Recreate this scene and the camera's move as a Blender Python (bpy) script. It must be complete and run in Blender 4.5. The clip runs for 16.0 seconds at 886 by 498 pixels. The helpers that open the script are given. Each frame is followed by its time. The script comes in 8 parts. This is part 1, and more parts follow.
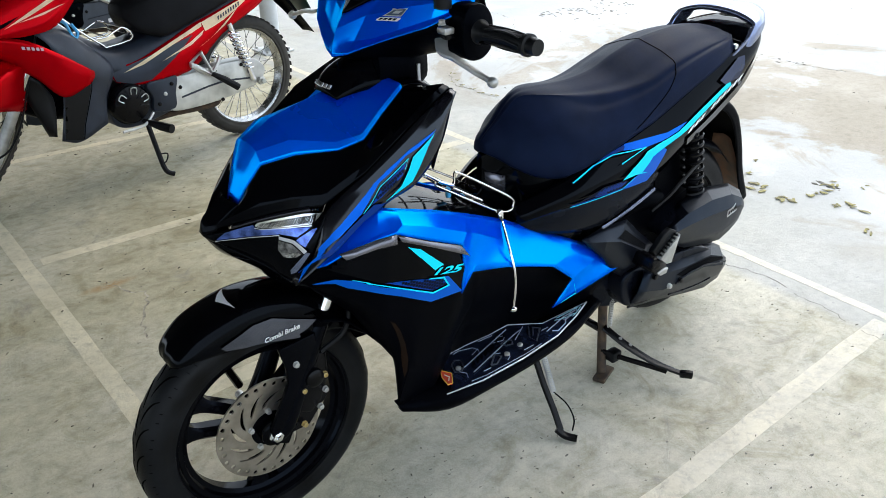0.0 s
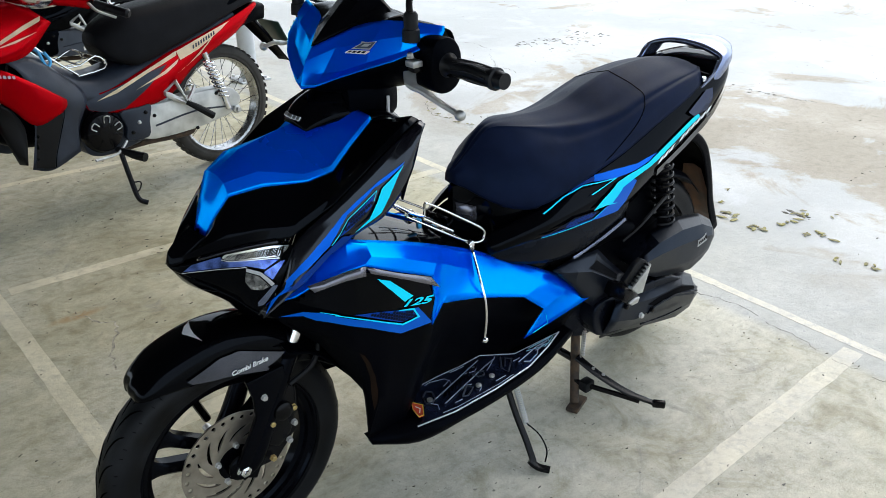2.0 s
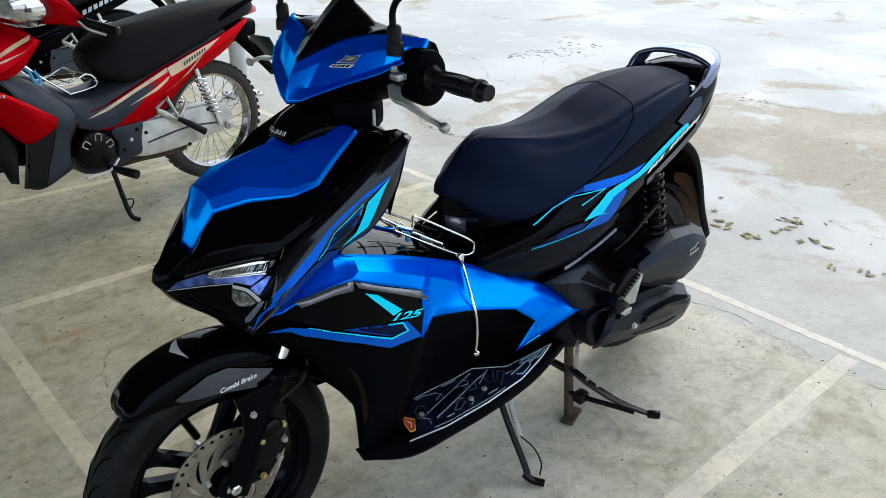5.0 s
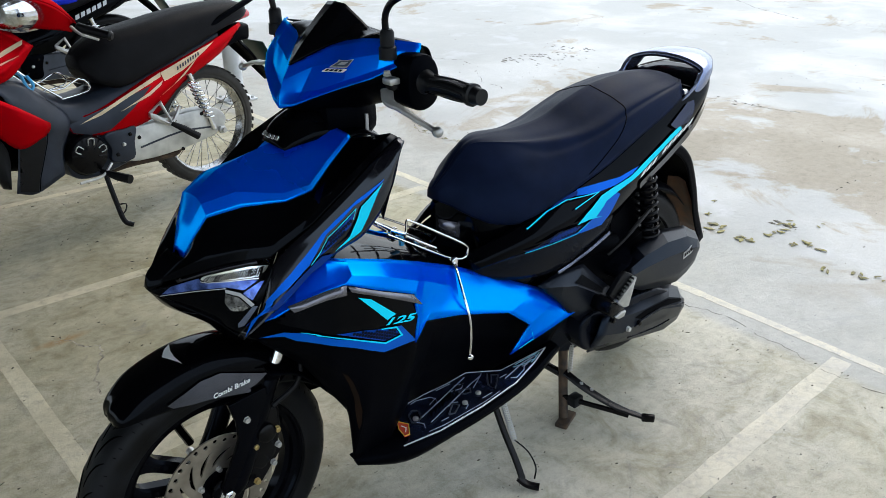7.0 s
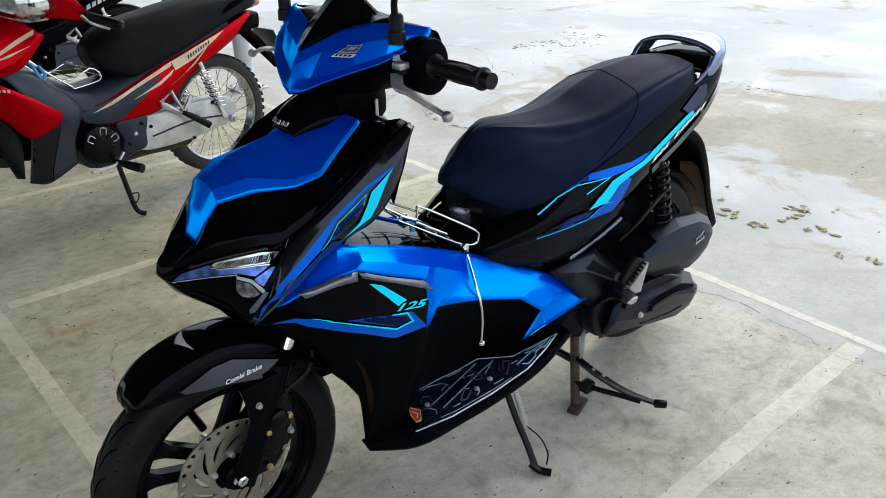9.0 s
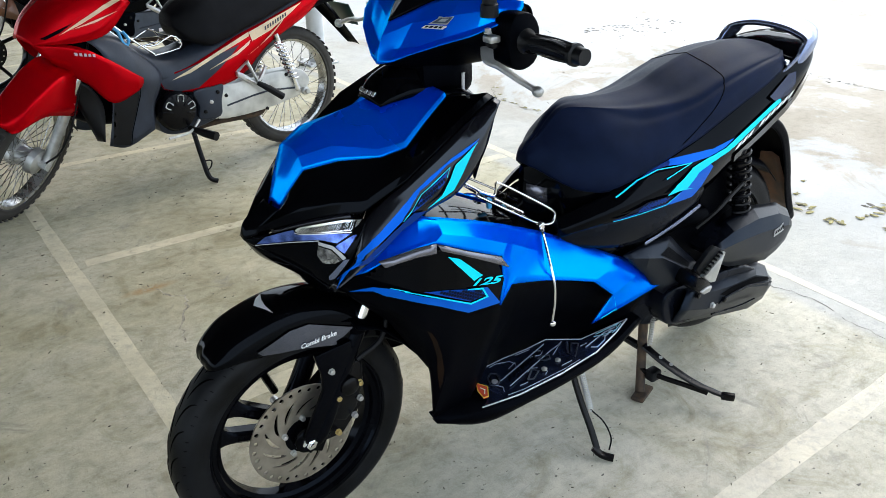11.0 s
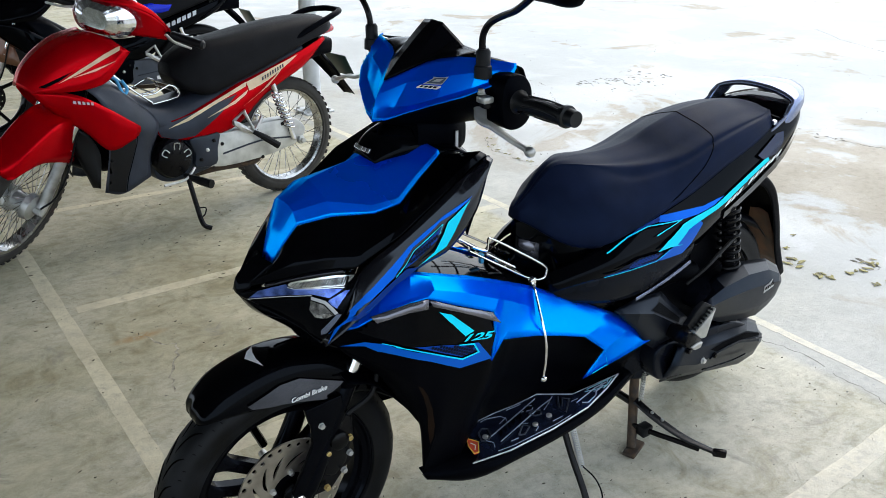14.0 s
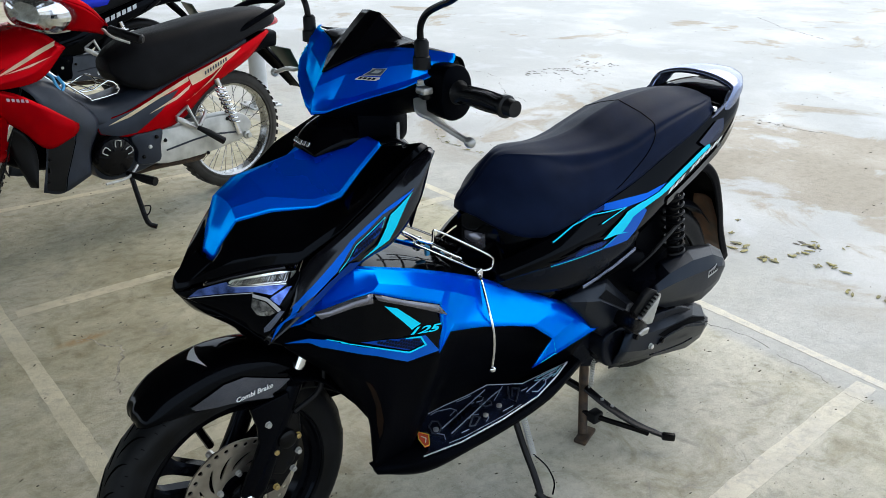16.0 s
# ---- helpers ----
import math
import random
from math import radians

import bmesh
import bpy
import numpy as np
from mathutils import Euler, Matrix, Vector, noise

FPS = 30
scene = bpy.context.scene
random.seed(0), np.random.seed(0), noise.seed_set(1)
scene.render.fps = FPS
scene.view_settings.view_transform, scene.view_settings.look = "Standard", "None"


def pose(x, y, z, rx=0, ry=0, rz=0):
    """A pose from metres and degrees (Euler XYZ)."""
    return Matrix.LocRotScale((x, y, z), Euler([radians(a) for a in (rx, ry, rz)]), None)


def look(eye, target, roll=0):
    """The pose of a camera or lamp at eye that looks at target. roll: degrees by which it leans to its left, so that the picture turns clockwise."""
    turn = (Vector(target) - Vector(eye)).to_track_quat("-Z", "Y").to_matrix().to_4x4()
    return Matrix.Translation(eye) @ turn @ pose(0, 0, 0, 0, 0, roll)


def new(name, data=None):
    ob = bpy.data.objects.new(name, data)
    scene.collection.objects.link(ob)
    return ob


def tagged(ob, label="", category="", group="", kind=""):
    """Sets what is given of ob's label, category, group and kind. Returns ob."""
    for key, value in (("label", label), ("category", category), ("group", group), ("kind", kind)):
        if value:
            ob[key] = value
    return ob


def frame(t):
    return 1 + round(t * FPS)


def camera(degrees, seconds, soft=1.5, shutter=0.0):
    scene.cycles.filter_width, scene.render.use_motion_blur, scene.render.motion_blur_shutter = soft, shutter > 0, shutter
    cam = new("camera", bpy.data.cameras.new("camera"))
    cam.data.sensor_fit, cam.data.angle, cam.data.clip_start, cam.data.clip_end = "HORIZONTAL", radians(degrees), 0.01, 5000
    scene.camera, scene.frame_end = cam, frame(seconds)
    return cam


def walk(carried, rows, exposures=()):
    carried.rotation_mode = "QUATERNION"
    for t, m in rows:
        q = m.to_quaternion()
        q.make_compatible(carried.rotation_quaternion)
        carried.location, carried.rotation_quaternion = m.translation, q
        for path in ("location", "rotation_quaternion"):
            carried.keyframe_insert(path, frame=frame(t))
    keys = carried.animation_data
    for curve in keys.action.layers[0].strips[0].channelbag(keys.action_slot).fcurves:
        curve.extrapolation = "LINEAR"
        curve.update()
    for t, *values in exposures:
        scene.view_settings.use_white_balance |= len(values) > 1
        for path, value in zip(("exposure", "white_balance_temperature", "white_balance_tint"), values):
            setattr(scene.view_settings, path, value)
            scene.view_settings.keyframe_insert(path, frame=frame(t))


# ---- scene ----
from mathutils.bvhtree import BVHTree

cam = camera(57.5, 16.0, soft=0.5)
PATH = [
    (0, (0.51, 1.271, 1.371), (-0.572, -0.109, 0.41), -1.0),
    (0.5, (0.508, 1.269, 1.373), (-0.571, -0.125, 0.428), -0.8),
    (1, (0.501, 1.27, 1.373), (-0.592, -0.119, 0.437), -0.7),
    (1.5, (0.497, 1.275, 1.374), (-0.622, -0.099, 0.448), -0.5),
    (2, (0.491, 1.278, 1.378), (-0.65, -0.094, 0.474), -0.3),
    (2.5, (0.488, 1.276, 1.376), (-0.651, -0.098, 0.474), -0.4),
    (3, (0.487, 1.278, 1.376), (-0.657, -0.097, 0.479), -0.5),
    (3.5, (0.482, 1.279, 1.376), (-0.667, -0.093, 0.483), -0.8),
    (4, (0.477, 1.281, 1.375), (-0.67, -0.096, 0.488), -0.9),
    (6.5, (0.469, 1.285, 1.375), (-0.696, -0.089, 0.507), -1.2),
    (7, (0.469, 1.285, 1.375), (-0.697, -0.089, 0.507), -1.1),
    (7.5, (0.469, 1.286, 1.375), (-0.695, -0.089, 0.506), -1.2),
    (8, (0.467, 1.287, 1.375), (-0.698, -0.086, 0.505), -1.3),
    (8.5, (0.467, 1.289, 1.375), (-0.693, -0.085, 0.498), -1.4),
    (9, (0.467, 1.286, 1.368), (-0.668, -0.098, 0.476), -1.8),
    (9.5, (0.473, 1.282, 1.362), (-0.623, -0.114, 0.44), -1.8),
    (10, (0.486, 1.275, 1.355), (-0.567, -0.14, 0.413), -1.9),
    (12.5, (0.522, 1.253, 1.363), (-0.47, -0.242, 0.479), -0.1),
    (13, (0.521, 1.256, 1.369), (-0.489, -0.24, 0.507), 0.1),
    (13.5, (0.516, 1.259, 1.371), (-0.516, -0.233, 0.528), 0.1),
    (14, (0.508, 1.263, 1.377), (-0.555, -0.216, 0.551), 0.1),
    (14.5, (0.504, 1.262, 1.377), (-0.593, -0.198, 0.562), 0.4),
    (15, (0.498, 1.268, 1.379), (-0.614, -0.177, 0.557), 0.3),
    (15.5, (0.49, 1.269, 1.377), (-0.643, -0.155, 0.547), 0.1),
    (16, (0.484, 1.269, 1.373), (-0.66, -0.138, 0.53), 0.1),
]
walk(cam, [(t, look(eye, target, roll)) for t, eye, target, roll in PATH], [(0.0, 0.50), (3.5, 0.18), (7.0, 0.14), (8.5, 0.13), (9.5, 0.28), (10.0, 0.39), (12.5, 0.73), (14.5, 0.21), (16.0, 0.13)])

# ---- light: open overcast sky beyond the edge of a flat shelter roof ----
world = bpy.data.worlds.new("sky")
scene.world = world
world.use_nodes = True
wn = world.node_tree.nodes
wl = world.node_tree.links
sky = wn.new("ShaderNodeTexSky")
sky.sky_type = "NISHITA"
sky.sun_disc = False
sky.sun_elevation = radians(50)
sky.sun_rotation = radians(250)
sky.dust_density = 6.0
sky.air_density = 1.0
milky = wn.new("ShaderNodeMix")
milky.data_type = "RGBA"
milky.inputs[0].default_value = 0.75
wl.new(sky.outputs[0], milky.inputs[6])
milky.inputs[7].default_value = (7.5, 8.7, 9.9, 1)
wl.new(milky.outputs[2], wn["Background"].inputs[0])
wn["Background"].inputs[1].default_value = 0.21


sun = new("sun", bpy.data.lights.new("sun", "SUN"))
sun.data.energy = 1.0
sun.data.angle = radians(45)
sun.data.color = (1.0, 0.97, 0.92)
sun.matrix_world = look((-8, -3, 10), (0, 0, 0))


# ---- materials ----
def link(nt, a, b):
    nt.links.new(a, b)


def mat(name, color, rough=0.5, metal=0.0, coat=0.0, vary=0.12, scale=6.0, grain=0.0, grain_scale=400.0, dark=None, spec=0.5, speckle=0.0, tint=None):
    """A Principled material with blotches of value, roughness wear and a fine grain bump."""
    m = bpy.data.materials.new(name)
    m.use_nodes = True
    nt = m.node_tree
    p = nt.nodes["Principled BSDF"]
    tc = nt.nodes.new("ShaderNodeTexCoord")
    big = nt.nodes.new("ShaderNodeTexNoise")
    big.inputs["Scale"].default_value = scale
    big.inputs["Detail"].default_value = 6
    link(nt, tc.outputs["Object"], big.inputs["Vector"])
    ramp = nt.nodes.new("ShaderNodeValToRGB")
    lo = dark or tuple(c * (1 - 2 * vary) for c in color)
    hi = tuple(min(1, c * (1 + vary)) for c in color)
    ramp.color_ramp.elements[0].color = (*lo, 1)
    ramp.color_ramp.elements[1].color = (*hi, 1)
    ramp.color_ramp.elements[0].position = 0.3
    ramp.color_ramp.elements[1].position = 0.65
    link(nt, big.outputs["Fac"], ramp.inputs["Fac"])
    out = ramp.outputs["Color"]
    fine = nt.nodes.new("ShaderNodeTexNoise")
    fine.inputs["Scale"].default_value = grain_scale
    fine.inputs["Detail"].default_value = 3
    link(nt, tc.outputs["Object"], fine.inputs["Vector"])
    if speckle:
        sp = nt.nodes.new("ShaderNodeMix")
        sp.data_type, sp.blend_type = "RGBA", "MULTIPLY"
        sp.inputs[0].default_value = speckle
        link(nt, out, sp.inputs[6])
        link(nt, fine.outputs["Color"], sp.inputs[7])
        out = sp.outputs[2]
    link(nt, out, p.inputs["Base Color"])
    rr = nt.nodes.new("ShaderNodeMapRange")
    rr.inputs["To Min"].default_value = max(0.02, rough * 0.8)
    rr.inputs["To Max"].default_value = min(1, rough * 1.25)
    link(nt, big.outputs["Fac"], rr.inputs["Value"])
    link(nt, rr.outputs["Result"], p.inputs["Roughness"])
    p.inputs["Metallic"].default_value = metal
    p.inputs["Specular IOR Level"].default_value = spec
    p.inputs["Coat Weight"].default_value = coat
    if tint:
        p.inputs["Specular Tint"].default_value = (*tint, 1)
    p.inputs["Coat Roughness"].default_value = 0.04
    if grain:
        b = nt.nodes.new("ShaderNodeBump")
        b.inputs["Strength"].default_value = grain
        b.inputs["Distance"].default_value = 0.001
        link(nt, fine.outputs["Fac"], b.inputs["Height"])
        link(nt, b.outputs["Normal"], p.inputs["Normal"])
    return m


BLUE = mat("blue_metallic_paint", (0.0, 0.062, 0.98), 0.28, 0.42, 0.0, 0.05, 3, speckle=0.12, grain_scale=2500, spec=0.0, tint=(0.0, 0.5, 1.0))
bt_nodes, bt_links = BLUE.node_tree.nodes, BLUE.node_tree.links
flake = bt_nodes.new("ShaderNodeBsdfAnisotropic")
flake.inputs["Color"].default_value = (0.0, 0.66, 0.95, 1)
flake.inputs["Roughness"].default_value = 0.2
lobes = bt_nodes.new("ShaderNodeMixShader")
lobes.inputs[0].default_value = 0.27
link(BLUE.node_tree, bt_nodes["Principled BSDF"].outputs[0], lobes.inputs[1])
link(BLUE.node_tree, flake.outputs[0], lobes.inputs[2])
link(BLUE.node_tree, lobes.outputs[0], bt_nodes["Material Output"].inputs[0])
CYAN = mat("cyan_decal", (0.0, 0.66, 0.92), 0.4, 0.0, 0.0, 0.04, spec=0.12)
MIDBLUE = mat("blue_decal", (0.0, 0.11, 0.62), 0.35, 0.4, 0.0, 0.05, spec=0.1)
# grey that paints the sky's sheen on the brow; also the warning label's grey
BROWGREY = mat("brow_sheen_and_label_grey", (0.15, 0.15, 0.18), 0.2, 0.7, 0.2, 0.12, 14)
NAVY = mat("navy_decal", (0.001, 0.004, 0.018), 0.3, 0.0, 0.0, 0.1, spec=0.08)
CELLBLUE = mat("dark_blue_cell_decal", (0.002, 0.03, 0.20), 0.3, 0.0, 0.0, 0.1, spec=0.1)
HONEYBLUE = mat("honeycomb_edge_blue", (0.0, 0.045, 0.32), 0.3, 0.0, 0.0, 0.1, spec=0.1)
BLACK = mat("gloss_black_plastic", (0.0012, 0.0013, 0.002), 0.06, 0.0, 0.0, 0.2, spec=0.07, tint=(0.75, 0.85, 1.0))
GREYGLOSS = mat("graphite_gloss_plastic", (0.004, 0.004, 0.006), 0.1, 0.0, 0.0, 0.2, spec=0.46, tint=(0.8, 0.88, 1.0))
MATTE = mat("matte_black_plastic", (0.0007, 0.0008, 0.0016), 0.4, 0.0, 0.0, 0.2, 9, 0.25, 900, spec=0.024, tint=(0.6, 0.75, 1.0))
SEAT = mat("black_seat_vinyl", (0.0068, 0.0108, 0.0290), 0.46, 0.0, 0.0, 0.15, 12, 0.15, 700, spec=0.042, tint=(0.3, 0.55, 1.0))
OLDSEAT = mat("worn_black_seat_vinyl", (0.007, 0.007, 0.0085), 0.5, 0.0, 0.0, 0.2, 9, 0.4, 600, spec=0.07)
RUBBER = mat("tyre_rubber", (0.0052, 0.0056, 0.0068), 0.42, 0.0, 0.0, 0.35, 14, 0.3, 600, spec=0.14)
GRIP = mat("grip_rubber", (0.0045, 0.0048, 0.0062), 0.4, 0.0, 0.0, 0.2, 30, 0.3, 500, spec=0.22)
CHROME = mat("chrome", (0.75, 0.76, 0.78), 0.14, 1.0, 0.0, 0.1, 20)
DULLCHROME = mat("dull_chrome", (0.40, 0.40, 0.40), 0.26, 0.95, 0.0, 0.25, 20)
STEEL = mat("brushed_steel_disc", (0.34, 0.305, 0.26), 0.36, 0.85, 0.0, 0.15, 25, 0.15, 900)
LACQUER = mat("silver_lacquer", (0.50, 0.50, 0.48), 0.34, 0.45, 0.0, 0.22, 10, 0.15, 500)
ALU = mat("cast_aluminium", (0.52, 0.52, 0.51), 0.42, 0.8, 0.0, 0.2, 14, 0.25, 500)
DARKMETAL = mat("black_painted_steel", (0.003, 0.003, 0.004), 0.25, 0.0, 0.0, 0.25, 20, 0.2, 400, spec=0.14)
RAILBLUE = mat("blue_grey_metallic", (0.20, 0.235, 0.36), 0.2, 0.85, 0.2, 0.08)
RAILDARK = mat("dark_blue_gloss_trim", (0.012, 0.018, 0.05), 0.12, 0.3, 0.0, 0.1, spec=0.4)
COVERGREY = mat("satin_grey_black_plastic", (0.0030, 0.0038, 0.0072), 0.36, 0.0, 0.0, 0.15, 10, 0.1, 700, spec=0.24, tint=(0.5, 0.7, 1.0))
CASE = mat("engine_case_grey_black", (0.0028, 0.0034, 0.0062), 0.26, 0.0, 0.0, 0.2, 10, 0.12, 700, spec=0.12, tint=(0.6, 0.75, 1.0))
FLANKSHEEN = mat("mudguard_sheen_grey", (0.10, 0.11, 0.15), 0.12, 0.9, 0.0, 0.3, 7)
RUSTMUD = mat("rust_brown_mud", (0.075, 0.032, 0.013), 0.7, 0.0, 0.0, 0.4, 18, 0.4, 200, dark=(0.03, 0.015, 0.01))
RUST = mat("rusty_steel", (0.055, 0.033, 0.018), 0.7, 0.2, 0.0, 0.35, 45, 0.6, 250, dark=(0.010, 0.008, 0.007))
WHEELBLACK = mat("black_wheel_paint", (0.0015, 0.0015, 0.0025), 0.16, 0.0, 0.0, 0.2, spec=0.07, tint=(0.6, 0.75, 1.0))
BROWNSHEEN = mat("streaked_brown_reflection", (0.016, 0.0062, 0.002), 0.55, 0.0, 0.0, 0.1, 9, 0.3, 300, dark=(0.002, 0.0016, 0.0015), spec=0.08)
nt = BROWNSHEEN.node_tree
for n in [q for q in nt.nodes if q.type == "TEX_NOISE"]:
    mp = nt.nodes.new("ShaderNodeMapping")
    mp.inputs["Scale"].default_value = (4, 4, 0.6)
    geo = nt.nodes.new("ShaderNodeNewGeometry")
    nt.links.new(geo.outputs["Position"], mp.inputs["Vector"])
    nt.links.new(mp.outputs[0], n.inputs["Vector"])
GOLD = mat("gold_zinc_bolt", (0.65, 0.5, 0.22), 0.3, 1.0, 0.0, 0.15, 40)
REFLECTOR = mat("lamp_reflector", (0.8, 0.82, 0.85), 0.12, 1.0, 0.0, 0.1, 60)
WHITEDECAL = mat("white_decal", (0.75, 0.76, 0.78), 0.35, 0.0, 0.0, 0.06)
SILVERDECAL = mat("silver_decal", (0.45, 0.46, 0.48), 0.3, 0.4, 0.0, 0.08)
REDDECAL = mat("red_badge", (0.62, 0.06, 0.03), 0.35, 0.0, 0.2, 0.1)
YELLOW = mat("yellow_badge", (0.75, 0.5, 0.05), 0.35, 0.0, 0.2, 0.1)
REDPAINT = mat("red_paint", (0.44, 0.0, 0.004), 0.24, 0.5, 0.02, 0.08, 4, spec=0.07, tint=(1.0, 0.6, 0.6))
GREYPLASTIC = mat("grey_plastic", (0.022, 0.028, 0.042), 0.36, 0.1, 0.0, 0.2, 8, 0.2, 700, spec=0.26)
CASTGREY = mat("blue_grey_cast_cover", (0.060, 0.070, 0.090), 0.4, 0.2, 0.0, 0.2, 8, 0.2, 600, spec=0.3)
CREAM = mat("cream_gold_stripe", (0.54, 0.41, 0.25), 0.32, 0.3, 0.2, 0.15, 12)
BROWNPAINT = mat("brown_paint", (0.12, 0.045, 0.018), 0.28, 0.3, 0.6, 0.1)
DEEPBLUE = mat("deep_blue_paint", (0.001, 0.015, 0.46), 0.25, 0.3, 0.15, 0.08, spec=0.25)
REDLENS = mat("red_tail_lens", (0.5, 0.02, 0.03), 0.12, 0.0, 0.4, 0.1)
DIRTYRUBBER = mat("dusty_tyre_rubber", (0.028, 0.025, 0.022), 0.8, 0.0, 0.0, 0.4, 10, 0.5, 200)
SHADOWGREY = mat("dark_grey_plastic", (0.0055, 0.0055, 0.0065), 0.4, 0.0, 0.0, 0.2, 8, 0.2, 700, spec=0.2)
LIGHTBLUE = mat("sky_blue_plastic", (0.05, 0.32, 0.62), 0.4, 0.0, 0.0, 0.1)
POSTPAINT = mat("painted_steel_post", (0.55, 0.57, 0.58), 0.45, 0.0, 0.0, 0.1, 8)
ROOFMAT = mat("shelter_roof_sheet", (0.07, 0.072, 0.075), 0.6, 0.2, 0.0, 0.15, 2)
LEAF = mat("wet_yellow_leaves", (0.19, 0.165, 0.04), 0.55, 0.0, 0.0, 0.4, 30, 0.3, 300, dark=(0.07, 0.06, 0.02))
CRACK = mat("crack_shadow_grit", (0.045, 0.041, 0.034), 0.95, 0.0, 0.0, 0.3, 40, spec=0.02)
SCRATCH = mat("pale_scratched_concrete", (0.36, 0.335, 0.27), 0.9, 0.0, 0.0, 0.5, 60, 0.6, 200, dark=(0.12, 0.11, 0.09), spec=0.1)
FARCRACK = mat("silted_crack", (0.15, 0.14, 0.12), 0.95, 0.0, 0.0, 0.3, 40, spec=0.1)


def glass(name, tint, rough=0.03):
    m = bpy.data.materials.new(name)
    m.use_nodes = True
    p = m.node_tree.nodes["Principled BSDF"]
    p.inputs["Base Color"].default_value = (*tint, 1)
    p.inputs["Roughness"].default_value = rough
    p.inputs["Transmission Weight"].default_value = 1.0
    p.inputs["IOR"].default_value = 1.25
    return m


LENS = glass("clear_lamp_lens", (0.95, 0.97, 1.0))
SMOKE = mat("smoked_screen", (0.002, 0.002, 0.003), 0.16, 0.0, 0.0, 0.1, spec=0.05)


def concrete():
    m = bpy.data.materials.new("worn_concrete")
    m.use_nodes = True
    nt = m.node_tree
    p = nt.nodes["Principled BSDF"]
    geo = nt.nodes.new("ShaderNodeNewGeometry")

    def tex(scale, detail=6, rough=0.55, dist=0.0):
        n = nt.nodes.new("ShaderNodeTexNoise")
        n.inputs["Scale"].default_value = scale
        n.inputs["Detail"].default_value = detail
        n.inputs["Roughness"].default_value = rough
        n.inputs["Distortion"].default_value = dist
        link(nt, geo.outputs["Position"], n.inputs["Vector"])
        return n.outputs["Fac"]

    def ramp(src, stops):
        r = nt.nodes.new("ShaderNodeValToRGB")
        while len(r.color_ramp.elements) < len(stops):
            r.color_ramp.elements.new(0.5)
        for e, (pos, c) in zip(r.color_ramp.elements, stops):
            e.position, e.color = pos, (*c, 1)
        link(nt, src, r.inputs["Fac"])
        return r.outputs["Color"]

    def mix(fac, a, b, how="MIX"):
        x = nt.nodes.new("ShaderNodeMix")
        x.data_type, x.blend_type = "RGBA", how
        for sock, v in ((x.inputs[0], fac), (x.inputs[6], a), (x.inputs[7], b)):
            if isinstance(v, (int, float)):
                sock.default_value = v
            elif isinstance(v, tuple):
                sock.default_value = (*v, 1)
            else:
                link(nt, v, sock)
        return x.outputs[2]

    def calc(op, a, b):
        x = nt.nodes.new("ShaderNodeMath")
        x.operation = op
        x.use_clamp = True
        for sock, v in zip(x.inputs, (a, b)):
            if isinstance(v, (int, float)):
                sock.default_value = v
            else:
                link(nt, v, sock)
        return x.outputs[0]

    def streaky(scale, along, across, detail=6, rough=0.6):
        mp = nt.nodes.new("ShaderNodeMapping")
        mp.inputs["Scale"].default_value = (along, across, 1)
        mp.inputs["Rotation"].default_value = (0, 0, 0.5)
        link(nt, geo.outputs["Position"], mp.inputs["Vector"])
        n = nt.nodes.new("ShaderNodeTexNoise")
        n.inputs["Scale"].default_value = scale
        n.inputs["Detail"].default_value = detail
        n.inputs["Roughness"].default_value = rough
        link(nt, mp.outputs[0], n.inputs["Vector"])
        return n.outputs["Fac"]

    base = ramp(tex(1.3, 8, 0.6, 0.4), [(0.28, (0.330, 0.298, 0.192)), (0.45, (0.444, 0.414, 0.298)), (0.55, (0.472, 0.446, 0.342)), (0.72, (0.562, 0.538, 0.444))])
    # olive and cream mottling, then pitting and grain
    mottle = ramp(tex(5.5, 10, 0.7, 0.9), [(0.36, (0.70, 0.675, 0.57)), (0.49, (0.97, 0.97, 0.95)), (0.62, (1.12, 1.11, 1.08))])
    base = mix(0.9, base, mottle, "MULTIPLY")
    mid = ramp(tex(22, 9, 0.72, 0.3), [(0.33, (0.66, 0.65, 0.61)), (0.47, (0.94, 0.94, 0.93)), (0.63, (1.1, 1.1, 1.09))])
    base = mix(0.78, base, mid, "MULTIPLY")
    trowel = ramp(streaky(9, 1.0, 5.0), [(0.36, (0.80, 0.79, 0.76)), (0.52, (1, 1, 1)), (0.68, (1.07, 1.07, 1.06))])
    base = mix(0.35, base, trowel, "MULTIPLY")
    fine = ramp(tex(260, 4, 0.7), [(0.34, (0.66, 0.65, 0.63)), (0.5, (0.97, 0.97, 0.97)), (0.66, (1.14, 1.14, 1.14))])
    base = mix(0.32, base, fine, "MULTIPLY")
    # sharp little dark specks, in drifts
    drift = ramp(tex(2.6, 5, 0.6), [(0.40, (0.15, 0.15, 0.15)), (0.55, (1, 1, 1))])
    spots = ramp(streaky(52, 1.0, 1.9, 3, 0.5), [(0.295, (1, 1, 1)), (0.318, (0, 0, 0))])
    base = mix(calc("MULTIPLY", calc("MULTIPLY", spots, drift), 0.9), base, (0.075, 0.07, 0.058))
    # scuffed, trodden dark patches
    scuff = ramp(tex(3.4, 11, 0.78, 1.4), [(0.57, (0, 0, 0)), (0.68, (1, 1, 1))])
    base = mix(calc("MULTIPLY", scuff, 0.8), base, (0.24, 0.225, 0.185))
    # rusty stains, few and small
    rusty = ramp(tex(2.1, 8, 0.7, 1.5), [(0.70, (0, 0, 0)), (0.76, (1, 1, 1))])
    base = mix(calc("MULTIPLY", rusty, 0.45), base, (0.36, 0.24, 0.11))
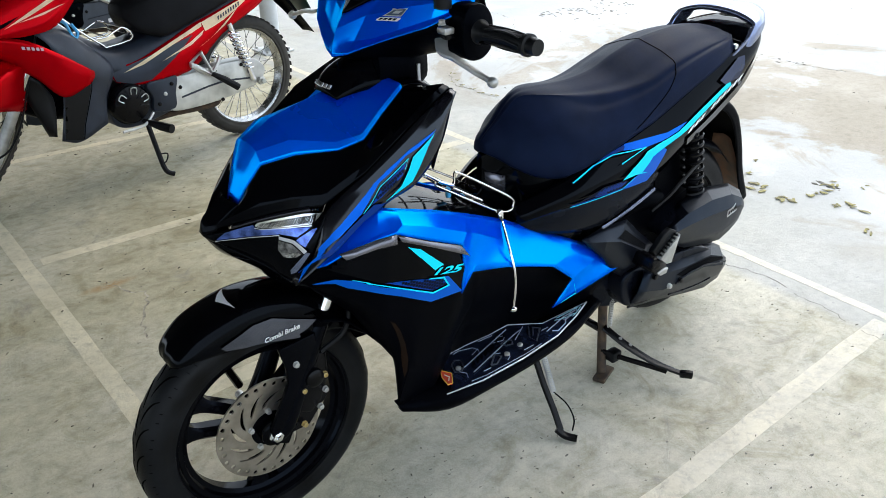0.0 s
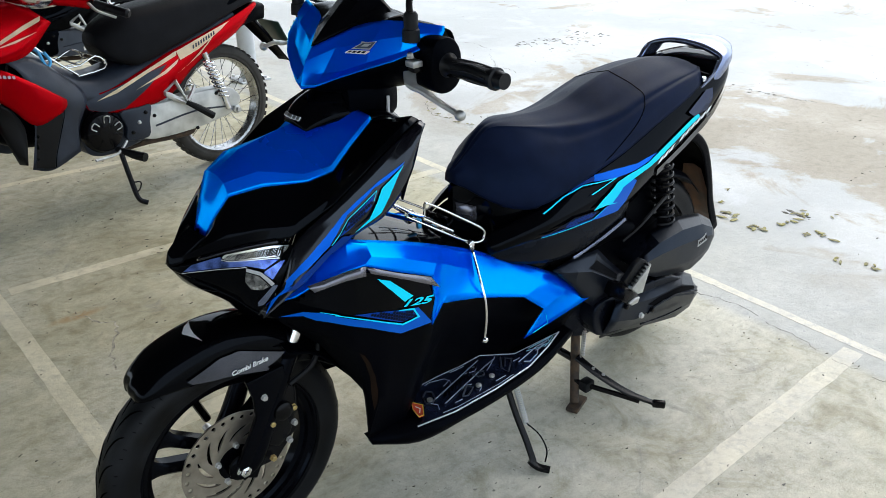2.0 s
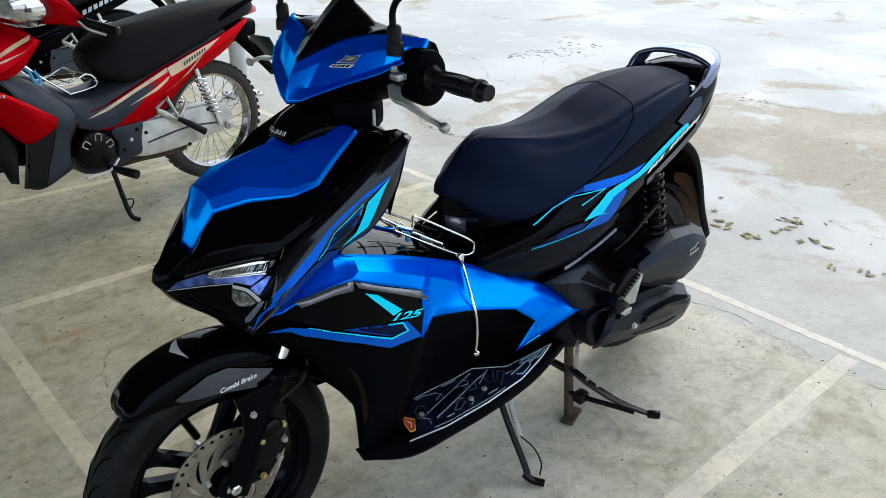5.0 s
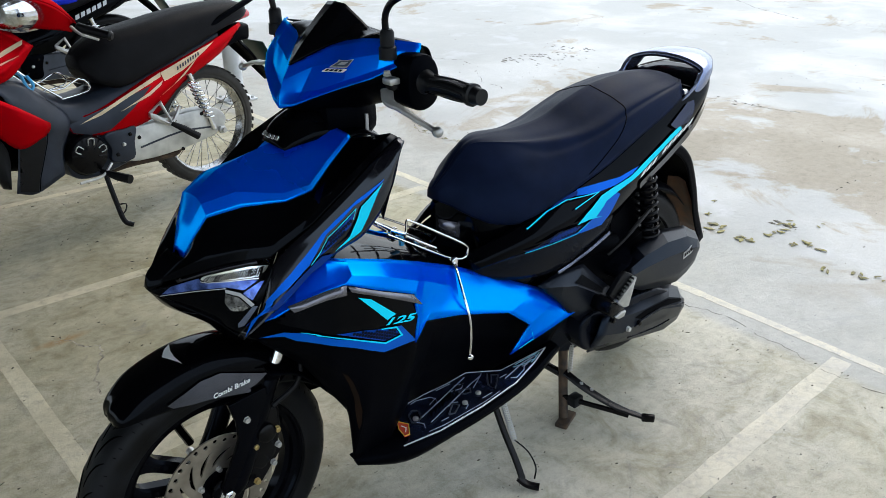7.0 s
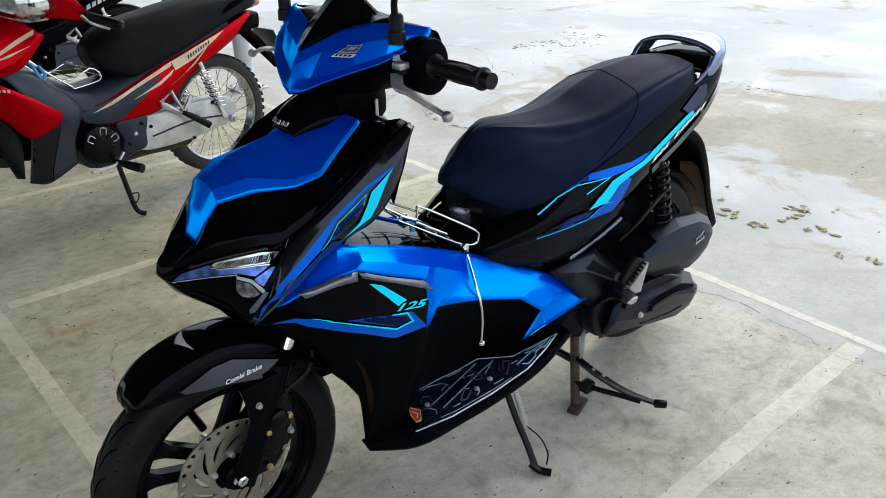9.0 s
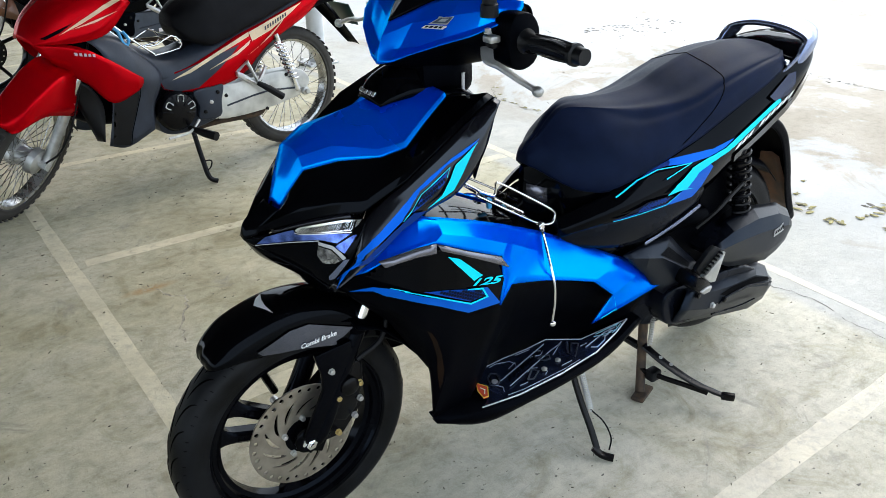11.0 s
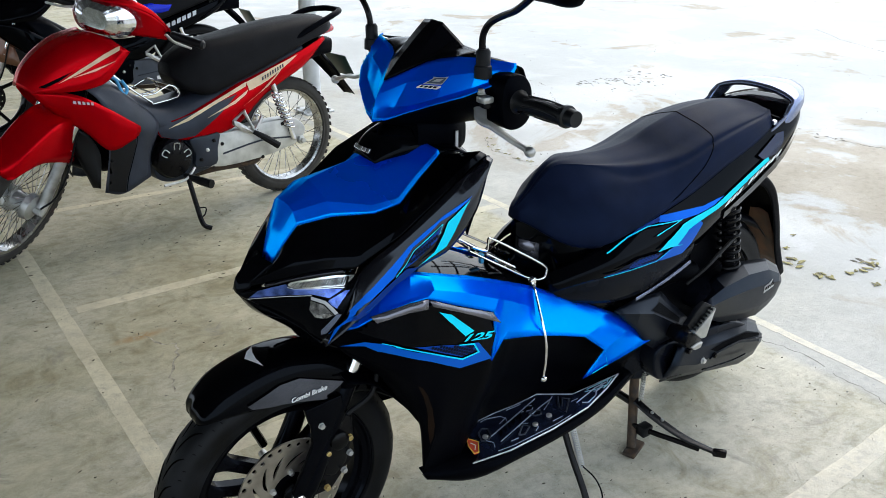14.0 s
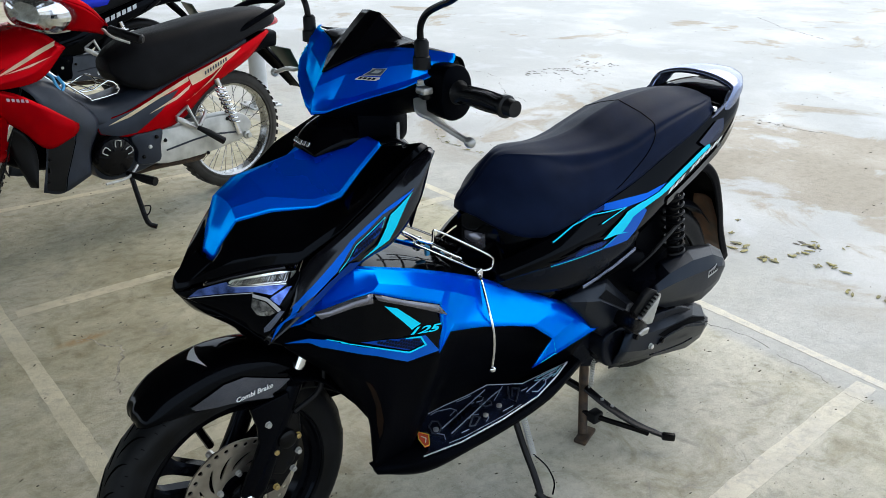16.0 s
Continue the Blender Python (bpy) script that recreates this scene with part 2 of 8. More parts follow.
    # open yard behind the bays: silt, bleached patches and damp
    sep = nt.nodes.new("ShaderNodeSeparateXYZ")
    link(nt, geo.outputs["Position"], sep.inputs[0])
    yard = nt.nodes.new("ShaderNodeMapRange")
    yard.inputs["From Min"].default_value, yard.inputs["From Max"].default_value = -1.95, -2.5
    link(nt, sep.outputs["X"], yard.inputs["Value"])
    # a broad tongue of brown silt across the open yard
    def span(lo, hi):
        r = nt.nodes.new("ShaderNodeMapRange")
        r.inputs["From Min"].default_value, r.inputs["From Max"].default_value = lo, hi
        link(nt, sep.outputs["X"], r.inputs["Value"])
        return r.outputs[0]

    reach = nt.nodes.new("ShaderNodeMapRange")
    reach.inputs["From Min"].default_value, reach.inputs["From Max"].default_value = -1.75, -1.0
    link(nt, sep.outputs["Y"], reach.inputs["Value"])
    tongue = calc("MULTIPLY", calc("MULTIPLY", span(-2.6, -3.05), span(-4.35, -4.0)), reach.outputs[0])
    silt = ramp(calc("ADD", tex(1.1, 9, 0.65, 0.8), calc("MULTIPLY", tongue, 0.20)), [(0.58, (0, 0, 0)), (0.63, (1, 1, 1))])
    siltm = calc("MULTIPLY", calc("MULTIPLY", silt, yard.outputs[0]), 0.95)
    # the floor is olive in the bays of the other motorcycles and greyer round the scooter
    side = nt.nodes.new("ShaderNodeMapRange")
    side.inputs["From Min"].default_value, side.inputs["From Max"].default_value = -0.5, 0.25
    link(nt, sep.outputs["Y"], side.inputs["Value"])
    grey = ramp(side.outputs[0], [(0.0, (1, 1, 1)), (1.0, (0.98, 0.985, 1.07))])
    base = mix(1.0, base, grey, "MULTIPLY")
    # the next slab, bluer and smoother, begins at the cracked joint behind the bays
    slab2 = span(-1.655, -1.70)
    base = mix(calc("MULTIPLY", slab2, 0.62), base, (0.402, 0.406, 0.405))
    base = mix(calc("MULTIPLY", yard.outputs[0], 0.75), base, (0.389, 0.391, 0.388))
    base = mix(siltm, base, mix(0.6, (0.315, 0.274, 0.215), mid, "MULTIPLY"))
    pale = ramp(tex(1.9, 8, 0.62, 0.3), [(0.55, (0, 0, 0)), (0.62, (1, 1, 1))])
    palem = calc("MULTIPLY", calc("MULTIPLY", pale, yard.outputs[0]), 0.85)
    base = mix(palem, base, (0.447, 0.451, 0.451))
    # one rusty smear in the neighbouring bay
    near = nt.nodes.new("ShaderNodeVectorMath")
    near.operation = "DISTANCE"
    squash = nt.nodes.new("ShaderNodeVectorMath")
    squash.operation = "MULTIPLY"
    link(nt, geo.outputs["Position"], squash.inputs[0])
    squash.inputs[1].default_value = (0.8, 2.8, 1)
    link(nt, squash.outputs[0], near.inputs[0])
    near.inputs[1].default_value = (-0.024, -3.40, 0)
    ring = ramp(near.outputs["Value"], [(0.0, (1, 1, 1)), (0.085, (0, 0, 0))])
    smear = calc("MULTIPLY", ring, ramp(tex(24, 8, 0.7, 0.5), [(0.36, (0, 0, 0)), (0.50, (1, 1, 1))]))
    base = mix(calc("MULTIPLY", smear, 0.95), base, (0.36, 0.20, 0.06))
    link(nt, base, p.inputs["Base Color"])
    damp = ramp(tex(0.9, 6, 0.6, 0.2), [(0.45, (0.85, 0.85, 0.85)), (0.62, (0.42, 0.42, 0.42))])
    link(nt, mix(yard.outputs[0], (0.68, 0.68, 0.68), damp), p.inputs["Roughness"])
    b = nt.nodes.new("ShaderNodeBump")
    b.inputs["Strength"].default_value = 0.5
    b.inputs["Distance"].default_value = 0.007
    link(nt, tex(34, 10, 0.75, 0.4), b.inputs["Height"])
    link(nt, b.outputs["Normal"], p.inputs["Normal"])
    return m, nt, base, tex, ramp, mix, calc, p, grey


CONCRETE = concrete()[0]


def worn_paint():
    m, nt, base, tex, ramp, mix, calc, p, grey = concrete()
    m.name = "worn_white_line_paint"
    wear = ramp(tex(26, 9, 0.75, 0.4), [(0.36, (0, 0, 0)), (0.52, (1, 1, 1))])
    big = ramp(tex(4, 5, 0.6), [(0.32, (0.22, 0.22, 0.22)), (0.62, (0.85, 0.85, 0.85))])
    cover = mix(1.0, wear, big, "MULTIPLY")
    col = mix(cover, mix(0.3, base, (0.60, 0.555, 0.41)), (0.71, 0.655, 0.485))
    link(nt, mix(1.0, col, grey, "MULTIPLY"), p.inputs["Base Color"])
    return m


LINEPAINT = worn_paint()


# ---- mesh kit ----
def spline(pts, n, closed=False):
    """Catmull-Rom through pts, n steps a span."""
    v = [Vector(p) for p in pts]
    if n <= 1 or len(v) < 3:
        if n <= 1:
            return v
        return [v[0].lerp(v[1], i / n) for i in range(n)] + [v[1]]
    k = len(v)
    out = []
    for i in range(k if closed else k - 1):
        if closed:
            a, b, c, d = v[(i - 1) % k], v[i], v[(i + 1) % k], v[(i + 2) % k]
        else:
            b, c = v[i], v[i + 1]
            a = v[i - 1] if i else b * 2 - c
            d = v[i + 2] if i + 2 < k else c * 2 - b
        for s in range(n):
            t = s / n
            out.append(0.5 * ((2 * b) + (c - a) * t + (2 * a - 5 * b + 4 * c - d) * t * t + (3 * b - a - 3 * c + d) * t ** 3))
    if not closed:
        out.append(v[-1])
    return out


def straight(pts, n):
    v = [Vector(p) for p in pts]
    return [a.lerp(b, i / n) for a, b in zip(v, v[1:]) for i in range(n)] + [v[-1]]


def weave(rows, nu=4, nv=4, facet=False):
    """Rows of points made into a finer grid of points, smooth or in flat facets."""
    if facet:
        fine = [straight(r, nv) for r in rows]
        return [list(r) for r in zip(*[straight(c, nu) for c in zip(*fine)])]
    fine = [spline(r, nv) for r in rows]
    cols = [spline(c, nu) for c in zip(*fine)]
    return [list(r) for r in zip(*cols)]


def grid_into(bm, g, wrap=False):
    vs = [[bm.verts.new(p) for p in r] for r in g]
    for a, b in zip(vs, vs[1:]):
        n = len(a)
        for j in range(n if wrap else n - 1):
            k = (j + 1) % n
            try:
                bm.faces.new((a[j], b[j], b[k], a[k]))
            except ValueError:
                pass
    return vs


def face_out(bm, ref):
    s = 0
    ref = Vector(ref)
    bm.normal_update()
    for f in bm.faces:
        s += (f.calc_center_median() - ref).dot(f.normal) * f.calc_area()
    if s < 0:
        bmesh.ops.reverse_faces(bm, faces=bm.faces)


def mirror_y(bm):
    geo = bmesh.ops.duplicate(bm, geom=bm.verts[:] + bm.edges[:] + bm.faces[:])["geom"]
    for e in geo:
        if isinstance(e, bmesh.types.BMVert):
            e.co.y = -e.co.y
    bmesh.ops.reverse_faces(bm, faces=[e for e in geo if isinstance(e, bmesh.types.BMFace)])
    bmesh.ops.remove_doubles(bm, verts=bm.verts, dist=0.0004)


TWIN = {}


def half_of(bm, side):
    """The faces of one side of a mirrored mesh, as a mesh of its own."""
    b = bm.copy()
    bmesh.ops.delete(b, geom=[f for f in b.faces if (f.calc_center_median().y > 0) != (side > 0)], context="FACES")
    bmesh.ops.delete(b, geom=[v for v in b.verts if not v.link_faces], context="VERTS")
    return b


def part(name, bm, material, parent, label="", thick=0.0, sharp=35, bevel=0.0, inward=True, kind="", whole=False):
    """Links a bmesh as one mesh object under a thing or part; what is apart on the left and the right becomes two parts."""
    bmesh.ops.remove_doubles(bm, verts=bm.verts, dist=0.00005)
    ys = [v.co.y for v in bm.verts]
    if parent is not None and not whole and kind != "stuff" and min(ys) < 0 < max(ys) and not any((min(v.co.y for v in f.verts) < 0.0002) and (max(v.co.y for v in f.verts) > -0.0002) for f in bm.faces):
        left, right = half_of(bm, 1), half_of(bm, -1)
        bm.free()
        a = part(name, left, material, parent, label, thick, sharp, bevel, inward, kind, True)
        TWIN[a.name] = part(name, right, material, TWIN.get(parent.name, parent), label, thick, sharp, bevel, inward, kind, True)
        return a
    me = bpy.data.meshes.new(name)
    bm.to_mesh(me)
    bm.free()
    me.materials.append(material)
    for p in me.polygons:
        p.use_smooth = True
    me.set_sharp_from_angle(angle=radians(sharp))
    ob = new(name, me)
    ob.parent = parent
    if thick:
        s = ob.modifiers.new("thickness", "SOLIDIFY")
        s.thickness, s.offset = thick, -1 if inward else 1
    if bevel:
        b = ob.modifiers.new("edges", "BEVEL")
        b.width, b.segments, b.limit_method, b.angle_limit = bevel, 2, "ANGLE", radians(40)
    if label or kind:
        tagged(ob, label, kind=kind)
    return ob


def thing(name, label, category, m=None, group="", kind=""):
    e = new(name)
    e.empty_display_size = 0.1
    if m is not None:
        e.matrix_world = m
    return tagged(e, label, category, group, kind)


def panel(rows, ref, nu=4, nv=4, both=True, facet=False):
    bm = bmesh.new()
    grid_into(bm, weave(rows, nu, nv, facet))
    face_out(bm, ref)
    if both:
        mirror_y(bm)
    return bm


def tube(path, r, seg=8, smooth=4, closed=False, cap=True, bm=None):
    """A round bar along a path; r a number or one radius a point."""
    bm = bm or bmesh.new()
    rs = r if isinstance(r, (list, tuple)) else None
    pts = spline(path, smooth, closed) if smooth > 1 else [Vector(p) for p in path]
    n = len(pts)
    rings = []
    up = None
    for i, p in enumerate(pts):
        a = pts[i - 1] if i or closed else p
        b = pts[(i + 1) % n] if i + 1 < n or closed else p
        d = (b - a).normalized()
        if up is None:
            up = d.orthogonal().normalized()
        up = (up - d * up.dot(d)).normalized()
        side = d.cross(up)
        if rs:
            f = i / max(1, n - 1) * (len(rs) - 1)
            k = min(int(f), len(rs) - 2)
            rad = rs[k] + (rs[k + 1] - rs[k]) * (f - k)
        else:
            rad = r
        rings.append([bm.verts.new(p + (up * math.cos(q) + side * math.sin(q)) * rad) for q in [2 * math.pi * j / seg for j in range(seg)]])
    pairs = list(zip(rings, rings[1:])) + ([(rings[-1], rings[0])] if closed else [])
    for a, b in pairs:
        for j in range(seg):
            bm.faces.new((a[j], a[(j + 1) % seg], b[(j + 1) % seg], b[j]))
    if cap and not closed:
        bm.faces.new(rings[0][::-1])
        bm.faces.new(rings[-1])
    return bm


def lathe(profile, centre, axis="y", seg=48, smooth=1, closed=False, bm=None):
    """Turns (radius, along) about an axis through centre."""
    bm = bm or bmesh.new()
    prof = [(p[0], p[1]) for p in spline([(a, b, 0) for a, b in profile], smooth, closed)]
    c = Vector(centre)
    rings = []
    for r, h in prof:
        ring = []
        for j in range(seg):
            q = 2 * math.pi * j / seg
            u, w = r * math.cos(q), r * math.sin(q)
            ring.append(bm.verts.new(c + Vector({"y": (u, h, w), "x": (h, u, w), "z": (u, w, h)}[axis])))
        rings.append(ring)
    for a, b in list(zip(rings, rings[1:])) + ([(rings[-1], rings[0])] if closed else []):
        for j in range(seg):
            bm.faces.new((a[j], a[(j + 1) % seg], b[(j + 1) % seg], b[j]))
    if not closed:
        for r, rev in ((rings[0], False), (rings[-1], True)):
            bm.faces.new(r[::-1] if rev else r)
    bmesh.ops.recalc_face_normals(bm, faces=bm.faces)
    return bm


def slab(outline, y0, y1, bevel=0.0, seg=2, axis="y", bm=None, bulge=0.0):
    """An outline in the x-z plane (or x-y for axis z) drawn out from y0 to y1, with rounded edges."""
    bm = bm or bmesh.new()

    def at(p, h):
        return Vector((p[0], h, p[1])) if axis == "y" else Vector((p[0], p[1], h)) if axis == "z" else Vector((h, p[0], p[1]))

    lo = [bm.verts.new(at(p, y0)) for p in outline]
    hi = [bm.verts.new(at(p, y1)) for p in outline]
    n = len(outline)
    fs = [bm.faces.new(lo), bm.faces.new(hi[::-1])]
    for i in range(n):
        fs.append(bm.faces.new((lo[i], hi[i], hi[(i + 1) % n], lo[(i + 1) % n])))
    bmesh.ops.recalc_face_normals(bm, faces=fs)
    if bevel:
        es = {e for f in fs for e in f.edges}
        bmesh.ops.bevel(bm, geom=list(es), offset=bevel, segments=seg, profile=0.5, affect="EDGES", clamp_overlap=True)
    return bm


def block(c, s, bevel=0.004, rot=None, bm=None):
    """A rounded block of size s about c."""
    b2 = bmesh.new()
    bmesh.ops.create_cube(b2, size=1)
    bmesh.ops.scale(b2, vec=s, verts=b2.verts)
    if bevel:
        bmesh.ops.bevel(b2, geom=b2.edges[:], offset=bevel, segments=2, profile=0.5, affect="EDGES", clamp_overlap=True)
    m = Matrix.Translation(c)
    if rot:
        m = m @ Euler([radians(a) for a in rot]).to_matrix().to_4x4()
    bmesh.ops.transform(b2, matrix=m, verts=b2.verts)
    if bm is None:
        return b2
    tmp = bpy.data.meshes.new("t")
    b2.to_mesh(tmp)
    b2.free()
    bm.from_mesh(tmp)
    bpy.data.meshes.remove(tmp)
    return bm


def loft(stations, nu=4, nv=3, ref=None):
    """A closed body: stations of (x, half profile [(y, z), ...] from top centre to bottom centre)."""
    rows = [[(x, y, z) for y, z in prof] for x, prof in stations]
    g = weave(rows, nu, nv)
    full = []
    for r in g:
        back = [Vector((p.x, -p.y, p.z)) for p in r[1:-1]][::-1]
        full.append(r + back)
    bm = bmesh.new()
    vs = grid_into(bm, full, wrap=True)
    bm.faces.new(vs[0])
    bm.faces.new(vs[-1])
    bmesh.ops.recalc_face_normals(bm, faces=bm.faces)
    return bm


def tree_of(*obs):
    """The outside of some parts, to lay decals on."""
    verts, faces = [], []
    for ob in obs:
        k = len(verts)
        verts += [v.co.copy() for v in ob.data.vertices]
        faces += [[k + i for i in p.vertices] for p in ob.data.polygons]
    return BVHTree.FromPolygons(verts, faces)


def onto(tree, bm, way, lift, side=1, height=1.0):
    """Drops the points of bm along way onto a surface and lifts them off it."""
    d = Vector(way).normalized()
    gone = []
    for v in bm.verts:
        hit = tree.ray_cast(v.co - d * height, d)
        if hit[0] is None:
            near = tree.find_nearest(v.co)
            hit = near
        if hit[0] is None:
            gone.append(v)
            continue
        n = hit[1] if hit[1].dot(d) < 0 else -hit[1]
        v.co = hit[0] + n * lift - d * lift * 0.3
    return bm


def decal(tree, outline, lift=0.0015, step=0.02, way=(0, -1, 0), both=True, start=0.6):
    """A thin sheet of a given outline (x, z), laid onto a surface seen from +y."""
    bm = bmesh.new()
    bm.faces.new([bm.verts.new((x, start, z)) for x, z in outline])
    bmesh.ops.triangulate(bm, faces=bm.faces[:])
    xs = [p[0] for p in outline]
    zs = [p[1] for p in outline]
    for lo, hi, nrm in ((min(xs), max(xs), (1, 0, 0)), (min(zs), max(zs), (0, 0, 1))):
        k = int((hi - lo) / step)
        for i in range(1, k + 1):
            q = lo + (hi - lo) * i / (k + 1)
            bmesh.ops.bisect_plane(bm, geom=bm.verts[:] + bm.edges[:] + bm.faces[:], plane_co=(q, start, 0) if nrm[0] else (0, start, q), plane_no=nrm)
    bmesh.ops.triangulate(bm, faces=[f for f in bm.faces if len(f.verts) > 4])
    onto(tree, bm, way, lift, height=0.0)
    face_out(bm, (sum(xs) / len(xs), 0, sum(zs) / len(zs)))
    if both:
        mirror_y(bm)
    return bm


def inside(poly, x, z):
    n = 0
    for (ax, az), (bx, bz) in zip(poly, poly[1:] + poly[:1]):
        if (az > z) != (bz > z) and x < ax + (bx - ax) * (z - az) / (bz - az):
            n += 1
    return n % 2 == 1


def honeycomb(tree, poly, r, lift):
    """Small six-sided cells laid over the part of a surface within poly."""
    out = bmesh.new()
    x0, x1 = min(p[0] for p in poly), max(p[0] for p in poly)
    z0, z1 = min(p[1] for p in poly), max(p[1] for p in poly)
    dx, dz = r * 1.72, r * 1.99
    for i in range(int((x1 - x0) / dx) + 1):
        for j in range(int((z1 - z0) / dz) + 1):
            hx, hz = x0 + dx * i, z0 + dz * (j + (0.5 if i % 2 else 0))
            if all(inside(poly, hx + r * 0.6 * math.cos(radians(90 * k)), hz + r * 0.6 * math.sin(radians(90 * k))) for k in range(4)):
                b2 = decal(tree, [(hx + r * math.cos(radians(60 * k)), hz + r * math.sin(radians(60 * k))) for k in range(6)], lift, 0.02)
                tm = bpy.data.meshes.new("cell")
                b2.to_mesh(tm)
                b2.free()
                out.from_mesh(tm)
                bpy.data.meshes.remove(tm)
    return out


def ribbon(points, width):
    """Outline of a band of given width along a broken line in x-z."""
    a, b = [], []
    n = len(points)
    for i, p in enumerate(points):
        q = Vector(points[max(0, i - 1)])
        r = Vector(points[min(n - 1, i + 1)])
        d = (r - q).normalized()
        nn = Vector((-d.y, d.x)) * width / 2
        a.append(tuple(Vector(p) + nn))
        b.append(tuple(Vector(p) - nn))
    return a + b[::-1]


def text_mesh(body, size, extrude=0.0006, shear=0.0, bold=0.0):
    cu = bpy.data.curves.new("lettering", "FONT")
    cu.body, cu.size, cu.extrude, cu.shear, cu.offset = body, size, extrude, shear, bold
    cu.align_x, cu.align_y = "CENTER", "CENTER"
    tmp = new("lettering_tmp", cu)
    dg = bpy.context.evaluated_depsgraph_get()
    me = bpy.data.meshes.new_from_object(tmp.evaluated_get(dg))
    bpy.data.objects.remove(tmp)
    bm = bmesh.new()
    bm.from_mesh(me)
    bpy.data.meshes.remove(me)
    return bm


def plate_with_holes(loops, thick):
    """A flat plate in x-y from an outer loop and hole loops, drawn out in z."""
    cu = bpy.data.curves.new("plate", "CURVE")
    cu.dimensions, cu.fill_mode, cu.extrude = "2D", "BOTH", thick / 2
    for loop in loops:
        s = cu.splines.new("POLY")
        s.points.add(len(loop) - 1)
        for p, (x, y) in zip(s.points, loop):
            p.co = (x, y, 0, 1)
        s.use_cyclic_u = True
    tmp = new("plate_tmp", cu)
    dg = bpy.context.evaluated_depsgraph_get()
    me = bpy.data.meshes.new_from_object(tmp.evaluated_get(dg))
    bpy.data.objects.remove(tmp)
    bm = bmesh.new()
    bm.from_mesh(me)
    bpy.data.meshes.remove(me)
    return bm


def moved(bm, m):
    bmesh.ops.transform(bm, matrix=m, verts=bm.verts)
    return bm


# ---- setting ----
def flat(name, x0, y0, x1, y1, z, material, label, category, kind="structure"):
    bm = bmesh.new()
    bm.faces.new([bm.verts.new(p) for p in ((x0, y0, z), (x1, y0, z), (x1, y1, z), (x0, y1, z))])
    ob = part(name, bm, material, None)
    return tagged(ob, label, category, "", kind)


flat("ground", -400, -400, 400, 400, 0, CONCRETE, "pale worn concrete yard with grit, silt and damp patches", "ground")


def line(name, a, b, w, label="worn white painted bay line on the concrete"):
    a, b = Vector(a), Vector(b)
    d = (b - a).normalized()
    n = Vector((-d.y, d.x)) * w / 2
    k = max(2, int((b - a).length / 0.06))
    bm = bmesh.new()
    rnd = random.Random(int(abs(a.x * 991 + a.y * 577 + b.x * 13) * 100))
    rows = []
    for i in range(k + 1):
        p = a.lerp(b, i / k)
        l, r = p + n * rnd.uniform(0.9, 1.06), p - n * rnd.uniform(0.9, 1.06)
        rows.append([bm.verts.new((l.x, l.y, -0.001)), bm.verts.new((l.x, l.y, 0.0007)), bm.verts.new((r.x, r.y, 0.0007)), bm.verts.new((r.x, r.y, -0.001))])
    for p, q in zip(rows, rows[1:]):
        for c in range(3):
            bm.faces.new((p[c], p[c + 1], q[c + 1], q[c]))
    bmesh.ops.recalc_face_normals(bm, faces=bm.faces)
    bm.normal_update()
    if sum(f.normal.z for f in bm.faces) < 0:
        bmesh.ops.reverse_faces(bm, faces=bm.faces)
    return tagged(part(name, bm, LINEPAINT, None), label, "bay line", "painted bay lines", "structure")


line("marking_front", (0.112, 0.6), (0.190, -4.2), 0.052)
line("marking_front", (0.190, -4.2), (0.20, -9.0), 0.052)
line("marking_rear", (-1.775, 1.3), (-1.800, 0.0), 0.036)
line("marking_rear", (-1.800, 0.0), (-1.745, -4.0), 0.042)
line("marking_rear", (-1.745, -4.0), (-1.74, -9.0), 0.042)
for near, far, wide in ((0.545, 0.508, 0.062), (-0.497, -0.46, 0.066), (-1.527, -1.455, 0.056), (-2.592, -2.455, 0.05), (-3.655, -3.5, 0.05), (-4.7, -4.55, 0.05), (-5.75, -5.6, 0.05)):
    line("marking_divider", (0.095, near), (-1.755, far), wide)

roof = slab([(-2.0, -26), (12.0, -26), (12.0, 2.7), (-2.0, 2.7)], 2.75, 2.81, 0, axis="z")
tagged(part("ceiling", roof, ROOFMAT, None), "plain sheet roof of the parking shelter", "roof", "", "structure")


def post(x, y):
    e = thing("shelter_post", "pale grey round steel post of the shelter standing on concrete", "post", pose(x, y, 0))
    part("shaft", lathe([(0.055, 0.012), (0.055, 2.75)], (0, 0, 0), "z", 28), POSTPAINT, e)
    part("base_plate", block((0, 0, 0.006), (0.2, 0.2, 0.012), 0.003), POSTPAINT, e)
    for a in (-1, 1):
        for b in (-1, 1):
            part("bolt", lathe([(0.01, 0.012), (0.01, 0.026)], (a * 0.075, b * 0.075, 0), "z", 6), ALU, e)


post(-1.86, -3.5)


# ---- the blue scooter: front axle over the origin, nose towards +x ----
scooter = thing("motor_scooter", "metallic blue and gloss black motor scooter parked on its centre stand", "scooter")
AX = Vector((0.012, 0, 0.257))
WX = Vector((0.006, 0, 0.261))
RX = Vector((-1.315, 0, 0.270))


def polar(c, deg, r, y):
    q = radians(deg)
    return (c.x + r * math.cos(q), y, c.z + r * math.sin(q))


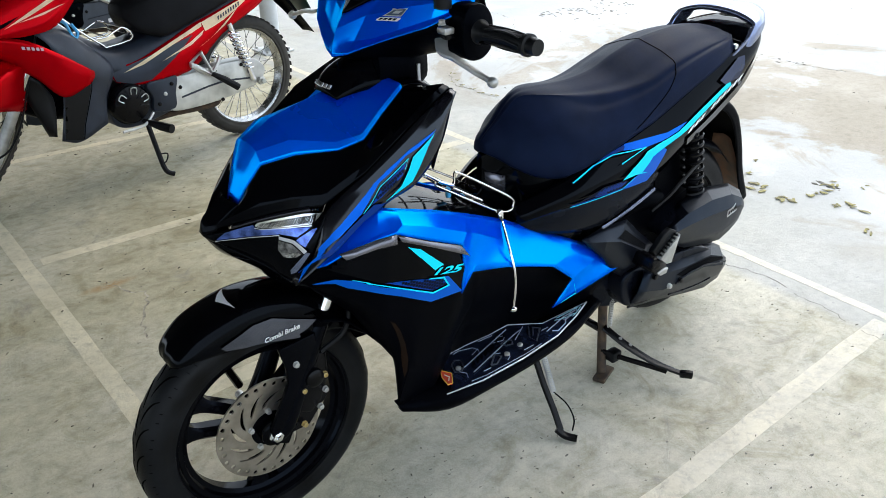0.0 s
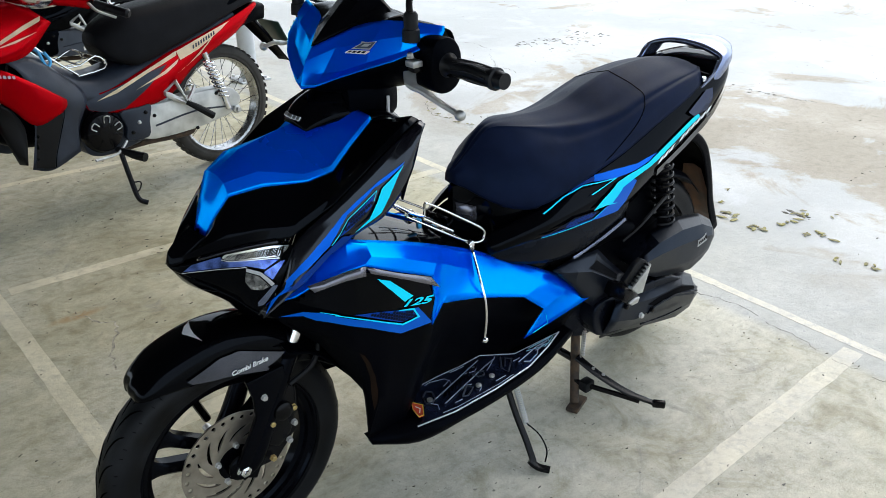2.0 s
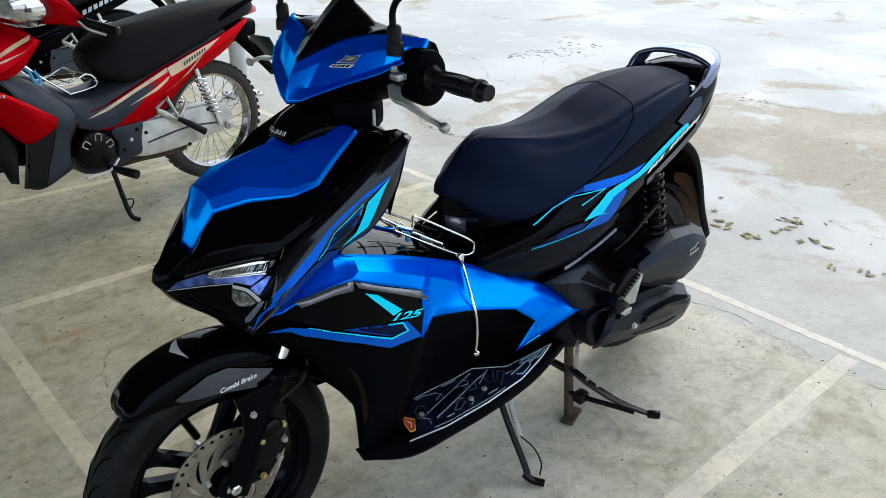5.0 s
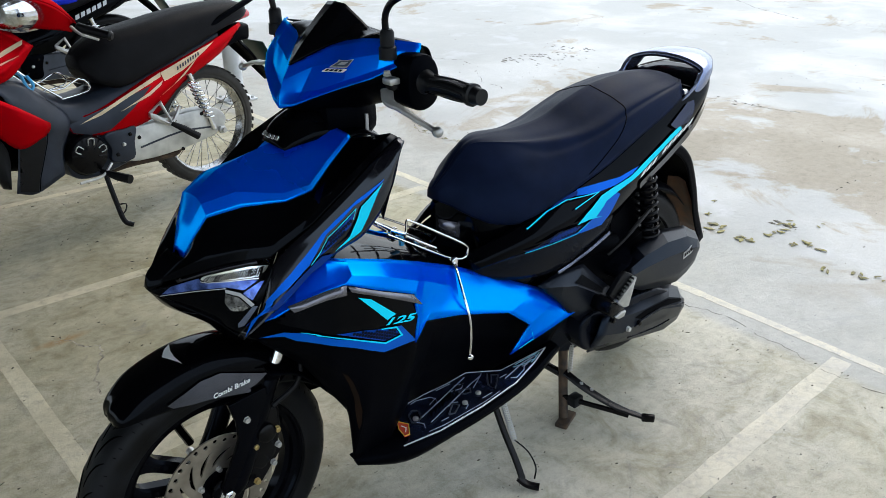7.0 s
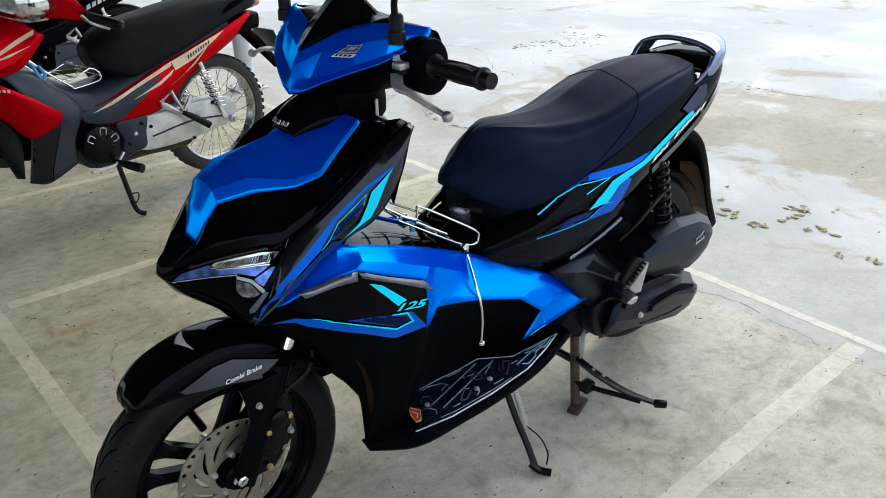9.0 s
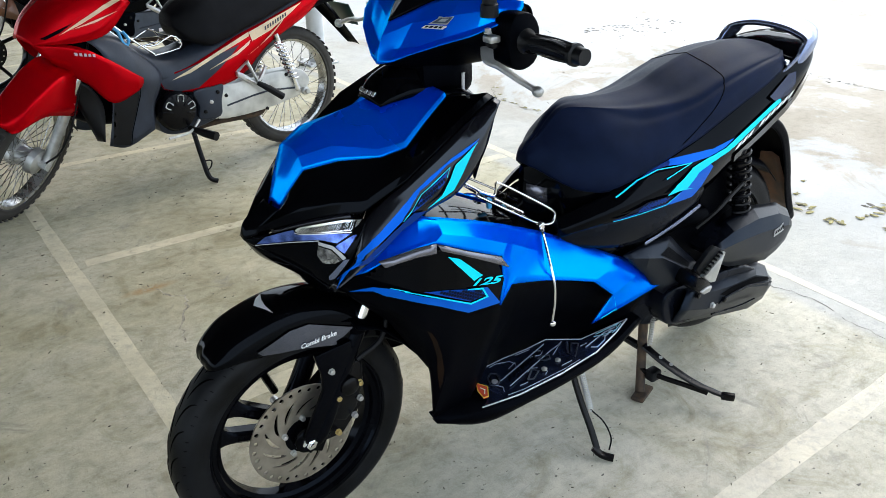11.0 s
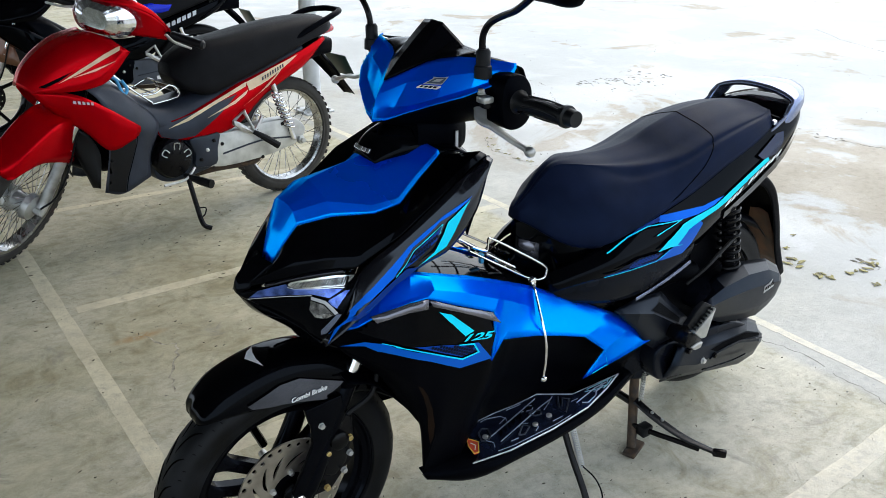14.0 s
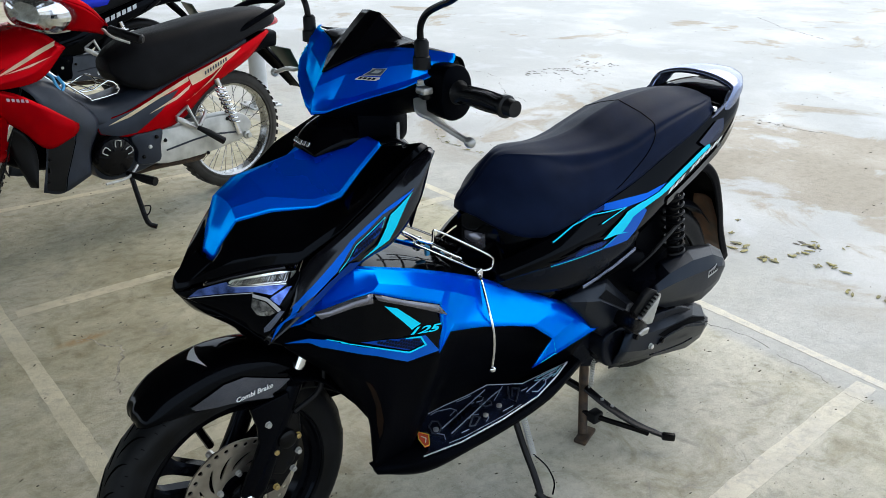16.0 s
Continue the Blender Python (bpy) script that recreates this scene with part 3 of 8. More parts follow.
def tyre(c, r, w, bead, parent, material, name="tyre", label="black tubeless tyre with curved tread grooves"):
    h = w / 2
    prof = [(r, 0), (r - 0.004, h * 0.5), (r - 0.018, h * 0.88), (r - 0.035, h), (bead + 0.012, h * 0.92), (bead, h * 0.78),
            (bead, -h * 0.78), (bead + 0.012, -h * 0.92), (r - 0.035, -h), (r - 0.018, -h * 0.88), (r - 0.004, -h * 0.5)]
    ob = part(name, lathe(prof, c, "y", 80, 3, True), material, parent, label)
    return ob


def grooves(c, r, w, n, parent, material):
    """Long hooked tread cuts from the crown to the shoulder, with short side cuts between them, as thin bars whose dark
    colour paints the shade of a cut.
    """
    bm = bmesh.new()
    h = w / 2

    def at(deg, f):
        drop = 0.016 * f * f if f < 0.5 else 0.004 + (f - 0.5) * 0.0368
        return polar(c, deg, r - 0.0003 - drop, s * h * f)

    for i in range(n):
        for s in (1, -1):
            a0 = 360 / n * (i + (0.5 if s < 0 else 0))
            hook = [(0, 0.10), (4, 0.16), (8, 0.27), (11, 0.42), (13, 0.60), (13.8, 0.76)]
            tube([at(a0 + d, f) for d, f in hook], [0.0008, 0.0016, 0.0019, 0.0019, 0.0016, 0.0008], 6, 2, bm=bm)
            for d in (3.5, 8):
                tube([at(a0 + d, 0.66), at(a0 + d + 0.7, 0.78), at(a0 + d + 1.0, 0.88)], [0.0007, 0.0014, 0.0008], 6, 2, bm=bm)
    return part("tread_groove", bm, material, parent, "curved tread grooves, their shade painted near-black", kind="stuff")


# near-black that stands in for the shade inside the tread cuts
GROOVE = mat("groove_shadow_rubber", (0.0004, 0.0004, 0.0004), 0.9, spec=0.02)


def alloy_wheel(c, r_rim, w, parent, start, material):
    h = w / 2
    prof = [(r_rim, h), (r_rim - 0.003, h * 1.04), (r_rim - 0.007, h * 1.02), (r_rim - 0.011, h * 0.84), (r_rim - 0.020, h * 0.74), (r_rim - 0.024, h * 0.5), (r_rim - 0.033, h * 0.36), (r_rim - 0.034, 0),
            (r_rim - 0.033, -h * 0.36), (r_rim - 0.024, -h * 0.5), (r_rim - 0.020, -h * 0.74), (r_rim - 0.011, -h * 0.84), (r_rim - 0.007, -h * 1.02), (r_rim - 0.003, -h * 1.04), (r_rim, -h), (r_rim - 0.004, 0)]
    part("rim", lathe(prof, c, "y", 72, 1, True), material, parent, "gloss black alloy rim")
    part("hub", lathe([(0.012, -0.05), (0.04, -0.048), (0.045, -0.02), (0.045, 0.02), (0.04, 0.042), (0.012, 0.045)], c, "y", 32), material, parent)
    for k in range(3):
        for s in (-1, 1):
            a = start + 120 * k
            bm = bmesh.new()
            path = [polar(c, a + s * 27, 0.036, 0), polar(c, a + s * 16, 0.09, 0.002 * s), polar(c, a + s * 12, r_rim - 0.028, 0)]
            pts = spline(path, 8)
            rows = []
            for i, p in enumerate(pts):
                f = i / (len(pts) - 1)
                d = (pts[min(i + 1, len(pts) - 1)] - pts[max(i - 1, 0)]).normalized()
                nrm = Vector((-d.z, 0, d.x))
                half = 0.0118 + 0.002 * f + 0.014 * max(0.0, (f - 0.78) / 0.22) ** 2.2 + 0.007 * max(0.0, (0.25 - f) / 0.25)
                dep = 0.016 - 0.004 * f
                rows.append([p + nrm * half + Vector((0, dep * 0.6, 0)), p + nrm * half * 0.5 + Vector((0, dep, 0)), p - nrm * half * 0.5 + Vector((0, dep, 0)), p - nrm * half + Vector((0, dep * 0.6, 0)),
                             p - nrm * half + Vector((0, -dep, 0)), p + nrm * half + Vector((0, -dep, 0))])
            grid_into(bm, rows, wrap=True)
            bmesh.ops.recalc_face_normals(bm, faces=bm.faces)
            part("spoke", bm, material, parent)


def bolt(c, r, parent, material, axis="y", h=0.008, name="bolt"):
    bm = lathe([(r * 1.25, 0), (r * 1.25, h * 0.3), (r, h * 0.35), (r, h), (r * 0.8, h * 1.1)], c, axis, 6)
    return part(name, bm, material, parent)


def circle(r, n, c=(0, 0)):
    return [(c[0] + r * math.cos(2 * math.pi * i / n), c[1] + r * math.sin(2 * math.pi * i / n)) for i in range(n)]


def brake_disc(c, y, parent):
    loops = [circle(0.115, 96)]
    for i in range(32):
        q = 2 * math.pi * i / 32
        rr = 0.1065 if i % 2 else 0.1035
        loops.append(circle(0.0050, 10, (rr * math.cos(q), rr * math.sin(q))))
    for i in range(12):
        q0 = 2 * math.pi * i / 12
        a, b = [], []
        for k in range(7):
            f = k / 6
            rr = 0.054 + 0.034 * f
            q = q0 + 0.62 * f
            wd = 0.0062 * math.sin(math.pi * (0.12 + 0.76 * f)) / rr
            a.append((rr * math.cos(q - wd), rr * math.sin(q - wd)))
            b.append((rr * math.cos(q + wd), rr * math.sin(q + wd)))
        loops.append(a + b[::-1])
    loops.append(circle(0.035, 40))
    bm = plate_with_holes(loops, 0.004)
    moved(bm, Matrix.Translation((c.x, y, c.z)) @ Euler((radians(90), radians(9), 0)).to_matrix().to_4x4())
    d = part("brake_disc", bm, STEEL, parent, "drilled and slotted steel brake disc")
    for i in range(5):
        q = radians(20 + 72 * i)
        bolt(Vector((c.x + 0.043 * math.cos(q), y + 0.002, c.z + 0.043 * math.sin(q))), 0.0055, d, ALU)
    return d


# front wheel, brake and fork
front_wheel = new("front_wheel")
front_wheel.parent = scooter
tyre(WX, 0.259, 0.086, 0.193, front_wheel, RUBBER)
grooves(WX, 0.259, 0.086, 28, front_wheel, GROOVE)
alloy_wheel(WX, 0.196, 0.066, front_wheel, 27, WHEELBLACK)
brake_disc(WX, 0.040, front_wheel)
part("axle", lathe([(0.009, -0.1), (0.009, 0.07)], WX, "y", 16), ALU, front_wheel)
part("axle_nut", lathe([(0.017, 0.070), (0.017, 0.074), (0.012, 0.0745), (0.012, 0.083), (0.009, 0.085), (0.006, 0.085), (0.005, 0.088)], WX, "y", 6), CHROME, front_wheel, "zinc-plated axle nut")

RAKE = Vector((-math.sin(radians(26.5)), 0, math.cos(radians(26.5))))
for s in (1, -1):
    a = AX + Vector((0, 0.062 * s, 0))
    up = a + Vector((-0.035, 0, 0.018))
    leg = tube([a + Vector((0.002, 0, -0.012)), up, up + RAKE * 0.12, up + RAKE * 0.235], [0.017, 0.023, 0.02, 0.019], 16, 4)
    part("fork_leg", leg, WHEELBLACK, scooter, "gloss black fork slider")
    part("fork_tube", tube([up + RAKE * 0.22, up + RAKE * 0.45], 0.0135, 16, 1), CHROME, scooter, "chromed fork tube")
    part("dust_seal", lathe([(0.021, 0), (0.022, 0.012), (0.016, 0.02)], up + RAKE * 0.225, "z", 16), MATTE, scooter)
part("fork_lug", lathe([(0.024, 0.042), (0.028, 0.050), (0.028, 0.066), (0.022, 0.070)], WX, "y", 24), BLACK, scooter)

part("fork_guard", slab([(-0.100, 0.468), (-0.02, 0.462), (-0.031, 0.415), (-0.032, 0.375), (-0.013, 0.336), (0.018, 0.283), (0.014, 0.248), (-0.016, 0.231), (-0.049, 0.296), (-0.089, 0.367), (-0.104, 0.435)], 0.068, 0.080, 0.003, 2), WHEELBLACK, scooter, "gloss black fork guard")
caliper = part("brake_caliper", slab([(-0.045, 0.335), (-0.06, 0.40), (-0.085, 0.43), (-0.125, 0.41), (-0.125, 0.355), (-0.105, 0.30), (-0.075, 0.275), (-0.05, 0.29)], 0.03, 0.077, 0.008, 3), DARKMETAL, scooter, "black brake caliper")
part("piston_cover", lathe([(0.02, 0.07), (0.02, 0.086), (0.014, 0.09)], (-0.088, 0, 0.365), "y", 20), DARKMETAL, caliper)
for x, z, m in ((-0.062, 0.345, GOLD), (-0.112, 0.362, GOLD), (-0.052, 0.415, ALU), (-0.055, 0.262, GOLD), (-0.095, 0.288, ALU), (-0.11, 0.325, ALU)):
    bolt(Vector((x, 0.078, z)), 0.006, caliper, m)
part("caliper_bracket", slab([(-0.02, 0.245), (-0.035, 0.33), (-0.075, 0.44), (-0.055, 0.44), (-0.12, 0.30), (-0.07, 0.245)], 0.062, 0.07, 0.002, 1), DARKMETAL, caliper)
part("brake_hose", tube([(-0.11, 0.08, 0.42), (-0.16, 0.095, 0.46), (-0.18, 0.09, 0.53), (-0.20, 0.08, 0.60)], 0.0055, 8, 5), RUBBER, scooter, "black rubber brake hose")
part("speedometer_cable", tube([(0.0, -0.085, 0.25), (-0.06, -0.1, 0.30), (-0.12, -0.1, 0.42), (-0.19, -0.08, 0.6)], 0.004, 8, 5), RUBBER, scooter)

# front mudguard
rows = []
for deg, rc, ys, rs, yk, rk in ((55, 0.278, 0.020, 0.276, 0.028, 0.272), (57.5, 0.290, 0.033, 0.285, 0.044, 0.272), (63, 0.298, 0.043, 0.291, 0.055, 0.264), (72, 0.305, 0.050, 0.296, 0.061, 0.248), (88, 0.310, 0.054, 0.299, 0.065, 0.232),
                                (104, 0.312, 0.056, 0.300, 0.067, 0.224), (118, 0.313, 0.057, 0.300, 0.069, 0.230), (133, 0.312, 0.056, 0.300, 0.068, 0.258), (152, 0.312, 0.052, 0.3, 0.062, 0.285)):
    rows.append([polar(AX, deg, rc, 0), polar(AX, deg, rc - 0.003, ys * 0.55), polar(AX, deg, rs, ys), polar(AX, deg, (rs + rk) / 2, yk), polar(AX, deg, rk, yk + 0.001)])
mudguard = part("front_mudguard", panel(rows, AX, 4, 4), BLACK, scooter, "gloss black front mudguard", thick=0.003)
mg = tree_of(mudguard)
# no separate plate: this patch paints the sky reflected in the black mudguard
part("flank_sheen", decal(mg, [(0.085, 0.508), (0.019, 0.530), (-0.020, 0.530), (-0.110, 0.492), (-0.086, 0.480), (-0.05, 0.470), (0.011, 0.468), (0.055, 0.478)], 0.004), FLANKSHEEN, mudguard, "grey mirror patch painted for the reflected sky on the black mudguard")
chevron = bmesh.new()
chevron.faces.new([chevron.verts.new(p) for p in ((0.027, -0.036, 1), (0.042, -0.024, 1), (0.055, -0.004, 1), (0.036, 0.040, 1), (0.039, 0.013, 1), (0.036, -0.010, 1))])
bmesh.ops.triangulate(chevron, faces=chevron.faces[:])
bmesh.ops.subdivide_edges(chevron, edges=chevron.edges[:], cuts=2, use_grid_fill=True)
onto(mg, chevron, (0, 0, -1), 0.002, height=0.0)
face_out(chevron, AX)
part("front_flash", chevron, WHITEDECAL, mudguard, "small pale chevron mark", whole=True)
brake_words = text_mesh("Combi Brake", 0.0140, 0.0, 0.25, 0.00035)
moved(brake_words, Matrix.Translation((-0.034, 0.5, 0.4930)) @ Euler((radians(90), radians(-3), radians(180))).to_matrix().to_4x4())
onto(mg, brake_words, (0, -1, 0), 0.0056, height=0.0)
part("lettering", brake_words, WHITEDECAL, mudguard, "white words Combi Brake on the mudguard")
part("mudguard_stay", tube([(0.02, -0.066, 0.47), (0.035, -0.07, 0.38), (0.01, -0.075, 0.30)], 0.009, 8, 4), BLACK, scooter)

# ---- nose: blue top panel, gloss black flanks ----
EDGE = [(-0.005, 0.020, 0.755), (-0.025, 0.036, 0.795), (-0.047, 0.052, 0.832), (-0.10, 0.082, 0.846), (-0.170, 0.112, 0.846), (-0.222, 0.114, 0.853), (-0.268, 0.106, 0.888), (-0.322, 0.098, 0.925)]
RIDGE = [(-0.002, 0.0, 0.766), (-0.020, 0.0, 0.811), (-0.048, 0.0, 0.858), (-0.10, 0.0, 0.89), (-0.165, 0.0, 0.905), (-0.215, 0.0, 0.916), (-0.255, 0.0, 0.928), (-0.30, 0.0, 0.940)]
LIP = [(0.042, 0.022, 0.722), (0.016, 0.047, 0.733), (-0.006, 0.068, 0.742), (-0.055, 0.11, 0.758), (-0.103, 0.152, 0.768), (-0.180, 0.178, 0.819), (-0.246, 0.184, 0.865), (-0.378, 0.165, 0.927)]


def between(a, b, f, out=0.0, up=0.0):
    return [tuple(p[k] + (q[k] - p[k]) * f + (0, out, up)[k] for k in range(3)) for p, q in zip(a, b)]


RIM = [(p[0], p[1], p[2] - 0.003) for p in EDGE]
BEVEL = [tuple(a[k] + (b[k] - a[k]) * f + (0, 0, u)[k] for k in range(3)) for a, b, f, u in zip(RIDGE, EDGE, (0.60, 0.66, 0.72, 0.80, 0.92, 0.95, 0.955, 0.955), (0.001, 0.006, 0.011, 0.012, 0.005, 0.003, 0.003, 0.003))]
hood = part("hood_panel", panel([list(r) for r in zip(RIDGE, between(RIDGE, BEVEL, 0.55, 0.0, 0.003), BEVEL, RIM)], (-0.2, 0, 0.7), 6, 4, True, True), BLUE, scooter, "metallic blue bonnet panel above the headlamps", thick=0.003, sharp=14)
BROW = between(EDGE, LIP, 0.80, 0.008, 0.008)
flank_rows = [list(r) for r in zip([(p[0], p[1], p[2] - 0.0035) for p in EDGE], between(EDGE, LIP, 0.1, 0.002, -0.004), BROW, LIP)]
nose_row = [(0.045, 0.006, 0.728), (0.050, 0.008, 0.726), (0.056, 0.010, 0.719), (0.060, 0.008, 0.712)]
flank = part("nose_flank", panel([nose_row] + flank_rows, (-0.2, 0, 0.7), 6, 5, True, True), BLACK, scooter, "gloss black nose cowl beside the bonnet", thick=0.003)
part("nose_beak", panel([[(0.062, 0, 0.714), (0.06, 0.010, 0.711), (0.042, 0.026, 0.72)], [(0.052, 0, 0.742), (0.047, 0.010, 0.737), (0.028, 0.030, 0.738)], [(0.010, 0, 0.772), (0.006, 0.016, 0.766), (-0.002, 0.036, 0.762)]], (-0.1, 0, 0.65), 4, 4), BLACK, scooter, "pointed gloss black beak", thick=0.003)
part("cowl_edge", panel([[(-0.322, 0.098, 0.922), (-0.35, 0.13, 0.925), (-0.385, 0.165, 0.924)], [(-0.33, 0.096, 0.90), (-0.355, 0.128, 0.90), (-0.39, 0.16, 0.90)], [(-0.345, 0.09, 0.80), (-0.36, 0.12, 0.78), (-0.35, 0.15, 0.77)]], (0, 0, 0.8), 3, 3), MATTE, scooter, thick=0.003)
part("instrument_shroud", panel([[(-0.30, 0, 0.938), (-0.312, 0.05, 0.932), (-0.322, 0.097, 0.923)], [(-0.335, 0, 0.95), (-0.342, 0.05, 0.945), (-0.35, 0.10, 0.925)], [(-0.39, 0, 0.93), (-0.39, 0.05, 0.925), (-0.385, 0.11, 0.91)]], (-0.3, 0, 0.7), 3, 3), BLACK, scooter, thick=0.003)

# badge mount at the top of the bonnet
mount = part("badge_mount", panel([[(-0.205, 0, 0.917), (-0.206, 0.02, 0.915), (-0.215, 0.042, 0.908)], [(-0.225, 0, 0.945), (-0.228, 0.024, 0.942), (-0.236, 0.05, 0.914)], [(-0.27, 0, 0.965), (-0.27, 0.03, 0.96), (-0.275, 0.056, 0.918)], [(-0.32, 0, 0.968), (-0.32, 0.04, 0.962), (-0.32, 0.07, 0.925)]], (-0.25, 0, 0.8), 4, 4), BLACK, scooter, "gloss black badge mount", thick=0.0012)
for k in range(5):
    yy = -0.022 + 0.011 * k
    part("badge_bar", block((-0.2115 - abs(yy) * 0.12, yy, 0.927), (0.003, 0.008, 0.009), 0.001, (0, -35, 0)), CHROME, mount, "chromed badge bar")

# headlamps and chin
CHIN = [(0.055, 0.004, 0.700), (0.012, 0.045, 0.672), (-0.022, 0.085, 0.648), (-0.040, 0.125, 0.632), (-0.072, 0.158, 0.690), (-0.100, 0.160, 0.745)]
EYE_TOP = [(0.057, 0.006, 0.709), (0.038, 0.026, 0.716), (-0.008, 0.07, 0.736), (-0.055, 0.112, 0.752), (-0.095, 0.148, 0.762), (-0.102, 0.156, 0.760)]
lamp_rows = [list(r) for r in zip(EYE_TOP, between(EYE_TOP, CHIN, 0.35, 0.004, 0.0), between(EYE_TOP, CHIN, 0.7, 0.005, 0.0), CHIN)]
headlamp = part("headlamp", panel(lamp_rows, (-0.15, 0, 0.72), 4, 4), BLACK, scooter, "smoked headlamp unit under the black brow", thick=0.003)
hl = tree_of(headlamp)
part("running_light", decal(hl, [(-0.011, 0.733), (-0.016, 0.7385), (-0.047, 0.748), (-0.077, 0.7565), (-0.100, 0.759), (-0.094, 0.751), (-0.082, 0.740), (-0.051, 0.7325), (-0.015, 0.728)], 0.003, 0.008), REFLECTOR, headlamp, "ribbed silver daytime running light")
ribs = bmesh.new()
rib_rng = random.Random(11)
for i in range(44):
    x = -0.016 - 0.0017 * i + rib_rng.uniform(-0.0004, 0.0004)
    zt = 0.7375 + (-x - 0.014) * 0.27 - rib_rng.uniform(0, 0.0015)
    zb = 0.7285 + max(0.0, -x - 0.03) * 0.22 + rib_rng.uniform(0, 0.0015)
    b2 = decal(hl, [(x + 0.0036, zb), (x + 0.0027, zb), (x - 0.0046, zt), (x - 0.0037, zt)], 0.0042, 0.01)
    tm = bpy.data.meshes.new("t")
    b2.to_mesh(tm)
    b2.free()
    ribs.from_mesh(tm)
    bpy.data.meshes.remove(tm)
part("light_rib", ribs, DARKMETAL, headlamp, "dark fine ribs across the running light", kind="stuff")
# the violet puts a blue reflection in the lamp into the trim's colour
VIOLET = mat("violet_reflection_trim", (0.12, 0.20, 0.62), 0.14, 0.9, 0.0, 0.35, 50)
SILVERLINE = mat("bright_lamp_trim", (0.75, 0.78, 0.86), 0.2, 0.8, 0.0, 0.1)
part("lamp_trim", decal(hl, [(0.043, 0.702), (0.029, 0.717), (0.006, 0.728), (-0.009, 0.734), (-0.012, 0.725), (0.001, 0.711), (0.031, 0.703)], 0.0025, 0.01), VIOLET, headlamp, "lamp trim below the running light, its blue-violet reflection painted on")
part("lamp_trim", decal(hl, [(-0.011, 0.725), (-0.043, 0.729), (-0.081, 0.735), (-0.061, 0.716), (-0.040, 0.719), (0.002, 0.711)], 0.0025, 0.01), VIOLET, headlamp, "lamp trim below the running light, its blue-violet reflection painted on")
part("lamp_trim", decal(hl, [(-0.0625, 0.7145), (-0.083, 0.733), (-0.088, 0.735), (-0.076, 0.716), (-0.067, 0.700), (-0.057, 0.708)], 0.0025, 0.01), VIOLET, headlamp, "lamp trim beside the projector, its blue-violet reflection painted on")
for pts in ([(-0.010, 0.729), (-0.019, 0.727), (-0.047, 0.7305), (-0.083, 0.738)], [(0.044, 0.7005), (0.002, 0.7100), (-0.040, 0.718)]):
    part("trim_line", decal(hl, ribbon(pts, 0.0016), 0.0044, 0.01), SILVERLINE, headlamp, "bright thin trim line")
part("projector", decal(hl, [(-0.037, 0.708), (-0.052, 0.703), (-0.062, 0.688), (-0.053, 0.680), (-0.039, 0.678), (-0.034, 0.691)], 0.0035, 0.008), mat("dark_lamp_bowl", (0.20, 0.20, 0.21), 0.12, 0.9, 0.0, 0.8, 90, dark=(0.02, 0.02, 0.022)), headlamp, "dark silver projector lamp bowl")
ring_out = [(-0.039, 0.716), (-0.056, 0.711), (-0.063, 0.702), (-0.068, 0.694)]
ring_in = [(-0.038, 0.710), (-0.0535, 0.705), (-0.059, 0.697), (-0.0635, 0.689)]
for k in range(3):
    part("projector_ring", decal(hl, [ring_out[k], ring_out[k + 1], ring_in[k + 1], ring_in[k]], 0.0042, 0.01), SILVERDECAL, headlamp, "pale silver rim of the projector")
# highlight low on the projector bowl, painted as a pale patch
part("lens_glint", decal(hl, [(-0.039, 0.6815), (-0.046, 0.686), (-0.058, 0.690), (-0.060, 0.687), (-0.052, 0.6795), (-0.042, 0.6785)], 0.0046, 0.01), mat("bowl_glint_grey", (0.45, 0.45, 0.44), 0.15, 0.8, 0.0, 0.5, 120), headlamp, "pale glint painted low on the projector bowl")
part("lamp_blade", decal(hl, [(-0.065, 0.690), (-0.071, 0.692), (-0.050, 0.652), (-0.043, 0.647), (-0.0435, 0.655)], 0.003, 0.012), RAILBLUE, headlamp, "blue-grey blade beside the projector")
part("brow_bevel", panel([[(0.022, 0.044, 0.729), (0.021, 0.048, 0.7255)], [(-0.011, 0.073, 0.7455), (-0.012, 0.079, 0.740)], [(-0.049, 0.105, 0.7595), (-0.049, 0.112, 0.752)], [(-0.086, 0.136, 0.7695), (-0.086, 0.143, 0.7615)]], (-0.1, 0, 0.70), 3, 2), GREYGLOSS, headlamp, "graphite bevel above the running light", thick=0.002)
part("chin", panel([[(0.057, 0, 0.705), (0.054, 0.005, 0.701), (0.053, 0.006, 0.700)], [(0.030, 0, 0.662), (0.022, 0.03, 0.665), (0.012, 0.047, 0.673)], [(-0.02, 0, 0.62), (-0.025, 0.05, 0.625), (-0.022, 0.087, 0.648)], [(-0.06, 0, 0.575), (-0.062, 0.06, 0.58), (-0.040, 0.127, 0.632)], [(-0.12, 0, 0.545), (-0.12, 0.07, 0.555), (-0.09, 0.135, 0.60)]], (-0.15, 0, 0.75), 4, 4), BLACK, scooter, "gloss black chin below the headlamps", thick=0.003)

# ---- side band with blue and cyan stripes, from lamp corner to cowl tip ----
B_UP = [(-0.032, 0.142, 0.640), (-0.074, 0.165, 0.692), (-0.105, 0.160, 0.760), (-0.178, 0.180, 0.817), (-0.246, 0.186, 0.863), (-0.317, 0.180, 0.903), (-0.379, 0.167, 0.925)]
B_LO = [(-0.040, 0.146, 0.632), (-0.105, 0.186, 0.694), (-0.155, 0.198, 0.738), (-0.215, 0.204, 0.766), (-0.268, 0.208, 0.785), (-0.330, 0.200, 0.838), (-0.390, 0.166, 0.915)]
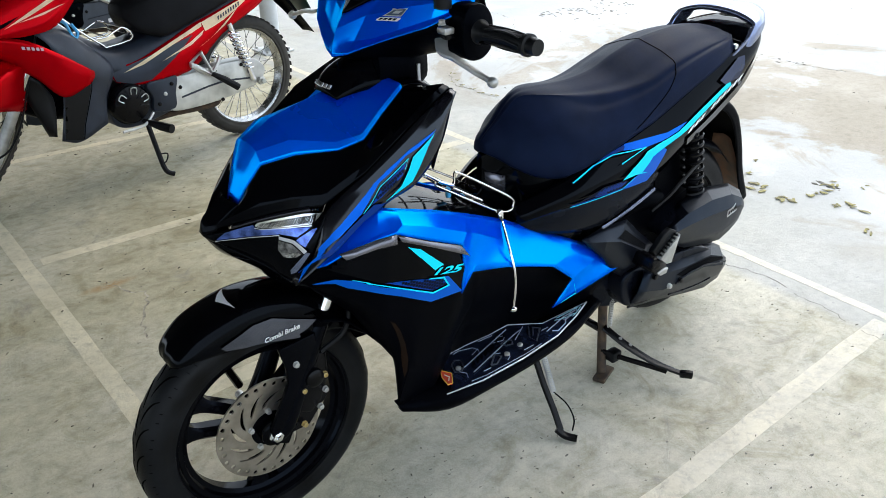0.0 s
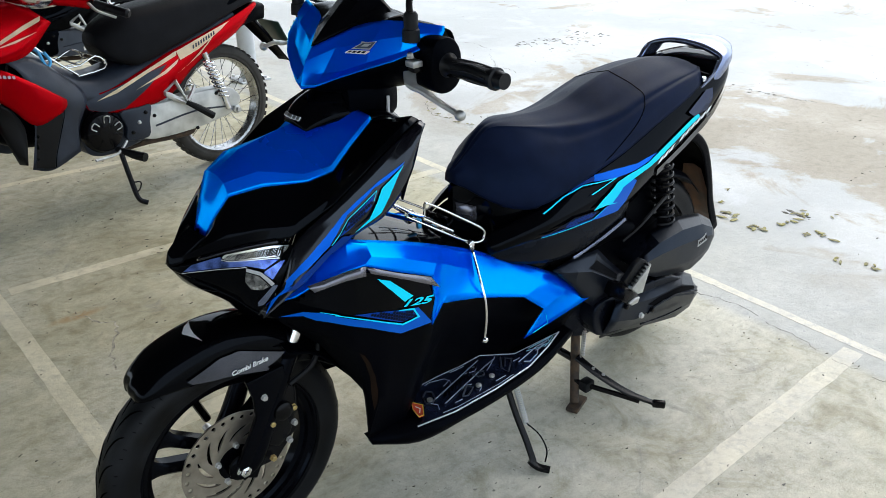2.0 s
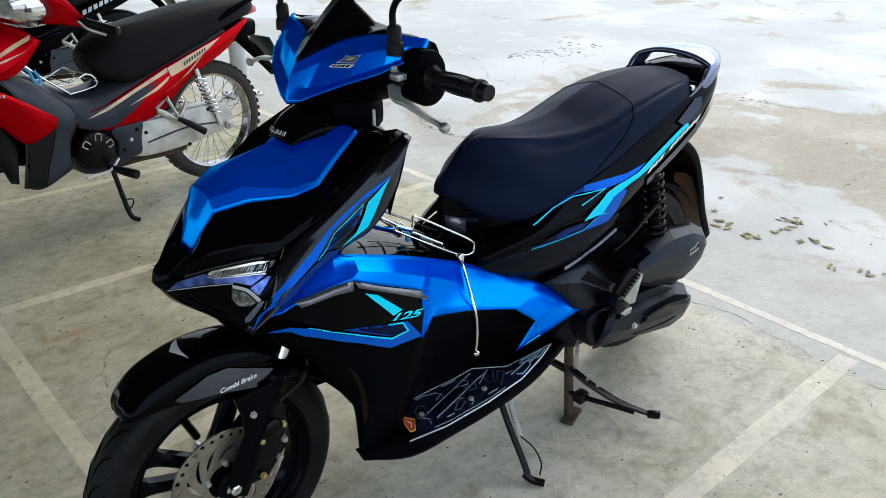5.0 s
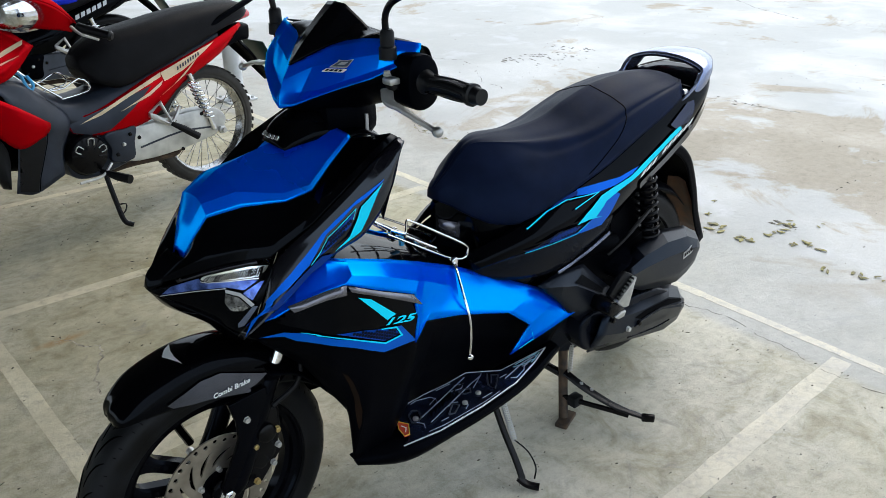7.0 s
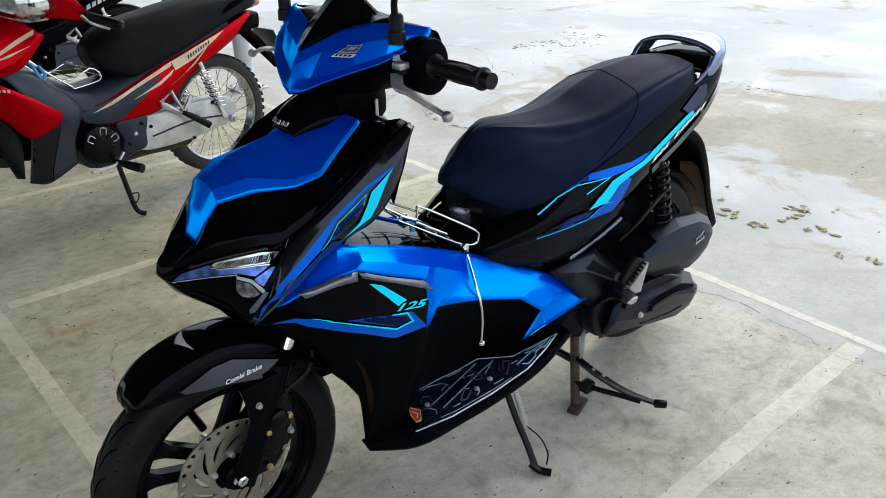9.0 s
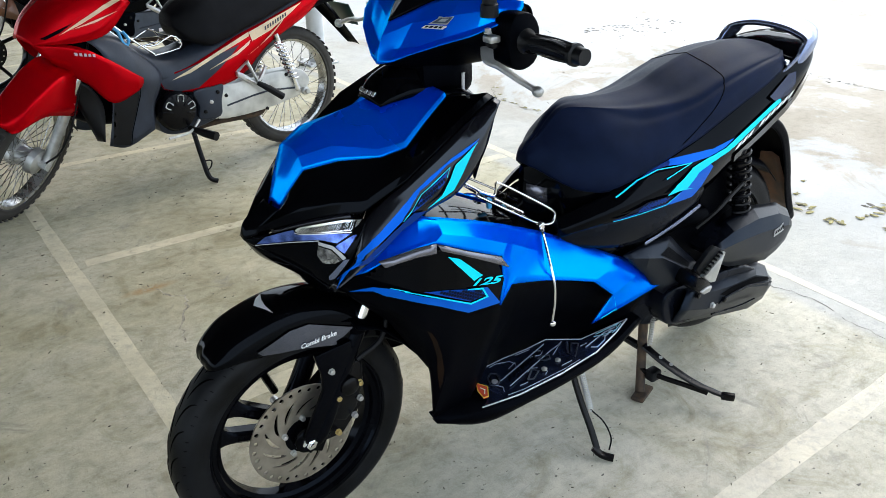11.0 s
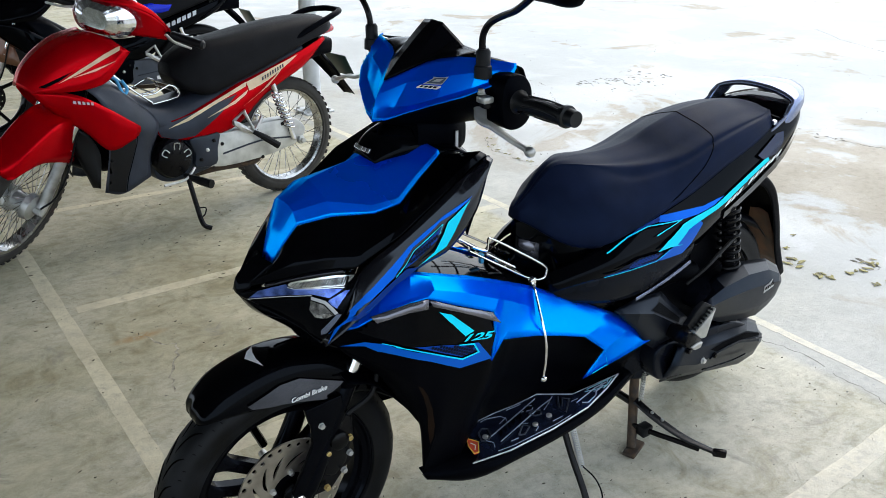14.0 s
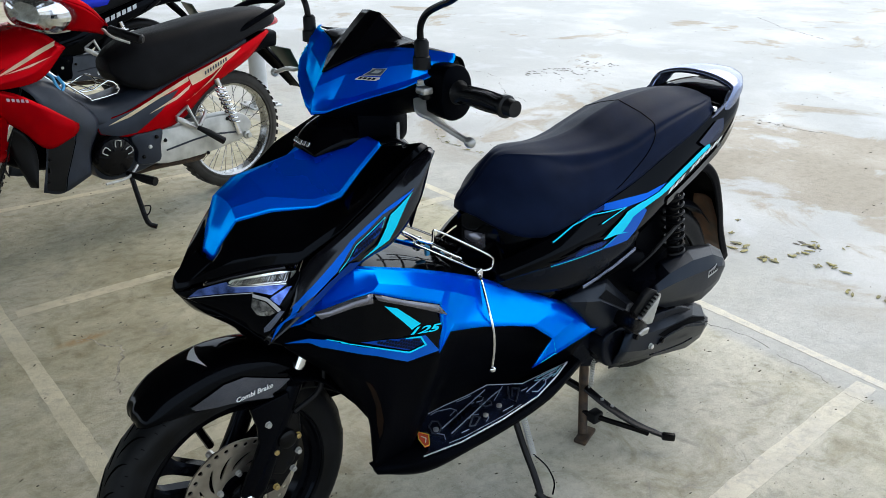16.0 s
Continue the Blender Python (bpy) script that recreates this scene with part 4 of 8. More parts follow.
band = part("side_cowl", panel([list(r) for r in zip(B_UP, between(B_UP, B_LO, 0.5, 0.011, 0), B_LO)], (-0.2, 0, 0.72), 5, 4), GREYGLOSS, scooter, "graphite side cowl with blue stripes", thick=0.003)
bandt = tree_of(band)
part("stripe", decal(bandt, [(-0.317, 0.871), (-0.258, 0.847), (-0.214, 0.822), (-0.186, 0.803), (-0.171, 0.789), (-0.133, 0.756), (-0.105, 0.730), (-0.084, 0.706), (-0.055, 0.666), (-0.040, 0.642), (-0.050, 0.655), (-0.075, 0.688), (-0.100, 0.714), (-0.128, 0.736), (-0.154, 0.757), (-0.179, 0.787), (-0.193, 0.802), (-0.217, 0.817), (-0.249, 0.838), (-0.275, 0.848), (-0.307, 0.864)], 0.0028, 0.010), MIDBLUE, band, "blue stripe decal")
part("stripe", decal(bandt, [(-0.156, 0.753), (-0.177, 0.768), (-0.199, 0.766), (-0.180, 0.753), (-0.155, 0.741), (-0.103, 0.700), (-0.074, 0.682), (-0.102, 0.712), (-0.128, 0.733)], 0.0026, 0.010), CELLBLUE, band, "dark blue field below the stripe")
part("stripe", decal(bandt, [(-0.312, 0.866), (-0.293, 0.848), (-0.263, 0.807), (-0.253, 0.794), (-0.199, 0.770), (-0.229, 0.790), (-0.261, 0.836), (-0.295, 0.856)], 0.0040, 0.012), CYAN, band, "cyan stripe decal")
part("thin_stripe", decal(bandt, ribbon([(-0.156, 0.756), (-0.174, 0.774), (-0.193, 0.797), (-0.252, 0.834), (-0.242, 0.818)], 0.0013), 0.0034, 0.012), CYAN, band, "thin cyan stripe")
HONEY = [(-0.172, 0.768), (-0.195, 0.794), (-0.247, 0.829), (-0.235, 0.809), (-0.219, 0.797), (-0.187, 0.776)]
part("honeycomb_patch", decal(bandt, HONEY, 0.0024, 0.012), HONEYBLUE, band, "blue honeycomb patch")
hexes = honeycomb(bandt, HONEY, 0.0030, 0.0031)
part("honeycomb_cell", hexes, NAVY, band, "navy honeycomb cells", kind="stuff")

# ---- leg shield, centre tunnel and side panels ----
TUNNEL = [
    [(-0.045, 0.120, 0.640), (-0.052, 0.143, 0.634), (-0.066, 0.148, 0.618), (-0.076, 0.142, 0.604), (-0.084, 0.132, 0.594), (-0.088, 0.120, 0.588)],
    [(-0.115, 0.150, 0.685), (-0.112, 0.188, 0.682), (-0.120, 0.192, 0.625), (-0.132, 0.175, 0.575), (-0.148, 0.145, 0.540), (-0.162, 0.12, 0.510)],
    [(-0.200, 0.158, 0.700), (-0.190, 0.206, 0.695), (-0.190, 0.210, 0.62), (-0.19, 0.195, 0.53), (-0.213, 0.165, 0.44), (-0.238, 0.148, 0.378)],
    [(-0.250, 0.155, 0.710), (-0.258, 0.210, 0.680), (-0.262, 0.212, 0.61), (-0.26, 0.20, 0.50), (-0.246, 0.188, 0.37), (-0.224, 0.176, 0.285)],
    [(-0.380, 0.125, 0.655), (-0.382, 0.196, 0.620), (-0.382, 0.206, 0.570), (-0.372, 0.196, 0.47), (-0.338, 0.172, 0.335), (-0.316, 0.165, 0.235)],
    [(-0.480, 0.105, 0.610), (-0.485, 0.145, 0.575), (-0.470, 0.166, 0.51), (-0.455, 0.142, 0.42), (-0.442, 0.102, 0.33), (-0.43, 0.090, 0.25)],
    [(-0.590, 0.092, 0.552), (-0.595, 0.125, 0.518), (-0.590, 0.150, 0.465), (-0.58, 0.130, 0.40), (-0.575, 0.104, 0.32), (-0.57, 0.092, 0.25)],
    [(-0.710, 0.092, 0.484), (-0.710, 0.122, 0.455), (-0.700, 0.146, 0.42), (-0.69, 0.136, 0.37), (-0.68, 0.118, 0.31), (-0.67, 0.110, 0.25)],
    [(-0.800, 0.102, 0.432), (-0.805, 0.130, 0.400), (-0.790, 0.148, 0.37), (-0.775, 0.146, 0.34), (-0.765, 0.136, 0.31), (-0.755, 0.130, 0.26)],
    [(-0.900, 0.132, 0.362), (-0.902, 0.150, 0.350), (-0.890, 0.156, 0.340), (-0.870, 0.154, 0.325), (-0.850, 0.150, 0.305), (-0.835, 0.148, 0.275)],
]
shield = part("leg_shield", panel(TUNNEL, (-0.4, 0, 0.45), 5, 5, True, True), MATTE, scooter, "matte black leg shield and centre tunnel side", thick=0.003)
st = tree_of(shield)
SIDE = [
    [(-0.050, 0.140, 0.651), (-0.052, 0.146, 0.653), (-0.055, 0.152, 0.656)],
    [(-0.089, 0.162, 0.691), (-0.080, 0.182, 0.681), (-0.079, 0.192, 0.679)],
    [(-0.138, 0.170, 0.717), (-0.122, 0.196, 0.700), (-0.118, 0.204, 0.696)],
    [(-0.201, 0.176, 0.745), (-0.183, 0.203, 0.707), (-0.179, 0.210, 0.703)],
    [(-0.241, 0.176, 0.731), (-0.232, 0.208, 0.712), (-0.211, 0.214, 0.703)],
    [(-0.344, 0.150, 0.686), (-0.299, 0.210, 0.687), (-0.280, 0.216, 0.668)],
    [(-0.446, 0.128, 0.638), (-0.385, 0.205, 0.645), (-0.368, 0.214, 0.626)],
    [(-0.463, 0.125, 0.629), (-0.412, 0.191, 0.629), (-0.373, 0.212, 0.572)],
    [(-0.481, 0.122, 0.621), (-0.434, 0.186, 0.617), (-0.369, 0.210, 0.514)],
    [(-0.507, 0.118, 0.608), (-0.463, 0.179, 0.599), (-0.404, 0.202, 0.547)],
    [(-0.558, 0.110, 0.583), (-0.533, 0.149, 0.556), (-0.502, 0.196, 0.520)],
    [(-0.680, 0.124, 0.518), (-0.630, 0.157, 0.503), (-0.580, 0.192, 0.491)],
    [(-0.813, 0.136, 0.444), (-0.734, 0.161, 0.451), (-0.656, 0.186, 0.459)],
    [(-0.874, 0.144, 0.403), (-0.799, 0.166, 0.401), (-0.728, 0.182, 0.397)],
    [(-0.912, 0.168, 0.355), (-0.791, 0.172, 0.344), (-0.674, 0.174, 0.334)],
]
side_panel = part("side_panel", panel(SIDE, (-0.4, 0, 0.45), 4, 4, True, True), BLUE, shield, "metallic blue side panel running from lamp to tunnel", thick=0.0035, sharp=10.5)
gloss = part("gloss_inset", decal(st, [(-0.059, 0.676), (-0.114, 0.697), (-0.178, 0.701), (-0.212, 0.699), (-0.283, 0.663), (-0.365, 0.624), (-0.379, 0.602), (-0.37, 0.566), (-0.365, 0.526), (-0.328, 0.569), (-0.288, 0.551), (-0.122, 0.644)], 0.0046, 0.008), BLACK, shield, "gloss black inset carrying the engine size")
# the brow is gloss black; its grey stands in for reflected sky
part("inset_brow", panel([[(-0.100, 0.2035, 0.6975), (-0.108, 0.2135, 0.6865)], [(-0.176, 0.2115, 0.7035), (-0.171, 0.2190, 0.689)], [(-0.214, 0.2160, 0.7015), (-0.210, 0.2210, 0.685)]], (-0.2, 0, 0.6), 3, 2, True, True), BROWGREY, shield, "black bevel along the inset, its sky sheen painted grey", thick=0.002)
part("inset_brow", panel([[(-0.215, 0.2165, 0.7005), (-0.222, 0.2205, 0.686)], [(-0.281, 0.2175, 0.666), (-0.296, 0.2205, 0.648)], [(-0.363, 0.2155, 0.627), (-0.384, 0.2165, 0.598)]], (-0.2, 0, 0.6), 3, 2, True, True), BROWGREY, shield, "black bevel along the inset, its sky sheen painted grey", thick=0.002)
part("lower_flash", decal(st, [(-0.066, 0.630), (-0.102, 0.639), (-0.126, 0.633), (-0.292, 0.548), (-0.290, 0.527), (-0.221, 0.568), (-0.101, 0.630)], 0.0058, 0.02), MIDBLUE, shield, "blue flash along the lower edge")
part("lower_flash", decal(st, [(-0.292, 0.548), (-0.334, 0.549), (-0.317, 0.576), (-0.331, 0.572), (-0.370, 0.520), (-0.290, 0.527)], 0.0058, 0.02), MIDBLUE, shield, "blue flash along the lower edge")
outer = [(-0.124, 0.6350), (-0.176, 0.6105), (-0.292, 0.5468), (-0.335, 0.5488), (-0.3185, 0.5768), (-0.281, 0.5870)]
inner = [(-0.124, 0.6362), (-0.176, 0.6132), (-0.2918, 0.5510), (-0.3285, 0.5525), (-0.3165, 0.5730), (-0.281, 0.5848)]
for k in range(5):
    part("thin_stripe", decal(st, [outer[k], outer[k + 1], inner[k + 1], inner[k]], 0.0074, 0.016), CYAN, shield, "thin cyan stripe")
HONEY = [(-0.185, 0.613), (-0.245, 0.597), (-0.281, 0.585), (-0.315, 0.574), (-0.327, 0.5545), (-0.292, 0.553)]
part("honeycomb_patch", decal(st, HONEY, 0.0056, 0.016), HONEYBLUE, shield, "dark blue honeycomb patch")
cells = honeycomb(st, HONEY, 0.0036, 0.0066)
part("honeycomb_cell", cells, NAVY, shield, "navy honeycomb cells", kind="stuff")
part("lightning_flash", decal(st, [(-0.236, 0.669), (-0.262, 0.656), (-0.318, 0.6020), (-0.295, 0.5990)], 0.0062, 0.012), CYAN, shield, "cyan lightning flash")
num = text_mesh("125", 0.03, 0.0, 0.0, 0.0010)
us = [v.co.x for v in num.verts]
vs = [v.co.y for v in num.verts]
for v in num.verts:
    a, b = (v.co.x - min(us)) / (max(us) - min(us)), (v.co.y - min(vs)) / (max(vs) - min(vs))
    v.co = Vector((-0.293 - 0.064 * a - 0.016 * b, 0.6, 0.5880 - 0.0165 * a + 0.0105 * b))
onto(st, num, (0, -1, 0), 0.0060, height=0.0)
part("lettering", num, CYAN, shield, "cyan number 125")
# glint near the blue panel's lower edge, drawn as a cyan line
part("panel_glint", decal(tree_of(side_panel), ribbon([(-0.700, 0.340), (-0.745, 0.346), (-0.760, 0.340)], 0.0028), 0.0015, 0.01), CYAN, shield, "small cyan glint line painted on the side panel")
# upright brown reflection in the black shield, painted as a streaked patch
part("brown_sheen", decal(st, [(-0.204, 0.510), (-0.215, 0.500), (-0.228, 0.476), (-0.239, 0.440), (-0.245, 0.399), (-0.243, 0.369), (-0.238, 0.352), (-0.238, 0.36), (-0.237, 0.387), (-0.230, 0.440), (-0.219, 0.478)], 0.0015, 0.02), BROWNSHEEN, shield, "brown reflection painted on the black leg shield")
part("tunnel_top", panel([[(-0.195, 0, 0.715), (-0.195, 0.10, 0.712), (-0.20, 0.158, 0.700)], [(-0.25, 0, 0.722), (-0.25, 0.10, 0.718), (-0.25, 0.155, 0.71)], [(-0.38, 0, 0.672), (-0.38, 0.07, 0.67), (-0.38, 0.125, 0.655)], [(-0.48, 0, 0.625), (-0.48, 0.06, 0.622), (-0.48, 0.105, 0.61)],
                          [(-0.59, 0, 0.57), (-0.59, 0.055, 0.567), (-0.59, 0.092, 0.552)], [(-0.71, 0, 0.50), (-0.71, 0.06, 0.498), (-0.71, 0.092, 0.484)], [(-0.9, 0, 0.40), (-0.9, 0.08, 0.39), (-0.90, 0.132, 0.362)]], (-0.4, 0, 0.4), 4, 4), BLACK, scooter, "gloss black centre tunnel top", thick=0.003)
part("inner_shield", panel([[(-0.20, 0, 0.71), (-0.20, 0.1, 0.71), (-0.205, 0.156, 0.70)], [(-0.30, 0, 0.85), (-0.30, 0.1, 0.84), (-0.32, 0.15, 0.83)], [(-0.35, 0, 0.92), (-0.35, 0.08, 0.91), (-0.38, 0.14, 0.905)]], (0, 0, 0.75), 4, 4), MATTE, scooter, thick=0.003)
part("lower_front", panel([[(-0.105, 0, 0.52), (-0.105, 0.05, 0.51), (-0.105, 0.10, 0.50)], [(-0.17, 0, 0.50), (-0.17, 0.07, 0.49), (-0.165, 0.11, 0.475)], [(-0.26, 0, 0.43), (-0.25, 0.08, 0.41), (-0.238, 0.148, 0.378)], [(-0.32, 0, 0.36), (-0.30, 0.09, 0.34), (-0.226, 0.174, 0.286)]], (-0.5, 0, 0.45), 3, 3), MATTE, scooter, "matte black inner face behind the front wheel", thick=0.003)

# ---- footboards with pattern plates ----
def footboard(s):
    f = new("footboard")
    f.parent = scooter
    rows = [
        [(-0.225, 0.16, 0.285), (-0.228, 0.176, 0.275), (-0.232, 0.178, 0.262), (-0.24, 0.15, 0.252)],
        [(-0.325, 0.16, 0.282), (-0.325, 0.208, 0.268), (-0.335, 0.206, 0.232), (-0.335, 0.16, 0.222)],
        [(-0.45, 0.13, 0.272), (-0.45, 0.216, 0.264), (-0.46, 0.214, 0.236), (-0.46, 0.15, 0.224)],
        [(-0.60, 0.12, 0.270), (-0.60, 0.212, 0.264), (-0.61, 0.210, 0.240), (-0.61, 0.15, 0.226)],
        [(-0.72, 0.12, 0.272), (-0.72, 0.196, 0.268), (-0.73, 0.194, 0.244), (-0.72, 0.14, 0.23)],
        [(-0.84, 0.13, 0.292), (-0.84, 0.172, 0.290), (-0.85, 0.170, 0.268), (-0.83, 0.14, 0.25)],
    ]
    bm = panel(rows, (-0.5, 0.1, 0.2), 4, 3, False)
    for v in bm.verts:
        v.co.y *= s
    if s < 0:
        bmesh.ops.reverse_faces(bm, faces=bm.faces)
    part("board", bm, MATTE, f, "matte black footboard sill", thick=0.003)

    def top(x, y):
        z = 0.2745 + (-x - 0.34) * 0.03 - max(0.0, y - 0.19) * 0.45
        return (x, y * s, z)

    outline = [(-0.350, 0.150), (-0.403, 0.103), (-0.470, 0.103), (-0.534, 0.108), (-0.594, 0.107), (-0.660, 0.157), (-0.733, 0.160), (-0.805, 0.164), (-0.742, 0.189), (-0.661, 0.208), (-0.545, 0.215), (-0.425, 0.214), (-0.332, 0.203)]
    bm = bmesh.new()
    lo = [bm.verts.new(top(x, y)) for x, y in outline]
    hi = [bm.verts.new(Vector(top(x, y)) + Vector((0, 0, 0.004))) for x, y in outline]
    bm.faces.new(hi)
    bm.faces.new(lo[::-1])
    for i in range(len(lo)):
        j = (i + 1) % len(lo)
        bm.faces.new((lo[i], lo[j], hi[j], hi[i]))
    bmesh.ops.recalc_face_normals(bm, faces=bm.faces)
    plate = part("pattern_plate", bm, mat("anodised_plate", (0.016, 0.024, 0.055), 0.25, 0.7, 0.2, 0.3, 30), f, "dark anodised footboard plate with raised silver lines")

    def rib(pts, name, material, r=0.0017):
        part(name, tube([Vector(top(x, y)) + Vector((0, 0, 0.0046)) for x, y in pts], r, 6, 1), material, plate)

    edge = mat("silver_edge_paint", (0.62, 0.66, 0.74), 0.3, 0.7)
    lines = mat("silver_line_paint", (0.42, 0.48, 0.60), 0.3, 0.7)
    rib(outline[1:6], "silver_edge", edge, 0.0013)
    rib(outline[5:8], "silver_edge", edge, 0.0010)
    rib(outline[7:], "silver_edge", edge, 0.0018)
    for pts in ([(-0.413, 0.163), (-0.578, 0.118)], [(-0.419, 0.189), (-0.576, 0.146), (-0.609, 0.140)], [(-0.645, 0.187), (-0.720, 0.171), (-0.757, 0.171)], [(-0.657, 0.193), (-0.671, 0.199), (-0.702, 0.192), (-0.712, 0.183), (-0.741, 0.175)]):
        rib(pts, "silver_line", lines, 0.0014)
    for pts in ([(-0.424, 0.110), (-0.441, 0.108), (-0.473, 0.120), (-0.478, 0.134)], [(-0.498, 0.111), (-0.538, 0.114)], [(-0.567, 0.162), (-0.594, 0.148), (-0.617, 0.135)], [(-0.707, 0.180), (-0.724, 0.182)], [(-0.638, 0.176), (-0.658, 0.177)],
                [(-0.481, 0.175), (-0.493, 0.169), (-0.507, 0.177)], [(-0.520, 0.188), (-0.519, 0.197), (-0.508, 0.202)], [(-0.440, 0.198), (-0.460, 0.199)], [(-0.395, 0.168), (-0.404, 0.182), (-0.398, 0.194)], [(-0.560, 0.200), (-0.590, 0.200)]):
        rib(pts, "silver_line", lines, 0.0010)
    for pts in ([(-0.626, 0.144), (-0.598, 0.178), (-0.603, 0.196), (-0.642, 0.166), (-0.630, 0.155), (-0.609, 0.177)], [(-0.465, 0.194), (-0.494, 0.173), (-0.502, 0.187), (-0.478, 0.198), (-0.465, 0.194)], [(-0.396, 0.139), (-0.412, 0.129), (-0.422, 0.138), (-0.415, 0.159), (-0.400, 0.169), (-0.387, 0.162), (-0.396, 0.139)],
                [(-0.530, 0.152), (-0.545, 0.150), (-0.560, 0.158), (-0.552, 0.170), (-0.536, 0.166), (-0.530, 0.152)]):
        rib(pts, "raised_line", GREYPLASTIC, 0.0020)
    # silver lines at the plate's rear tip, tinted cyan for the reflection they catch
    bright = mat("cyan_reflection_line_paint", (0.35, 0.72, 0.85), 0.3, 0.5)
    for pts in ([(-0.775, 0.1655), (-0.735, 0.1645), (-0.700, 0.164)], [(-0.780, 0.168), (-0.752, 0.180), (-0.735, 0.184)], [(-0.690, 0.168), (-0.715, 0.176), (-0.735, 0.180)], [(-0.745, 0.168), (-0.730, 0.176), (-0.748, 0.179)], [(-0.765, 0.167), (-0.760, 0.174)]):
        rib(pts, "silver_line", bright, 0.0011)
    for pts in ([(-0.610, 0.206), (-0.560, 0.209), (-0.440, 0.208), (-0.400, 0.204)], [(-0.540, 0.125), (-0.560, 0.135), (-0.545, 0.145), (-0.520, 0.137)], [(-0.455, 0.140), (-0.480, 0.131), (-0.470, 0.150)]):
        rib(pts, "silver_line", lines, 0.0008)
    for k in range(9):
        x = -0.435 - 0.015 * k
        rib([(x, 0.171 - 0.0041 * k), (x - 0.006, 0.160 - 0.0041 * k)], "tread_bar", BLACK, 0.0026)
    for x, y in ((-0.401, 0.157), (-0.562, 0.184), (-0.516, 0.190)):
        c = Vector(top(x, y)) + Vector((0, 0, 0.003))
        part("screw", lathe([(0.0065, 0), (0.0065, 0.004), (0.003, 0.0055)], c, "z", 14), ALU, plate)
    ring = [(-0.363, 0.140), (-0.376, 0.164), (-0.356, 0.192), (-0.345, 0.190), (-0.350, 0.163)]
    part("badge", slab([(x, y * s) for x, y in ring], 0.281, 0.283, 0, axis="z"), REDDECAL, plate, "red and yellow enamel badge")
    part("badge_edge", tube([(x, y * s, 0.284) for x, y in ring], 0.0012, 6, 1, True), YELLOW, plate)
    part("badge_mark", tube([(-0.360, 0.158 * s, 0.284), (-0.364, 0.170 * s, 0.284), (-0.355, 0.180 * s, 0.284)], 0.0012, 6, 1), WHITEDECAL, plate)


footboard(1)
footboard(-1)


def sweep(path, w, h, smooth=5, seg=10, closed=False):
    """A flattened bar, w wide and h high, along a path that lies mostly level."""
    bm = bmesh.new()
    pts = spline(path, smooth, closed)
    n = len(pts)
    rings = []
    for i, p in enumerate(pts):
        a, b = pts[max(0, i - 1)], pts[min(n - 1, i + 1)]
        d = (b - a).normalized()
        side = d.cross(Vector((0, 0, 1))).normalized()
        up = side.cross(d)
        ww = w[min(len(w) - 1, int(i / n * len(w)))] if isinstance(w, (list, tuple)) else w
        rings.append([p + side * ww / 2 * math.copysign(abs(math.cos(q)) ** 0.6, math.cos(q)) + up * h / 2 * math.copysign(abs(math.sin(q)) ** 0.6, math.sin(q)) for q in [2 * math.pi * j / seg for j in range(seg)]])
    vs = grid_into(bm, rings, wrap=True)
    bm.faces.new(vs[0])
    bm.faces.new(vs[-1])
    bmesh.ops.recalc_face_normals(bm, faces=bm.faces)
    return bm


def smooth_slab(outline, y0, y1, bevel, steps=4, seg=4):
    pts = [(p.x, p.y) for p in spline([(a, b, 0) for a, b in outline], steps, True)]
    return slab(pts, y0, y1, bevel, seg)


# ---- handlebar, its cover, screen, mirrors ----
COVER = [
    [(-0.232, 0.0, 0.976), (-0.236, 0.0, 1.000), (-0.246, 0.0, 1.024), (-0.262, 0.0, 1.047)],
    [(-0.241, 0.030, 0.984), (-0.262, 0.030, 1.005), (-0.285, 0.040, 1.048), (-0.322, 0.050, 1.082)],
    [(-0.256, 0.065, 1.001), (-0.278, 0.066, 1.013), (-0.300, 0.072, 1.056), (-0.336, 0.076, 1.091)],
    [(-0.279, 0.110, 1.020), (-0.299, 0.109, 1.031), (-0.314, 0.112, 1.068), (-0.346, 0.110, 1.098)],
    [(-0.318, 0.160, 1.040), (-0.336, 0.158, 1.052), (-0.345, 0.160, 1.078), (-0.364, 0.155, 1.100)],
    [(-0.380, 0.205, 1.070), (-0.390, 0.206, 1.078), (-0.398, 0.204, 1.086), (-0.402, 0.200, 1.093)],
]
# the bars are turned a little to the rider's left
STEER = Matrix.Translation((-0.36, 0, 0)) @ Matrix.Rotation(radians(3.5), 4, "Z") @ Matrix.Translation((0.36, 0, 0))


def steered(ob):
    ob.data.transform(STEER)
    return ob


cover = steered(part("handlebar_cover", panel(COVER, (-0.4, 0, 1.0), 5, 4, True, True), BLUE, scooter, "metallic blue handlebar cover", thick=0.002, sharp=12))
ct = tree_of(cover)
def on_sticker(*uv):
    """Corners (along, down) of a sticker as places (x, z) on the cover's left side."""
    a, b, c, d = (Vector(p) for p in ((-0.313, 1.063), (-0.326, 1.068), (-0.309, 1.044), (-0.293, 1.041)))
    return [tuple(a.lerp(b, u).lerp(d.lerp(c, u), v)) for u, v in uv]


sticker = part("sticker", decal(ct, on_sticker((0.05, 0), (0.95, 0), (0.95, 0.62), (0.05, 0.62)), 0.0012, 0.006, both=False), SILVERDECAL, cover, "small silver sticker")
part("sticker_print", decal(ct, on_sticker((0.14, 0.06), (0.86, 0.06), (0.86, 0.54), (0.14, 0.54)), 0.002, 0.006, both=False), mat("slate_print", (0.05, 0.07, 0.12), 0.4), sticker)
